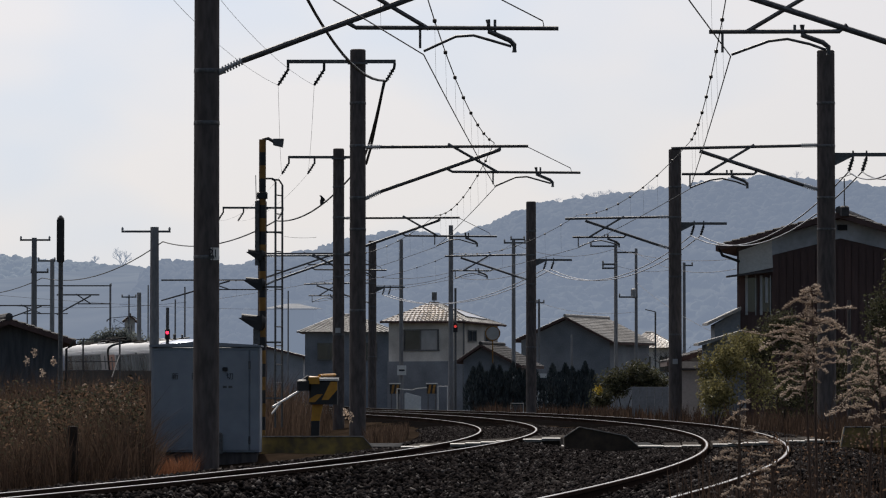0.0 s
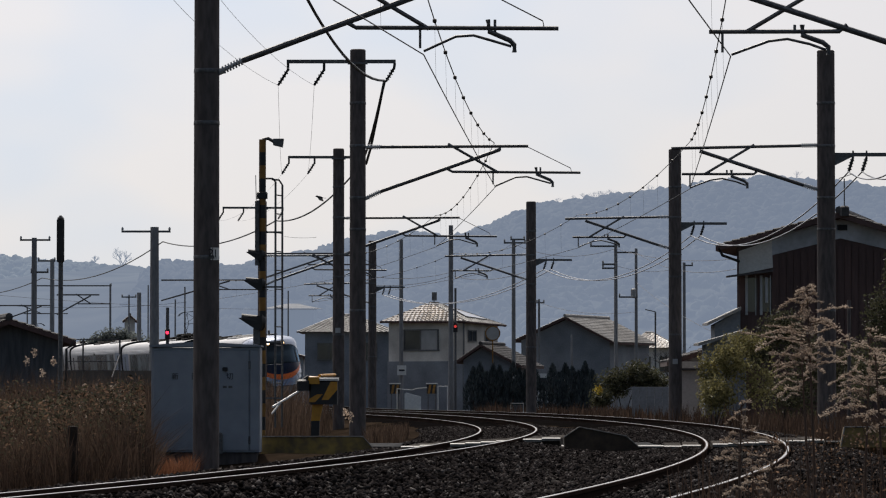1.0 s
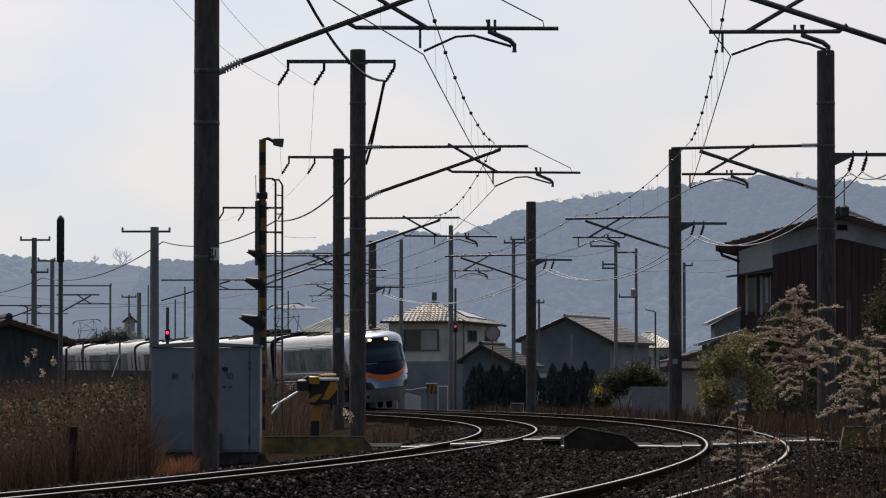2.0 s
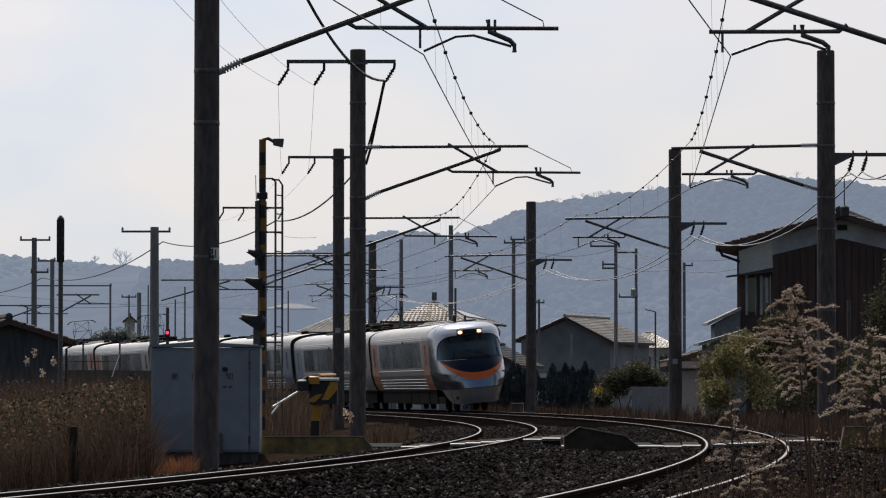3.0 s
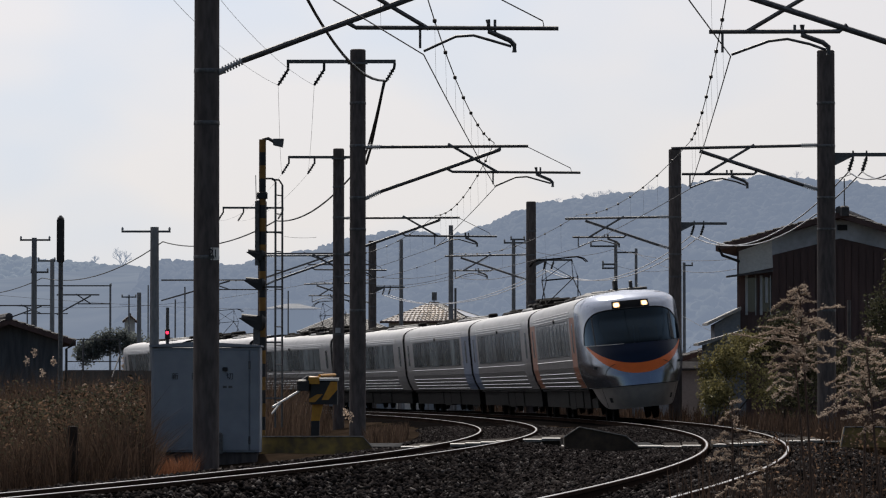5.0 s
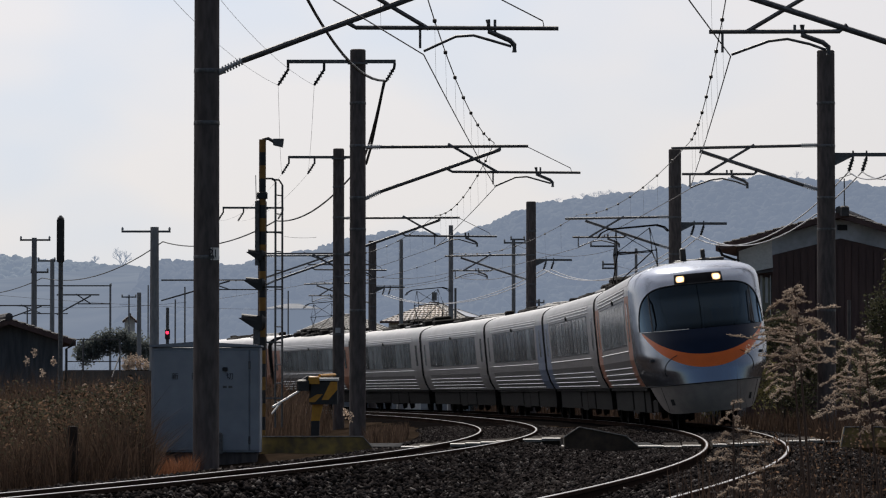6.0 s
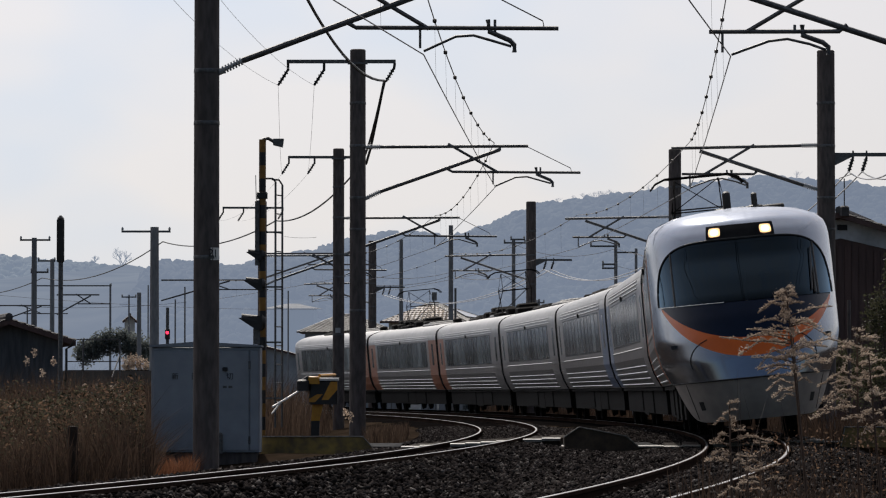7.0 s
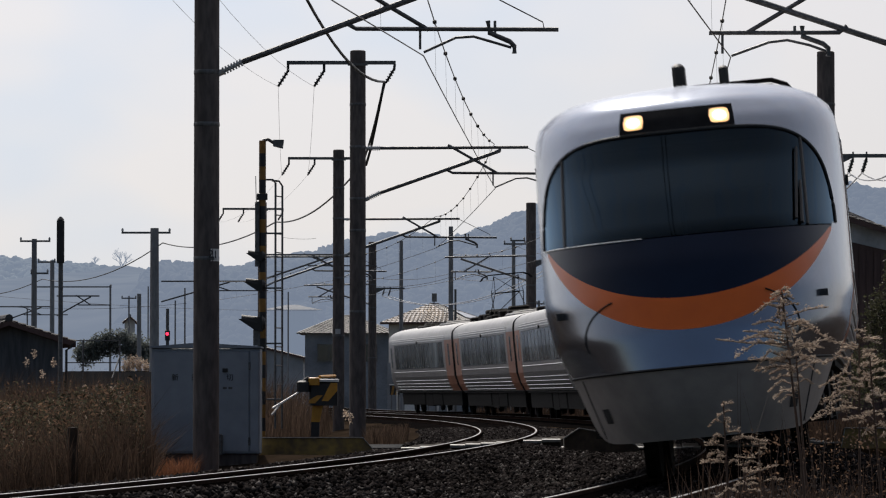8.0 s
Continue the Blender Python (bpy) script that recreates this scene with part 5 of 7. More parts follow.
def centre_house():
    """Two-storey house under a hipped pale tile roof, one corner towards the line."""
    t = thing("house", "two-storey house with pale tiled hip roof and beige walls", "house")
    A, B, C, D = (-4.60, 302.0, 5.99), (1.66, 297.0, 5.93), (4.68, 306.5, 5.80), (-1.6, 311.5, 5.90)
    R0, R1 = (-0.95, 303.6, 7.42), (-0.35, 304.6, 7.42)

    def inner(p, q, f):
        return p[0] + (q[0] - p[0]) * f, p[1] + (q[1] - p[1]) * f

    mid = (0.05, 304.2)
    corners = [inner(p, mid, 0.13) for p in (A, B, C, D)]
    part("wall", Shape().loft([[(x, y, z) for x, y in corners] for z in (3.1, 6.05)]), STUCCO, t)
    # shade on the lower storey put into its colour, a darker stucco
    part("lower_wall", Shape().loft([[(x, y, z) for x, y in [inner(p, mid, 0.11) for p in (A, B, C, D)]] for z in (-0.5, 3.1)]), STUCCO_DARK, t, "lower storey painted darker for its shade")
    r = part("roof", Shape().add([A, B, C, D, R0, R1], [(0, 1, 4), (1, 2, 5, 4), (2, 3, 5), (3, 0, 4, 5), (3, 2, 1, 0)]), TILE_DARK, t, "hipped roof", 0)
    # sun on the roof put into tile colour: pale front slope, grey flank
    tagged(part("roof_tiles", tiled(A, B, R0, R0, 0.46, 0.42, 0.09), TILE_PALE, r, "clay tiles painted paler for the sun", 0), kind="stuff")
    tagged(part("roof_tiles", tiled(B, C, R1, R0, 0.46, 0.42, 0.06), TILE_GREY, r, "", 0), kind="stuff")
    part("ridge", Shape().tube([R0, R1], 0.12, 8).tube([A, R0], 0.09, 6).tube([B, R0], 0.09, 6).tube([C, R1], 0.09, 6), TILE_DARK, r, "dark ridge tiles")
    part("gutter", Shape().tube([A, B, C], 0.09, 6), TIMBER, r)
    v = [Vector(B).lerp(Vector(C), f).lerp(Vector(R1), h) + Vector((0.03, -0.03, 0.14)) for f, h in ((0.22, 0.25), (0.78, 0.18), (0.62, 0.55), (0.30, 0.60))]
    w = [Vector(B).lerp(Vector(C), f).lerp(Vector(R1), h) + Vector((0.03, -0.03, 0.14)) for f, h in ((0.34, 0.64), (0.60, 0.60), (0.52, 0.86), (0.42, 0.88))]
    for q in (v, w):
        part("solar_panel", Shape().loft([q, [p - Vector((0, 0, 0.05)) for p in q]]), SOLAR, r, "shiny solar panel", 0)
    f0, f1, f2 = Vector((*corners[0], 0)), Vector((*corners[1], 0)), Vector((*corners[2], 0))

    def opening(a, b, u0, u1, z0, z1, half):
        """A window on the wall from a to b, between the shares u0 and u1 of its length."""
        out = Vector(((b - a).y, -(b - a).x, 0)).normalized()
        p, q, up = a.lerp(b, u0) + out * 0.03, a.lerp(b, u1) + out * 0.03, Vector((0, 0, 1))

        def slab(g0, g1, h0, h1, d):
            g, h = p.lerp(q, g0) + out * d, p.lerp(q, g1) + out * d
            return Shape().loft([[g + up * h0, h + up * h0, h + up * h1, g + up * h1], [g + up * h0 - out * 0.06, h + up * h0 - out * 0.06, h + up * h1 - out * 0.06, g + up * h1 - out * 0.06]])
        win = part("window", slab(0, 1, z0, z1, 0), PANE, t, "", 0)
        for g0, g1, h0, h1 in ((-0.04, 0.0, z0, z1), (1.0, 1.04, z0, z1), (0.48, 0.52, z0, z1), (-0.04, 1.04, z1, z1 + 0.09), (-0.06, 1.06, z0 - 0.1, z0)):
            part("window_frame", slab(g0, g1, h0, h1, 0.04), SASH, win, "", 0)
        if half:
            part("shutter", slab(0.52, 1.0, z0, z1, 0.03), CURTAIN, win, "half-drawn pale shutter", 0)

    opening(f0, f1, 0.22, 0.66, 3.95, 5.35, True)
    opening(f1, f2, 0.14, 0.36, 4.6, 5.3, False)
    opening(f1, f2, 0.62, 0.82, 4.1, 5.3, False)
    opening(f0, f1, 0.2, 0.6, 1.1, 2.5, False)
    part("downpipe", Shape().tube([f1 + Vector((0.05, -0.12, 5.9)), f1 + Vector((0.05, -0.12, -0.4))], 0.07, 6), SASH, t)
    part("roof_aerial", Shape().tube([(-0.66, 304, 7.2), (-0.66, 304, 8.244)], 0.04, 5).box(-0.825, -0.454, 304, 304.1, 7.625, 8.244), SASH, t)


def gable(name_label, x0, xr, x1, ze0, zr, ze1, y, depth, wall_m, roof_m, over=0.5, skew=0.0, inset=0.45):
    """Gable end towards the line; skew slides the back of the house sideways."""
    t = thing("house", name_label, "house")
    i = inset
    front = [(x0 + i, -0.5), (x1 - i, -0.5), (x1 - i, ze1 + 0.1), (xr, zr - 0.15), (x0 + i, ze0 + 0.1)]
    rings = [[(px + skew * k, y + depth * k, pz) for px, pz in front] for k in (0, 1)]
    part("wall", Shape().loft(rings), wall_m, t, "", 0)
    for xe, ze, n in ((x0, ze0, -1), (x1, ze1, 1)):
        a, b = Vector((xe - skew * 0.05, y - over, ze)), Vector((xe + skew * 1.05, y + depth + over, ze))
        c, d = Vector((xr + skew * 1.05, y + depth + over, zr)), Vector((xr - skew * 0.05, y - over, zr))
        dn = Vector((0, 0, -0.16))
        r = part("roof", Shape().loft([[a, b, c, d], [a + dn, b + dn, c + dn, d + dn]]), TIMBER, t, "", 0)
        tagged(part("roof_tiles", tiled(a, b, c, d), roof_m, r, "", 0), kind="stuff")
    part("ridge", Shape().tube([(xr - skew * 0.05, y - over, zr + 0.08), (xr + skew * 1.05, y + depth + over, zr + 0.08)], 0.13, 8), roof_m, t)
    return t


def right_house():
    Y = 130.0
    t = gable("dark timber two-storey house with grey plaster gable", 8.688, 12.585, 16.732, 5.405, 6.461, 5.172, Y, 9.0, TIMBER, TILE_DARK, 0.6, 1.9, 0.62)
    # plaster band of the gable and the pale upper corner
    xa, xr, xb = 10.404, 12.585, 16.375
    part("gable_plaster", Shape().prism([(xa, 5.781), (xr, 6.282), (xb, 5.315), (xb, 4.778), (xr, 5.673), (xa, 5.136)], "y", Y - 0.05, Y + 0.02), PLASTER, t, "grey stained plaster gable band", 0)
    part("corner_plaster", Shape().prism([(9.367, 5.261), (10.404, 5.62), (10.44, 4.742), (9.367, 4.528)], "y", Y - 0.07, Y + 0.02), STUCCO, t, "pale plaster corner", 0)
    part("gable_vent", Shape().box(12.478, 12.799, Y - 0.08, Y, 5.924, 6.103), INK, t)
    for u in (9.582, 10.046):
        f = part("window", Shape().box(u , u + 0.34, Y - 0.04, Y, 3.347, 4.42), PANE, t)
        part("window_frame", Shape().box(u - 0.02, u + 0.06, Y - 0.10, Y - 0.02, 3.24, 4.492).box(u + 0.30, u + 0.33, Y - 0.05, Y - 0.02, 3.24, 4.492), CURTAIN, f, "pale window frame")
    part("wall_post", Shape().box(10.189, 10.279, Y - 0.12, Y - 0.02, 3.633, 4.438), CURTAIN, t, "pale post")
    part("window_roof", Shape().prism([(8.956, 4.474), (10.404, 4.671), (10.404, 4.599), (8.956, 4.42)], "y", Y - 0.6, Y), TILE_DARK, t)
    part("gutter_pipe", Shape().tube([(8.688, Y - 0.6, 5.351), (8.813, Y - 0.5, 5.118), (9.367, Y - 0.1, 4.939)], 0.045, 6), CABLE, t, "dark gutter pipe")
    part("ridge_ornament", Shape().block(12.513, 12.799, Y - 0.75, Y - 0.55, 6.354, 6.676, 0.05).tube([(12.656, Y - 0.6, 6.569), (12.656, Y - 0.6, 7.536)], 0.02, 5).tube([(12.478, Y - 0.6, 7.536), (12.907, Y - 0.6, 7.68)], 0.012, 5), TILE_DARK, t)
    for k in range(26):
        u = xa + (xb - xa) * k / 26
        part("board", Shape().box(u + 0.01, u + (xb - xa) / 26 - 0.01, Y - 0.03, Y, -0.4, 5.136 - max(0, (u - xr) * 0.16) + (0.32 * (1 - abs(u - xr) / (xr - xa)) if u < xr else 0.3)), TIMBER_RED if k % 5 == 0 else TIMBER, t, "", 0)
    # lean-to roofs on the flank
    lean = thing("lean_to", "low lean-to roofs with weathered tiles beside the house", "shed")
    for a, b, y in (((8.303, 129.00, 2.990), (9.369, 129.00, 3.487), 129.0), ((7.831, 126.00, 2.315), (9.322, 126.00, 2.748), 126.0)):
        a, b = Vector(a), Vector(b)
        part("lean_roof", Shape().loft([[a, b, b - Vector((0, 0, 0.1)), a - Vector((0, 0, 0.1))], [a + Vector((0, 2.5, 0)), b + Vector((0, 2.5, 0)), b + Vector((0, 2.5, -0.06)), a + Vector((0, 2.5, -0.06))]]), TILE_GREY, lean, "", 0)
        part("lean_wall", Shape().prism([(a.x + 0.25, -0.5), (b.x, -0.5), (b.x, b.z - 0.1), (a.x + 0.25, a.z - 0.05)], "y", y + 0.4, y + 2.2), STUCCO_DARK, lean, "", 0)


def hip(label, x0, x1, r0, r1, ze, zr, y, depth, wall_m, roof_m):
    """House under a hipped roof, eaves towards the line."""
    t = thing("house", label, "house")
    part("wall", Shape().box(x0 + 0.6, x1 - 0.6, y + 0.7, y + depth, -0.5, ze + 0.05), wall_m, t)
    A, B, C, D = (x0, y, ze), (x1, y, ze), (x1, y + depth + 0.7, ze), (x0, y + depth + 0.7, ze)
    ry = y + depth / 2
    R0, R1 = (r0, ry, zr), (r1, ry, zr)
    r = part("roof", Shape().add([A, B, C, D, R0, R1], [(0, 1, 5, 4), (1, 2, 5), (2, 3, 4, 5), (3, 0, 4), (3, 2, 1, 0)]), TILE_GREY, t, "", 0)
    for q in ((A, B, R1, R0), (B, C, R1, R1), (D, A, R0, R0)):
        tagged(part("roof_tiles", tiled(*q, 0.35, 0.4), roof_m, r, "", 0), kind="stuff")
    part("ridge", Shape().tube([R0, R1], 0.13, 8).tube([A, R0], 0.08, 6).tube([B, R1], 0.08, 6), TILE_GREY, r)
    window(t, x0 + (x1 - x0) * 0.2, x0 + (x1 - x0) * 0.42, ze - 2.2, ze - 0.9, y + 0.69, 2)
    window(t, x0 + (x1 - x0) * 0.6, x0 + (x1 - x0) * 0.78, ze - 2.2, ze - 0.9, y + 0.69, 2)
    return t


centre_house()
right_house()
gable("dark grey house with a long pale tiled roof slope", 5.456, 9.336, 13.044, 4.741, 6.532, 4.613, 310.0, 9.0, STUCCO_DARK, TILE_GREY, 0.7, 3.4)
hip("grey house with a broad pale hipped roof", -11.708, -3.54, -8.531, -7.351, 5.678, 7.13, 330.0, 11.0, STUCCO_DARK, TILE_GREY)
hip("small far house with a pale sunlit roof", 18.041, 23.212, 19.911, 20.681, 5.179, 6.719, 400.0, 9.0, STUCCO, TILE_PALE)
gable("low dark tiled outbuilding beside the houses", 0.891, 2.525, 5.235, 2.856, 3.969, 2.559, 270.0, 6.0, STUCCO_DARK, TILE_DARK, 0.5, 1.5)
shed = gable("dark low shed with a gabled tile roof", -16.409, -13.958, -11.817, 2.298, 3.133, 2.443, 132.0, 6.0, SHED_WALL, TILE_DARK, 0.5, -1.4)
part("downpipe", Shape().tube([(-11.835, 131.5, 2.407), (-11.907, 131.5, 2.28), (-12.071, 131.7, 2.189), (-12.071, 131.7, -0.4)], 0.04, 6), CABLE, shed, "dark downpipe")
gable("far house with grey roof among the fields", -32.75, -32.0, -31.3, 8.15, 8.75, 8.15, 420.0, 5.0, STUCCO, TILE_GREY, 0.3, -0.4, 0.2)
gable("far low house behind the railway", -20.065, -16.669, -12.489, 4.123, 5.168, 4.123, 380.0, 8.0, STUCCO_GREY, TILE_GREY, 0.5)
hall = thing("far_hall", "far hall with a pale flat sunlit roof in the haze", "building")
# wall glows with the far ridge's painted haze
part("wall", Shape().box(-26.93, -20.153, 640, 660, -0.4, 13.986), HILL_FAR, hall)
part("roof", Shape().loft([[(-27.81, 632, 13.81), (-19.361, 632, 13.81), (-19.361, 665, 14.426), (-27.81, 665, 14.426)], [(-24.554, 648, 14.9), (-22.794, 648, 14.9), (-22.794, 652, 14.9), (-24.554, 652, 14.9)]]), STUCCO_DARK, hall, "pale sunlit roof", 0)

# garden walls
wall = thing("garden_wall", "stained grey concrete block garden wall", "wall")
for k in range(5):
    a = 6.889 + k * 0.28
    part("wall_panel", Shape().block(a, a + 0.27, 150, 150.12, -0.5, 1.001, 0.01), STUCCO_DARK, wall, "", 0)
wall2 = thing("garden_wall", "beige plaster garden wall under a small tiled coping", "wall")
part("wall_body", Shape().box(7.818, 9.792, 138, 138.2, -0.5, 1.552), STUCCO, wall2)
part("coping", Shape().prism([(137.8, 1.533), (138.4, 1.533), (138.4, 1.646), (138.1, 1.836), (137.8, 1.608)], "x", 7.78, 9.982), TILE_DARK, wall2)
gable("low shed with a dark sloping roof behind the wall", 7.732, 9.88, 11.638, 1.867, 2.531, 1.867, 142.0, 4.0, STUCCO_GREY, TILE_DARK, 0.3)

# car behind the hedge
CAR_W = mat("white_car_paint", (0.7, 0.7, 0.7), (0.66, 0.66, 0.66), rough=0.2, bump=0, stain=0.05)
vx = 5.679
car = thing("parked_van", "small white van parked behind the hedge", "van", Matrix.Translation((vx, 232, -0.45)))
part("body", Shape().prism([(-1.7, 0.3), (1.7, 0.3), (1.76, 1.05), (1.6, 1.35), (1.15, 2.2), (0.9, 2.32), (-1.55, 2.36), (-1.72, 2.2), (-1.76, 0.8)], "y", 0, 1.5), CAR_W, car, "", 0)
part("side_window", Shape().prism([(-1.45, 1.4), (1.35, 1.38), (1.0, 2.08), (-1.45, 2.12)], "y", -0.01, 0.02), PANE, car, "", 0)
for u in (-1.1, 1.1):
    part("wheel", Shape().tube([(u, -0.02, 0.3), (u, 0.2, 0.3)], 0.3, 16), GANGWAY, car)

# striped boards and low fittings by the far track
for xa in (-2.663, -0.821):
    b = thing("striped_board", "small black and amber striped crossing board", "sign")
    part("board", Shape().box(xa, xa + 0.5, 206, 206.05, 0.748, 1.229), BLACK, b)
    for k in range(2):
        part("stripe", Shape().prism([(xa + 0.05 + 0.22 * k, 0.748), (xa + 0.16 + 0.22 * k, 0.748), (xa + 0.24 + 0.22 * k, 1.201), (xa + 0.13 + 0.22 * k, 1.201)], "y", 205.985, 205.995), AGED_AMBER, b)
    part("top_edge", Shape().box(xa - 0.03, xa + 0.55, 205.96, 206.06, 1.229, 1.286), WHITE_PAINT, b)
    for k in (0.05, 0.42):
        part("leg", Shape().box(xa + k, xa + k + 0.05, 206.06, 206.11, -0.3, 0.748), STEEL_DARK, b)
gate = thing("pipe_barrier", "low white pipe barrier beside the far crossing", "barrier")
for ends in (((-2.3, 205.5, 1.0), (-1.55, 205.5, 0.93), (-1.3, 205.5, 1.02), (-0.8, 205.5, 1.05)), ((-0.25, 205.5, 1.12), (0.22, 205.5, 1.12), (0.22, 205.5, -0.3)), ((-2.3, 205.5, 1.0), (-2.3, 205.5, -0.3)), ((-0.25, 205.5, 1.12), (-0.25, 205.5, -0.3))):
    part("pipe", Shape().tube(ends, 0.022, 6), WHITE_PAINT, gate)
crate = thing("trackside_box", "small pale trackside box with a sloped lid", "box")
part("case", Shape().prism([(-1.908, -0.3), (-1.094, -0.3), (-1.094, 0.608), (-1.795, 0.804), (-1.908, 0.748)], "y", 204, 204.6), WHITE_PAINT, crate, "", 0)
frm = thing("guard_frame", "small pale pipe guard frame beside the track", "frame")
part("frame_tube", Shape().tube([(2.838, 172, -0.2), (2.838, 172, 0.35), (3.359, 172, 0.35), (3.359, 172, -0.2)], 0.02, 6), WHITE_PAINT, frm)
part("frame_panel", Shape().box(2.886, 3.311, 172.0, 172.03, -0.1, 0.279), STEEL_DARK, frm)
sg = thing("pole_sign", "small white square sign on a far pole", "sign")
part("board", Shape().box(-2.504, -2.009, 224.8, 224.85, 1.765, 2.29), WHITE_PAINT, sg)
part("writing_bar", Shape().box(-2.411, -2.102, 224.78, 224.798, 1.981, 2.074), INK, sg)

# far poles
# haze over the far poles put into a paler concrete colour
POLE_HAZED = mat("hazed_pole_concrete", (0.30, 0.30, 0.305), (0.23, 0.23, 0.235), scale=10, rough=0.9, bump=0.1, big=0.5, streak=0.25, spec=0.1)


def far_pole(u_x, y, top, w, arms=(), label="tall grey utility pole with short cross-arms"):
    t = thing("utility_pole", label, "pole", None, "utility poles among the houses")
    part("shaft", Shape().lathe([(w / 2, -0.6), (w / 2 * 0.8, top)], 12, u_x, y), POLE_HAZED, t)
    for z, a, b in arms:
        part("cross_arm", Shape().box(u_x + a, u_x + b, y - 0.06, y + 0.06, z - 0.05, z + 0.05), STEEL_DARK, t)
        for q in (a + 0.05, b - 0.05):
            part("pin_insulator", Shape().lathe([(0.03, 0), (0.06, 0.05), (0.06, 0.12), (0.02, 0.18)], 8, u_x + q, y, z + 0.05), PORCELAIN, t)
    return t


far_pole(-2.29, 225.0, 9.194, 0.25)
far_pole(0.416, 216.0, 9.601, 0.29)
far_pole(4.297, 250.0, 10.13, 0.27, ((9.924, -0.6, 0.75), (10.13, -0.2, 0.7)))
far_pole(10.099, 240.0, 9.624, 0.24, ((9.359, -1.5, 0.1), (8.302, -0.8, 0.1), (8.071, -0.8, 0.1)))
far_pole(12.227, 260.0, 9.932, 0.22, ((9.681, -1.4, 0.1), (6.854, -1.1, 0.1)))
far_pole(16.441, 280.0, 9.673, 0.25, ((9.48, -0.1, 0.6),))
far_pole(7.013, 300.0, 7.625, 0.2, ((7.378, -0.2, 0.4),))
far_pole(-22.898, 230.0, 9.477, 0.36, ((9.35, -0.8, 0.9), (7.545, -0.2, 0.8)))
far_pole(-24.265, 255.0, 9.089, 0.33, ((8.983, -0.9, 0.2),))
far_pole(-14.405, 205.0, 9.067, 0.52, ((8.841, -1.65, 0.8),), "thick grey concrete mast with a cross-arm")
far_pole(-26.728, 330.0, 9.537, 0.2, ((9.4, -6.0, 0.1),))
far_pole(-19.975, 270.0, 7.385, 0.34)
far_pole(-21.366, 340.0, 9.568, 0.16)
far_pole(-24.405, 340.0, 9.709, 0.14)
far_pole(-12.434, 330.0, 8.992, 0.14)
far_pole(-25.23, 330.0, 8.674, 0.16, ((8.492, -0.6, 0.6),))
far_pole(-20.206, 310.0, 7.854, 0.14)
far_pole(-32.386, 320.0, 7.422, 0.14)
far_pole(7.054, 225.0, 3.993, 0.14, (), "short grey steel post at the far road")

# distant brackets of the line where it bends away
for x, y, z, L in ((-8.852, 205.0, 7.74, 4.2), (-23.514, 250.0, 6.758, 2.6), (-30.571, 280.0, 6.744, 4.0), (-16.468, 240.0, 7.377, 5.0)):
    br = thing("line_bracket", "far steel bracket of the overhead line", "bracket")
    part("top_tube", Shape().tube([(x, y, z), (x + L, y, z)], 0.05, 6), STEEL_DARK, br)
    part("diagonal_tube", Shape().tube([(x, y, z - 1.2), (x + L * 0.8, y, z - 0.05)], 0.05, 6), STEEL_DARK, br)
    part("brace", Shape().tube([(x + L * 0.45, y, z + 0.05), (x + L * 0.8, y, z - 0.55)], 0.04, 6), STEEL_DARK, br)
    part("steady_tube", Shape().tube([(x + L * 0.5, y, z - 0.55), (x + L * 1.25, y, z - 0.55)], 0.04, 6), STEEL_DARK, br)

# house wires
hw = thing("house_wires", "thin slack service wires between the far poles", "wire")
for a, b, d in (((-32.352, 300.00, 7.212), (-18.735, 300.00, 7.419), 0.3), ((-32.354, 300.00, 7.914), (-11.092, 360.00, 8.105), 0.3), ((4.301, 250.00, 9.855), (10.107, 240.00, 9.227), 0.6), ((10.107, 240.00, 9.227), (13.524, 180.00, 6.741), 0.4), ((10.105, 240.00, 8.236), (16.451, 280.00, 9.480), 0.4),
                ((-3.497, 205.00, 6.583), (4.301, 250.00, 9.924), 0.8), ((12.236, 260.00, 9.681), (12.772, 170.00, 6.058), 0.7), ((7.015, 300.00, 7.378), (12.230, 260.00, 5.924), 0.4), ((-10.174, 330.00, 13.308), (-12.899, 330.00, 13.398), 0.1), ((0.475, 216.00, 6.954), (-3.497, 205.00, 6.160), 0.2), ((12.233, 260.00, 7.784), (13.916, 200.00, 3.415), 0.3),
                ((0.475, 216.00, 6.954), (3.499, 163.00, 5.661), 0.3)):
    part("wire_span", Shape().tube(sag(a, b, d, 10), 0.012, 4), WIRE, hw)

# pipe fence beyond the weeds
fence = thing("pipe_fence", "dark thin pipe fence with a leaning stay", "fence")
for u in (-12.263, -11.012):
    part("post", Shape().tube([(u, 140, -0.4), (u, 140, 2.602)], 0.03, 6), STEEL_DARK, fence)
for z in (2.602, 1.851, 1.544):
    part("rail", Shape().tube([(-12.879, 140, z), (-10.973, 140, z)], 0.02, 6), STEEL_DARK, fence)
part("stay", Shape().tube([(-11.002, 139.90, 2.081), (-11.197, 139.00, 1.309)], 0.025, 6), STEEL_DARK, fence)
lw = thing("trackside_wall", "long low dark concrete wall below the far track", "wall")
part("wall_body", Shape().loft([[along(s, spread(s) - 3.3 - w, z) for w, z in ((0.0, -0.6), (0.3, -0.6), (0.3, 1.8), (0.0, 1.8))] for s in np.arange(90, 215, 5.0)]), ASPHALT, lw)

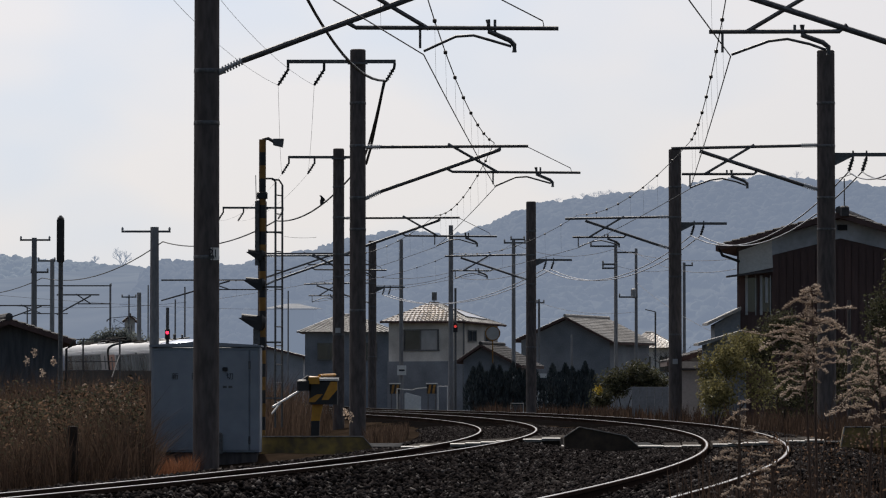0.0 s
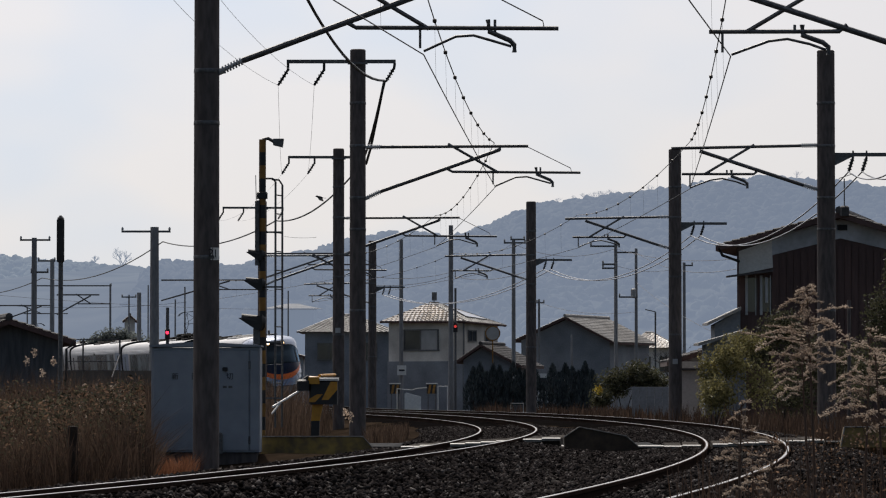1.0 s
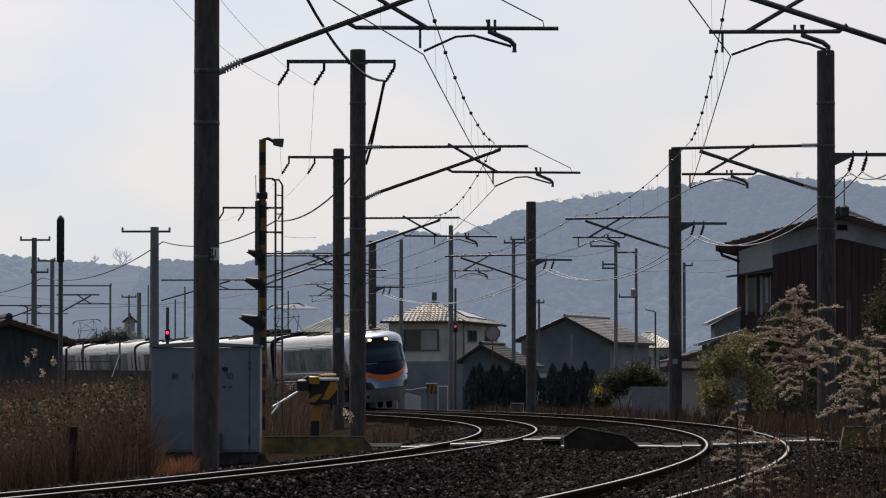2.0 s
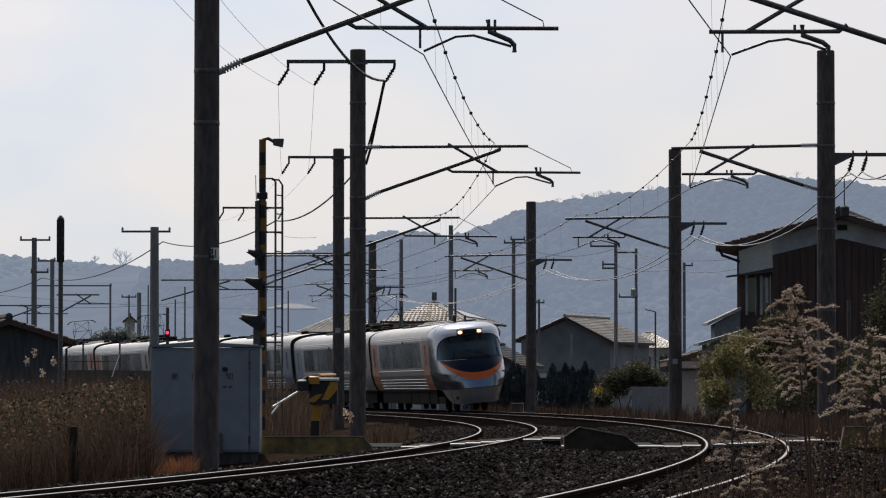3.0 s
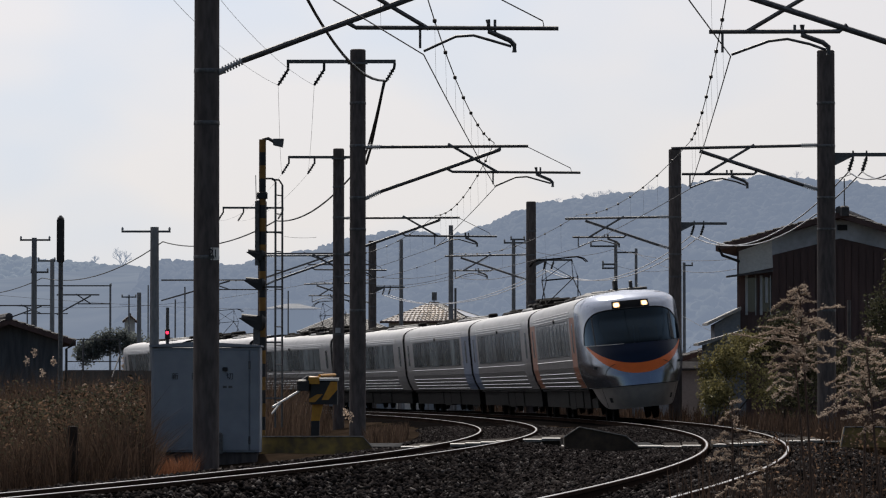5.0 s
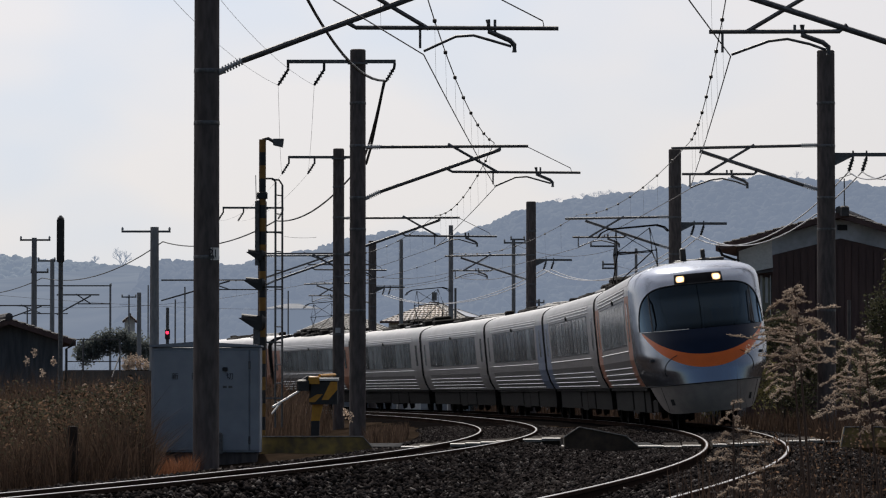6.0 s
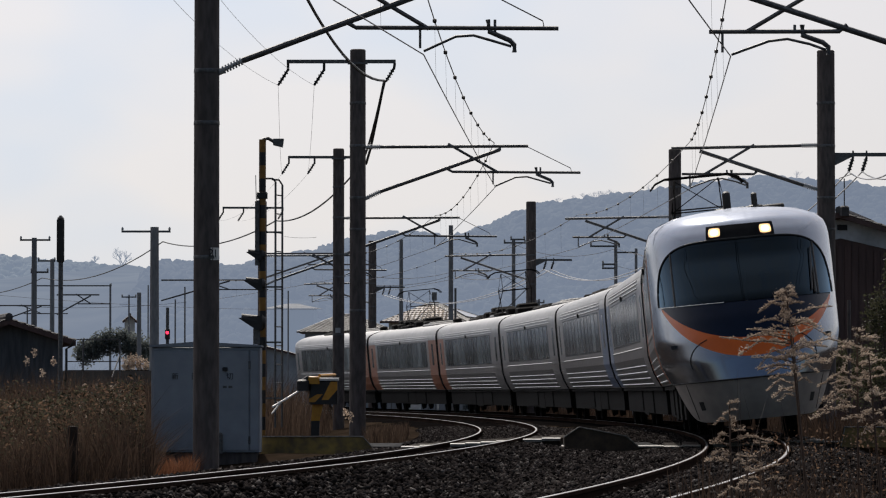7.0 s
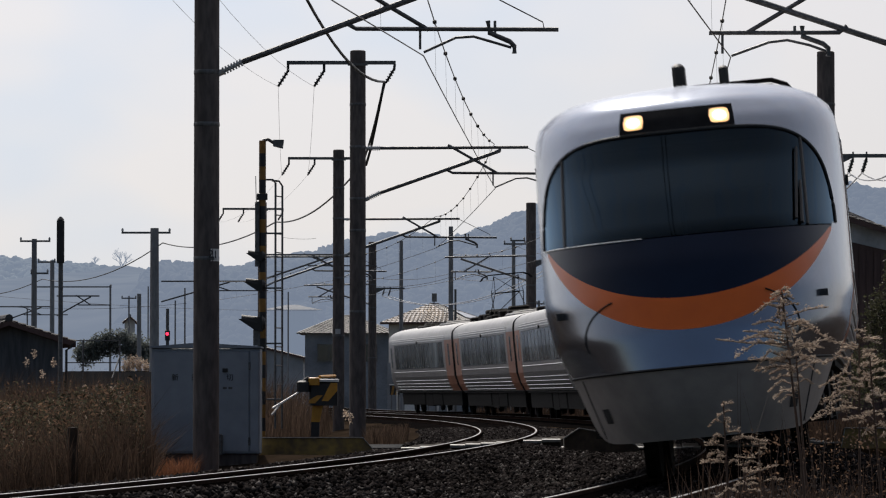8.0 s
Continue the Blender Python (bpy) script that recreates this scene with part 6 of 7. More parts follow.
# round traffic mirror at the far road
mir = thing("traffic_mirror", "round traffic mirror in an orange rim on a post", "mirror")
mx, mz = 3.086, 4.492
part("rim", Shape().tube([(mx + 0.44 * math.cos(q), 255, mz + 0.44 * math.sin(q)) for q in np.linspace(0, 2 * math.pi, 25)], 0.04, 6), AGED_AMBER, mir, "faded orange rim")
part("mirror_back", Shape().lathe([(0.0, 0.05), (0.25, 0.03), (0.43, 0.0)], 20), CURTAIN, mir, "pale domed back of the mirror").matrix_basis = Matrix.Translation((mx, 255, mz)) @ pose(0, 0, 0, 90)
part("post", Shape().tube([(mx, 255.1, -0.4), (mx, 255.1, mz)], 0.04, 8), AGED_AMBER, mir)

post = thing("marker_post", "thin weathered grey marker post beside the garden", "post")
part("post_body", Shape().lathe([(0.04, -0.4), (0.04, 2.632), (0.03, 2.678)], 10, 8.305, 84.0), CONCRETE, post)
for u, y, v in ((-3.269, 127.8, 2.723), (7.223, 127.8, 1.757)):
    pl = thing("small_plate", "small pale number plate on a mast", "sign")
    part("plate", Shape().box(u - 0.08, u + 0.08, y - 0.02, y, v - 0.08, v + 0.08), CURTAIN, pl)
tf = thing("pole_transformer", "grey transformer can on a utility pole", "transformer")
part("can", Shape().lathe([(0.05, 0), (0.17, 0.05), (0.17, 0.55), (0.05, 0.62)], 12, 12.049 , 259.8, 6.783), CURTAIN, tf)
st = thing("street_lamp", "far street lamp with a bright arm", "street lamp")
part("lamp_pole", Shape().tube([(12.15, 235, -0.4), (12.15, 235, 5.429)], 0.05, 6), STEEL_DARK, st)
part("lamp_arm", Shape().tube([(12.15, 235, 5.429), (11.569, 235, 5.558)], 0.03, 6), STEEL_DARK, st)


# ---------------------------------------------------------------- plants
REED = mat("dry_reed", (0.10, 0.068, 0.049), (0.052, 0.036, 0.028), scale=3, rough=0.8, spec=0.1, thin=0.4, bump=0, big=0.7, stain=0.4, island=0.5)
REED_RED = mat("rust_red_grass", (0.22, 0.095, 0.05), (0.12, 0.055, 0.032), scale=3, spec=0.1, thin=0.4, rough=0.8, bump=0, island=0.4)
REED_DARK = mat("dark_winter_brush", (0.085, 0.056, 0.041), (0.045, 0.031, 0.024), scale=3, spec=0.1, thin=0.3, rough=0.9, bump=0, island=0.5)
PLUME = mat("pale_seed_plume", (0.62, 0.51, 0.41), (0.30, 0.225, 0.17), scale=4, spec=0.1, thin=0.45, rough=0.8, bump=0, island=0.35)
STEM = mat("brown_weed_stem", (0.12, 0.07, 0.045), (0.08, 0.045, 0.03), scale=6, rough=0.8, bump=0.1)
LEAF = mat("evergreen_leaf", (0.10, 0.098, 0.055), (0.06, 0.06, 0.034), scale=3, spec=0.15, thin=0.35, rough=0.6, bump=0, island=0.5)
LEAF_OLIVE = mat("olive_shrub_leaf", (0.26, 0.23, 0.10), (0.15, 0.135, 0.06), scale=3, spec=0.15, thin=0.4, rough=0.6, bump=0, island=0.5)
CONIFER = mat("dark_conifer", (0.12, 0.135, 0.135), (0.075, 0.088, 0.09), scale=3, spec=0.05, rough=0.9, bump=0, island=0.5)
FLOWER = mat("yellow_flower", (0.65, 0.48, 0.03), (0.55, 0.4, 0.03), scale=3, rough=0.7, bump=0, island=0.2)
TWIG = mat("bare_twig", (0.07, 0.055, 0.045), (0.045, 0.035, 0.03), scale=6, rough=0.9, bump=0)


def blades(n, area, height, width, seed, lean=0.35, density=None):
    """Bent grass blades, three segments each."""
    rng = random.Random(seed)
    sh = Shape()
    (x0, x1), (y0, y1) = area
    v, f = [], []
    while len(f) < n * 2:
        x, y = rng.uniform(x0, x1), rng.uniform(y0, y1)
        if density and rng.random() > density(x, y):
            continue
        h = height * rng.uniform(0.45, 1.0) * (1.0 + 0.45 * noise.noise((x * 1.1, y * 0.45, seed)))
        a, b = rng.uniform(0, 6.28), rng.uniform(0, lean) * h
        w = width * rng.uniform(0.6, 1.3)
        c, s = math.cos(a), math.sin(a)
        z = ground_height(x, y) - 0.03
        k = len(v)
        bx, by = b * rng.uniform(-1, 1), b * rng.uniform(-1, 1)
        v += [(x - c * w, y - s * w, z), (x + c * w, y + s * w, z), (x - c * w + bx * 0.35, y - s * w + by * 0.35, z + h * 0.6), (x + c * w + bx * 0.35, y + s * w + by * 0.35, z + h * 0.6), (x + bx, y + by, z + h)]
        f += [(k, k + 1, k + 3, k + 2), (k + 2, k + 3, k + 4)]
    sh.v, sh.f = v, f
    return sh


def clump(sh, c, r, n, size, rng, shell=0.35):
    """Small leaves through an uneven crown."""
    for _ in range(n):
        d = Vector((rng.gauss(0, 1), rng.gauss(0, 1), rng.gauss(0, 1))).normalized()
        k = (shell + (1 - shell) * rng.random()) * (0.8 + 0.5 * noise.noise((d.x * 2.3 + c[0], d.y * 2.3 + c[1], d.z * 2.3)))
        p = Vector((c[0] + d.x * r[0] * k, c[1] + d.y * r[1] * k, c[2] + d.z * r[2] * k))
        u = Vector((rng.uniform(-1, 1), rng.uniform(-1, 1), rng.uniform(-1, 1))).normalized()
        w = u.cross(Vector((rng.uniform(-1, 1), rng.uniform(-1, 1), rng.uniform(-1, 1)))).normalized()
        s = size * rng.uniform(0.6, 1.3)
        sh.add([p - u * s, p + w * s * 0.5, p + u * s, p - w * s * 0.5], [(0, 1, 2, 3)])


def plain_mesh(name, sh, material):
    me = bpy.data.meshes.new(name)
    me.from_pydata(sh.v, [], sh.f)
    me.materials.append(material)
    return new(name, me)


def shrub(name, label, x, y, z0, parts, material, leaf, seed, category="shrub"):
    rng = random.Random(seed)
    t = thing(name, label, category)
    st = Shape()
    cr = Shape()
    for c, r, n in parts:
        st.tube([(x + rng.uniform(-0.1, 0.1), y, z0), ((x + c[0]) / 2, (y + c[1]) / 2, (z0 + c[2]) / 2), c], 0.035, 5, 0.012)
        clump(cr, c, r, n, leaf, rng)
    part("stem", st, TWIG, t)
    ob = tagged(plain_mesh("crown", cr, material), kind="stuff")
    ob.parent = t
    return t


# weeds beside the near track and beyond the cabinet
tagged(plain_mesh("dry_weeds", blades(20000, ((-8.6, -3.15), (44, 64)), 1.2, 0.0034, 1, 1.0, lambda x, y: 1.0 if x < -0.077 * y else 0.0), REED), "tall dry brown weeds beside the track", "weeds", "", "stuff")
tagged(plain_mesh("dry_weeds", blades(20000, ((-15, -3.4), (74, 128)), 1.7, 0.007, 2, 0.6, lambda x, y: 1.0 if x < along(s_at(y), spread(s_at(y)) - 2.2).x else 0.0), REED), "tall dry brown weeds beyond the crossing", "weeds", "", "stuff")
tagged(plain_mesh("dark_brush", blades(15000, ((-9.0, -3.2), (43, 66)), 0.8, 0.005, 3, 1.2, lambda x, y: 1.0 if x < -0.0706 * y else 0.0), REED_DARK), "dark tangled winter brush under the weeds", "weeds", "", "stuff")
tagged(plain_mesh("rust_grass", blades(1100, ((-3.713, -3.252), (52.5, 54.6)), 0.38, 0.0035, 5, 1.1), REED_RED), "rust-red dead grass tuft at the cabinet", "weeds", "", "stuff")
tagged(plain_mesh("far_weeds", blades(6000, ((-26, -8), (132, 196)), 1.3, 0.025, 6, 0.4), REED_DARK), "dark weeds along the far line", "weeds", "", "stuff")
tagged(plain_mesh("verge_weeds", blades(9000, ((5.6, 11.5), (44, 128)), 0.75, 0.010, 7, 0.5, lambda x, y: 1.0 if x > along(s_at(y), 2.25).x and not 63 < y < 69 else 0.0), REED_DARK), "dark brown weeds beside the outer track", "weeds", "", "stuff")
tagged(plain_mesh("mid_weeds", blades(1800, ((-1.419, -0.739), (72, 92)), 0.40, 0.006, 8, 0.5, lambda x, y: 1.0 if x < along(s_at(y), spread(s_at(y)) - 1.5).x else 0.0), REED), "thin dry grass beside the ballast", "weeds", "", "stuff")
tagged(plain_mesh("far_verge", blades(5000, ((1.5, 9.5), (130, 200)), 0.7, 0.02, 9, 0.5, lambda x, y: 1.0 if x > along(s_at(y), 2.4).x else 0.0), REED_DARK), "dark scrub along the far bend", "weeds", "", "stuff")


def reed_heads():
    """Pale tufts standing out of the weeds."""
    rng = random.Random(12)
    sh = Shape()
    for c in ((-10.119, 100.00, 1.542), (-9.552, 98.00, 1.258), (-10.353, 104.00, 1.788), (-5.660, 72.00, 0.733), (-6.234, 60.00, 0.574), (-5.619, 70.00, 0.830), (-2.080, 88.00, 0.362), (-1.983, 88.00, 0.265), (-9.473, 100.00, 1.542), (-6.971, 80.00, 0.838)):
        clump(sh, c, (0.10, 0.1, 0.16), 60, 0.025, rng)
    for _ in range(160):
        y = rng.uniform(46, 63)
        x = rng.uniform(-0.108, -0.0735) * y
        clump(sh, (x, y, ground_height(x, y) + rng.uniform(0.45, 1.15)), (0.03, 0.03, 0.07), 9, 0.016, rng)
    return sh


tagged(plain_mesh("reed_heads", reed_heads(), PLUME), "pale fluffy reed heads among the weeds", "weeds", "", "stuff")


def weed_leaves(n, seed):
    """Withered leaves hanging through the weeds."""
    rng = random.Random(seed)
    sh = Shape()
    for _ in range(n):
        y = rng.uniform(45, 63.5)
        x = rng.uniform(-0.109, -0.0725) * y
        z = ground_height(x, y) + 1.15 * rng.random()
        p = Vector((x, y, z))
        u = Vector((rng.uniform(-1, 1), rng.uniform(-1, 1), rng.uniform(-1, 0.6))).normalized()
        w = u.cross(Vector((rng.uniform(-1, 1), rng.uniform(-1, 1), 0.3))).normalized()
        s = rng.uniform(0.010, 0.038)
        sh.add([p - u * s, p + w * s * 0.4, p + u * s, p - w * s * 0.4], [(0, 1, 2, 3)])
    return sh


OLIVE_DRY = mat("dry_olive_leaf", (0.085, 0.08, 0.05), (0.04, 0.04, 0.028), scale=3, rough=0.8, spec=0.1, thin=0.4, bump=0, island=0.8)
WITHERED = mat("withered_leaf", (0.20, 0.125, 0.08), (0.07, 0.045, 0.034), scale=3, rough=0.8, spec=0.1, thin=0.4, bump=0, island=0.8)
tagged(plain_mesh("withered_leaves", weed_leaves(24000, 15), WITHERED), "withered brown leaves tangled in the weeds", "leaves", "", "stuff")
tagged(plain_mesh("withered_leaves", weed_leaves(26000, 19), OLIVE_DRY), "dull olive leaves low in the weeds", "leaves", "", "stuff")

# shrubs and hedge on the outer side
shrub("shrub", "olive green evergreen shrub beside the garden wall", 7.4, 112, -0.5,
      [((7.793, 112, 1.635), (0.75, 0.7, 0.75), 2600), ((7.388, 111, 0.712), (0.75, 0.7, 0.7), 2400), ((8.329, 113, 2.109), (0.7, 0.7, 0.5), 1500), ((7.177, 112, 1.327), (0.4, 0.5, 0.8), 900), ((8.64, 112, 1.02), (0.8, 0.7, 0.9), 1200)], LEAF_OLIVE, 0.045, 21)
shrub("shrub", "dark evergreen bush in front of the timber house", 9.5, 118, -0.5,
      [((9.752, 118, 2.574), (0.9, 0.7, 0.75), 2400), ((9.022, 118, 2.006), (0.8, 0.7, 0.7), 1500), ((10.644, 118, 1.681), (1.1, 0.7, 1.1), 2400), ((11.618, 118, 1.357), (1.2, 0.7, 1.2), 2000), ((9.995, 118, 0.709), (1.2, 0.7, 0.9), 2000)], LEAF, 0.05, 22)
shrub("shrub", "tall dark bush at the edge of the garden", 11.0, 100, -0.5,
      [((10.671, 100, 2.642), (0.6, 0.6, 0.9), 1600), ((10.465, 100, 1.268), (0.8, 0.6, 1.0), 1800), ((10.946, 100, 3.743), (0.3, 0.4, 0.7), 700)], LEAF, 0.045, 23)
garden = shrub("shrub", "dark rounded garden bushes with a yellow flowering branch", 9.0, 205, -0.5,
      [((8.626, 205, 1.227), (1.2, 1.0, 1.0), 2200), ((9.754, 205, 1.649), (1.3, 1.0, 1.0), 2000), ((7.883, 204, 0.524), (0.8, 0.8, 0.7), 1200), ((10.599, 205, 1.227), (1.2, 1.0, 0.9), 1600)], LEAF, 0.08, 24)
fl = Shape()
clump(fl, (7.611, 202, 0.943), (0.35, 0.3, 0.28), 160, 0.05, random.Random(3))
tagged(plain_mesh("flower_spray", fl, FLOWER), "bright yellow flowers", kind="stuff").parent = garden


def conifer(u_x, y, top, r, seed):
    rng = random.Random(seed)
    t = thing("conifer", "dark pointed conifer of a clipped hedge", "tree", None, "conifers of the hedge")
    part("trunk", Shape().tube([(u_x, y, -0.5), (u_x, y, top * 0.7)], 0.06, 6, 0.02), TWIG, t)
    cr = Shape()
    for k in range(1100):
        h = rng.random() ** 0.8
        a = rng.uniform(0, 6.28)
        rr = r * min(1.0, (1 - h) * 2.2) * (0.7 + 0.4 * rng.random())
        p = Vector((u_x + rr * math.cos(a), y + rr * math.sin(a), -0.4 + (top + 0.4) * h))
        s = 0.11 * rng.uniform(0.6, 1.2)
        d = Vector((math.cos(a) * 0.3, math.sin(a) * 0.3, 1)).normalized()
        w = d.cross(Vector((rng.uniform(-1, 1), rng.uniform(-1, 1), 0.1))).normalized()
        cr.add([p - w * s * 0.4, p + w * s * 0.4, p + d * s * 2], [(0, 1, 2)])
    ob = plain_mesh("crown", cr, CONIFER)
    ob.parent = t


for i in (0, 1, 2, 3, 4, 5, 6, 7, 8, 9, 12, 13, 14, 15, 16, 17, 18):
    u = 1.596 + i * 0.345
    conifer(u, 215 + (i % 3) * 0.3, 1.75 + 0.55 * (math.sin(i * 2.3) * 0.5 + 0.5), 0.5, 40 + i)


def bare_tree(x, y, z0, h, seed, label, bark=None, thick=0.018):
    rng = random.Random(seed)
    t = thing("bare_tree", label, "tree")
    tr, br = Shape(), Shape()

    def grow(p, d, l, r, lev):
        q = p + d * l
        (tr if lev < 2 else br).tube([p, (p + q) / 2 + Vector((rng.uniform(-1, 1), rng.uniform(-1, 1), 0)) * l * 0.06, q], r, 5, r * 0.6)
        if lev < 5:
            for _ in range(3 if lev > 0 else 4):
                e = (d + Vector((rng.uniform(-1, 1), rng.uniform(-1, 1), rng.uniform(-0.2, 0.7))) * 0.75).normalized()
                grow(q if rng.random() < 0.6 else p.lerp(q, 0.7), e, l * rng.uniform(0.55, 0.8), r * 0.55, lev + 1)

    grow(Vector((x, y, z0)), Vector((0.05, 0, 1)), h * 0.28, h * thick, 0)
    part("trunk", tr, bark or TWIG, t)
    part("branching", br, bark or TWIG, t)


bare_tree(9.241, 150.0, -0.5, 3.2, 5, "small bare winter tree behind the wall")
bare_tree(12.999, 230.0, -0.5, 5.0, 8, "bare garden tree between the houses")
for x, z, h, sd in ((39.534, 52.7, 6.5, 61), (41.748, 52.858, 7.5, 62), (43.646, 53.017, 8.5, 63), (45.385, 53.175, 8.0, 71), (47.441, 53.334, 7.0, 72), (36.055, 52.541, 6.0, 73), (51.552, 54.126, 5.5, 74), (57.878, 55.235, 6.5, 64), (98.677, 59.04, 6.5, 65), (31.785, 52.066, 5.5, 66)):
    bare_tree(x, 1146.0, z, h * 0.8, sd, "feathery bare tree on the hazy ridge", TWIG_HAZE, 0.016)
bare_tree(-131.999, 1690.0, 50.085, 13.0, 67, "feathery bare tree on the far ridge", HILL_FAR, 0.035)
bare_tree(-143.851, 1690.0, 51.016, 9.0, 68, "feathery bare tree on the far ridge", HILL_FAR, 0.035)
dk = Shape()
rng0 = random.Random(77)
for u in range(6):
    clump(dk, (-26.154 + u * 0.9, 300, 4.737 - abs(u - 2.5) * 0.4), (1.1, 1.0, 1.3), 1300, 0.12, rng0)
# haze over the far bushes put into a paler grey-green leaf
FAR_BUSH = mat("hazed_bush_leaf", (0.24, 0.26, 0.24), (0.15, 0.165, 0.155), scale=3, spec=0.05, thin=0.45, rough=0.9, bump=0, island=0.4)
tagged(plain_mesh("far_bushes", dk, FAR_BUSH), "dark bushes beyond the railway", "bushes", "", "stuff")


# tall dried weeds with pale plumes close to the camera
PLANTS = []


def plume_weed(x, y, h, sprays, seed, label="dried goldenrod stalk with pale feathery plumes", spread_r=0.21, foot=0.74):
    rng = random.Random(seed)
    t = thing("dried_weed", label, "weed", Matrix.Translation((x, y, -0.3)), "dried weeds beside the camera")
    st, pl = Shape(), Shape()
    bend = Vector((rng.uniform(-0.06, 0.06), 0, 0))
    top = Vector((0, 0, h)) + bend
    st.tube([(0, 0, 0), tuple(bend * 0.3 + Vector((0, 0, h * 0.5))), tuple(top)], 0.010, 6, 0.003)
    for k in range(sprays):
        # short level sprays round the upper stalk, each a hooked fluffy rope of florets
        g = (k + rng.random()) / sprays
        f = foot + (1 - foot) * g
        base = bend * f + Vector((0, 0, h * f))
        a = rng.uniform(0, 6.28)
        L = (spread_r * min(1.0, 1.9 * (1 - g)) ** 0.8 * (0.75 + 0.25 * min(1.0, g * 4)) + 0.02) * rng.uniform(0.4, 1.15)
        out = Vector((math.cos(a), math.sin(a) * 0.7, 0))
        mid = base + out * L * 0.55 + Vector((0, 0, L * rng.uniform(0.02, 0.22)))
        tip = base + out * L + Vector((0, 0, L * rng.uniform(-0.16, 0.14)))
        st.tube([base, mid, tip], 0.002, 4, 0.001)
        fat = rng.uniform(0.0036, 0.0072)
        for j in range(int(L * 820) + 14):
            e = 0.22 + 0.78 * rng.random()
            c = base.lerp(mid, e / 0.55) if e < 0.55 else mid.lerp(tip, (e - 0.55) / 0.45)
            lump = 0.7 + 0.5 * math.sin(e * 21 + k)
            q = c + Vector((rng.gauss(0, fat), rng.gauss(0, fat), abs(rng.gauss(0, fat)) * 1.3)) * lump
            u = (out * 0.8 + Vector((rng.uniform(-1, 1), rng.uniform(-1, 1), rng.uniform(-0.1, 1.1)))).normalized()
            w = u.cross(Vector((rng.uniform(-1, 1), rng.uniform(-1, 1), 0.2))).normalized()
            d = 0.0062 * rng.uniform(0.5, 1.4)
            pl.add([q - u * d, q + w * d * 0.3, q + u * d, q - w * d * 0.3], [(0, 1, 2, 3)])
    tagged(part("stalk", st, STEM, t), kind="stuff")
    ob = tagged(plain_mesh("plume", pl, PLUME), kind="stuff")
    ob.parent = t
    PLANTS.append((t, seed))


for x, y, h, n, sd, sp, ft in ((1.636, 18.0, 1.54, 62, 1, 0.25, 0.755), (1.905, 18.6, 1.36, 34, 2, 0.22, 0.70), (1.262, 17.7, 1.04, 18, 5, 0.15, 0.72), (1.93, 17.8, 1.24, 24, 8, 0.2, 0.70),
                               (1.73, 19.2, 1.34, 20, 3, 0.17, 0.78), (1.437, 18.4, 0.86, 12, 6, 0.12, 0.76), (1.30, 17.2, 0.80, 7, 9, 0.11, 0.74)):
    plume_weed(x, y, h, n, sd, spread_r=sp, foot=ft)
tagged(plain_mesh("near_brush", blades(2600, ((1.25, 2.6), (16.5, 22.5)), 0.62, 0.0035, 14, 0.5), REED_DARK), "dark thin dry stalks under the plumed weeds", "weeds", "", "stuff")
tagged(plain_mesh("near_stems", blades(70, ((1.3, 2.5), (17.0, 22.5)), 1.1, 0.004, 24, 0.4), STEM), "tall bare brown stems among the plumed weeds", "weeds", "", "stuff")


tan = Shape()
rngt = random.Random(9)
for i in range(5):
    clump(tan, (-20.248 + i * 0.35, 262 + i * 0.1, 2.506 + 0.25 * math.sin(i)), (0.45, 0.4, 0.75), 260, 0.07, rngt)
tan_bank = thing("tan_grass_bank", "sunlit tan grass on a low bank behind the line", "grass", None, "", "stuff")
part("bank", Shape().loft([[(-21.04, 260, -0.5), (-17.437, 260, -0.5), (-17.437, 266, -0.5), (-21.04, 266, -0.5)], [(-20.608, 262, 2.254), (-17.798, 262, 2.254), (-17.798, 264, 2.254), (-20.608, 264, 2.254)]]), SOIL, tan_bank)
tg = plain_mesh("grass", tan, PLUME)
tg.parent = tan_bank

# small bird that leaves the cable
BIRD = mat("dark_bird_feathers", (0.03, 0.028, 0.03), (0.02, 0.02, 0.022), scale=30, rough=0.8, bump=0.1)
bird = thing("bird", "small dark bird perched on the cable, then flying", "bird")
part("body", Shape().loft([[(x, r * math.cos(q), r * 0.9 * math.sin(q) + z) for q in np.linspace(0, 2 * math.pi, 10, endpoint=False)] for x, r, z in ((-0.10, 0.015, 0.0), (-0.06, 0.04, 0.0), (0.0, 0.055, 0.0), (0.05, 0.045, 0.015), (0.08, 0.035, 0.03), (0.11, 0.03, 0.035), (0.13, 0.008, 0.03))]), BIRD, bird)
part("tail", Shape().box(-0.2, -0.09, -0.02, 0.02, -0.008, 0.004), BIRD, bird)
part("beak", Shape().tube([(0.125, 0, 0.032), (0.16, 0, 0.026)], 0.008, 5, 0.002), ORANGE_Y, bird)
WINGS = []
for sd in (-1, 1):
    w = part("wing", Shape().loft([[(-0.06, 0, 0), (0.05, 0, 0), (0.05, 0, 0.008), (-0.06, 0, 0.008)], [(-0.09, sd * 0.09, 0), (0.04, sd * 0.09, 0), (0.04, sd * 0.09, 0.006), (-0.09, sd * 0.09, 0.006)], [(-0.10, sd * 0.2, 0), (-0.05, sd * 0.2, 0), (-0.05, sd * 0.2, 0.004), (-0.10, sd * 0.2, 0.004)]]), BIRD, bird)
    WINGS.append((w, sd))


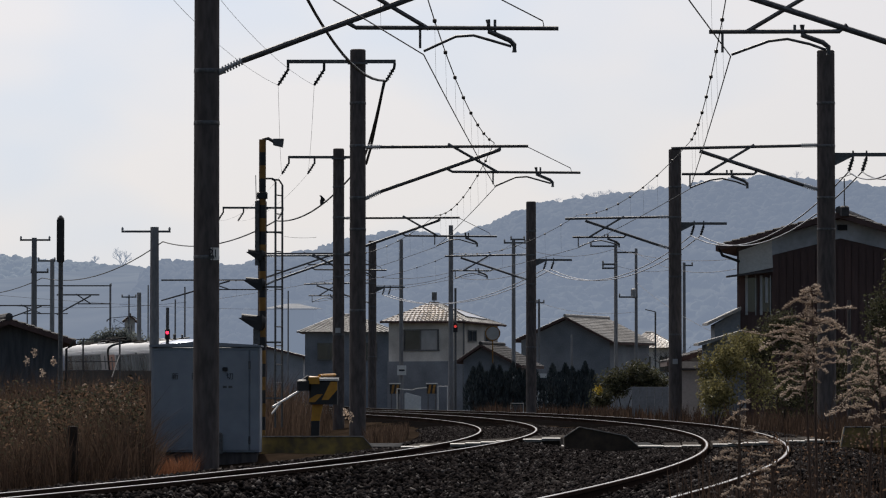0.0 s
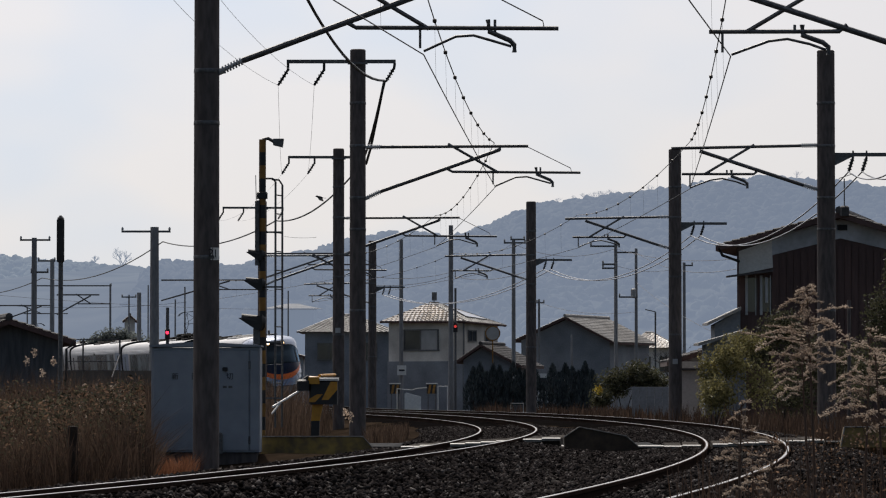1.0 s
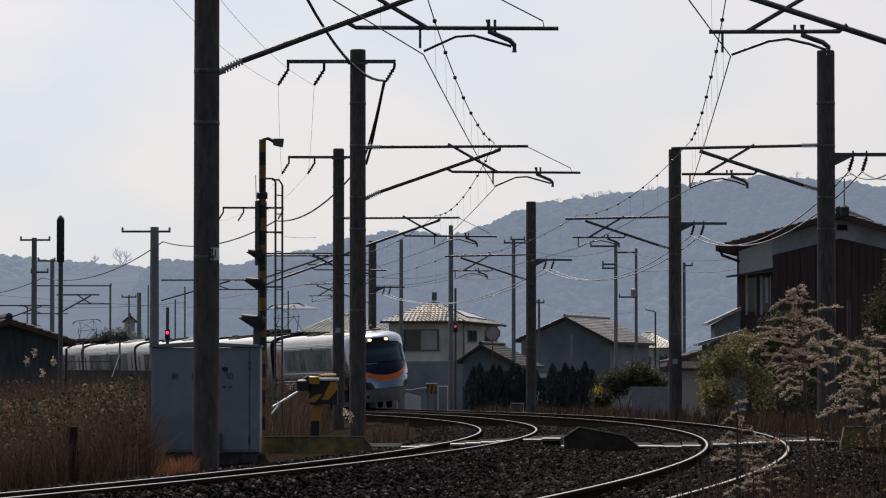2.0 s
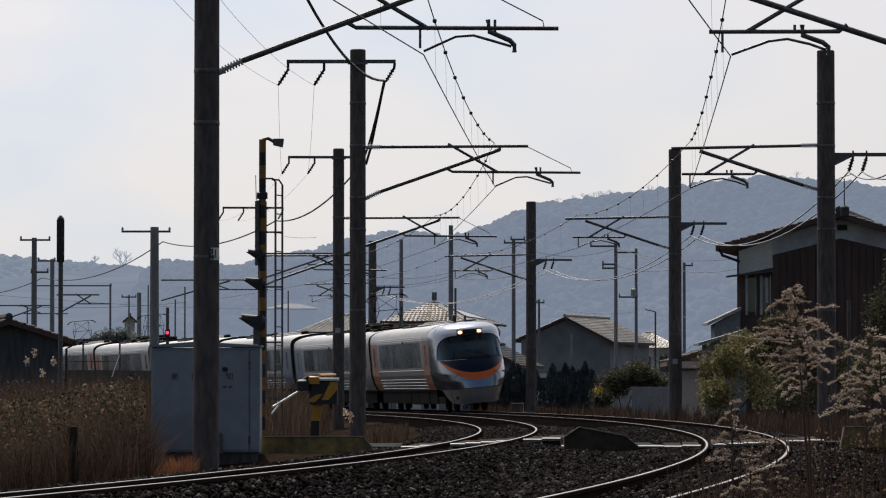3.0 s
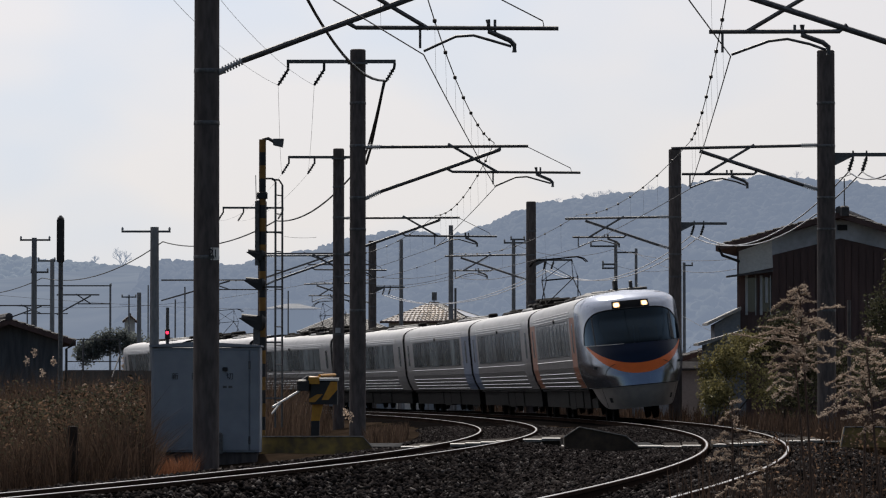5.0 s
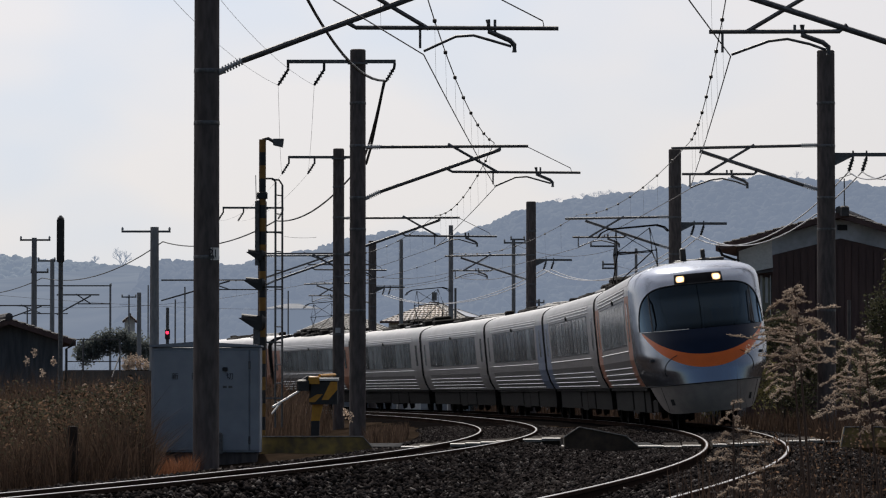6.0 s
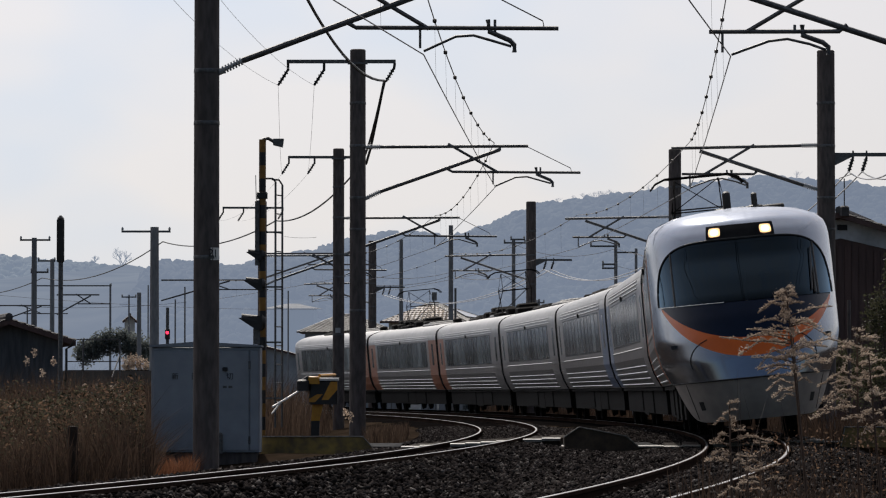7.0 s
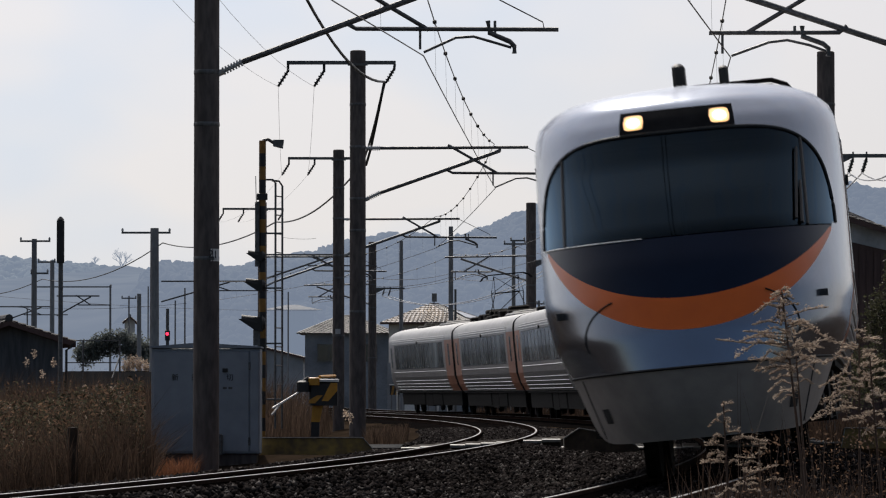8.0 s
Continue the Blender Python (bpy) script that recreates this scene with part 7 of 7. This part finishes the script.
def near_leaves(n, seed):
    rng = random.Random(seed)
    sh = Shape()
    for _ in range(n):
        y = rng.uniform(17, 22)
        x = rng.uniform(0.073, 0.109) * y
        p = Vector((x, y, -0.35 + 0.95 * rng.random() ** 1.3))
        u = Vector((rng.uniform(-1, 1), rng.uniform(-1, 1), rng.uniform(-1, 0.6))).normalized()
        w = u.cross(Vector((rng.uniform(-1, 1), rng.uniform(-1, 1), 0.3))).normalized()
        s = rng.uniform(0.004, 0.012)
        sh.add([p - u * s, p + w * s * 0.45, p + u * s, p - w * s * 0.45], [(0, 1, 2, 3)])
    return sh


tagged(plain_mesh("near_leaves", near_leaves(3200, 16), WITHERED), "withered brown leaves on the near dry stalks", "leaves", "", "stuff")


def sway():
    """The plumed weeds nod a little in the wind, and the bird flies behind the signal mast."""
    for t, seed in PLANTS:
        m = t.matrix_basis.copy()
        rows = []
        for k in range(17):
            q = k * 0.5
            rows.append((q, m @ pose(0, 0, 0, 0.5 * math.sin(q * 1.7 + seed), 0.9 * math.sin(q * 1.25 + seed * 1.3) - 0.4 * q, 0)))
        walk(t, rows)
    way = ((0.0, (-3.754, 128.00, 6.832)), (0.8, (-3.754, 128.00, 6.832)), (0.9, (-3.789, 128.00, 6.885)), (1.0, (-3.812, 127.00, 6.820)), (1.1, (-3.903, 126.00, 6.738)), (1.2, (-4.096, 125.00, 6.690)), (1.3, (-4.319, 124.00, 6.386)), (1.4, (-4.572, 123.00, 6.138)), (1.5, (-4.836, 122.00, 5.876)), (1.65, (-6.089, 140.00, 6.552)), (1.9, (-6.828, 155.00, 7.727)), (2.2, (-7.181, 163.00, 8.411)), (8.0, (-7.181, 163.00, 8.411)))
    walk(bird, [(t, Matrix.Translation(c) @ pose(0, 0, 0, 0, -35 if t < 0.85 or t > 2.1 else -5, 172)) for t, c in way])
    for w, sd in WINGS:
        rows = [(0.0, pose(0, 0, 0, sd * -72, 0, 0)), (0.8, pose(0, 0, 0, sd * -72, 0, 0))]
        for k in range(12):
            rows.append((0.9 + 0.1 * k, pose(0, 0, 0, sd * (-30 if k % 2 else 35), 0, 0)))
        rows += [(2.2, pose(0, 0, 0, sd * -72, 0, 0)), (8.0, pose(0, 0, 0, sd * -72, 0, 0))]
        walk(w, rows)


motions()
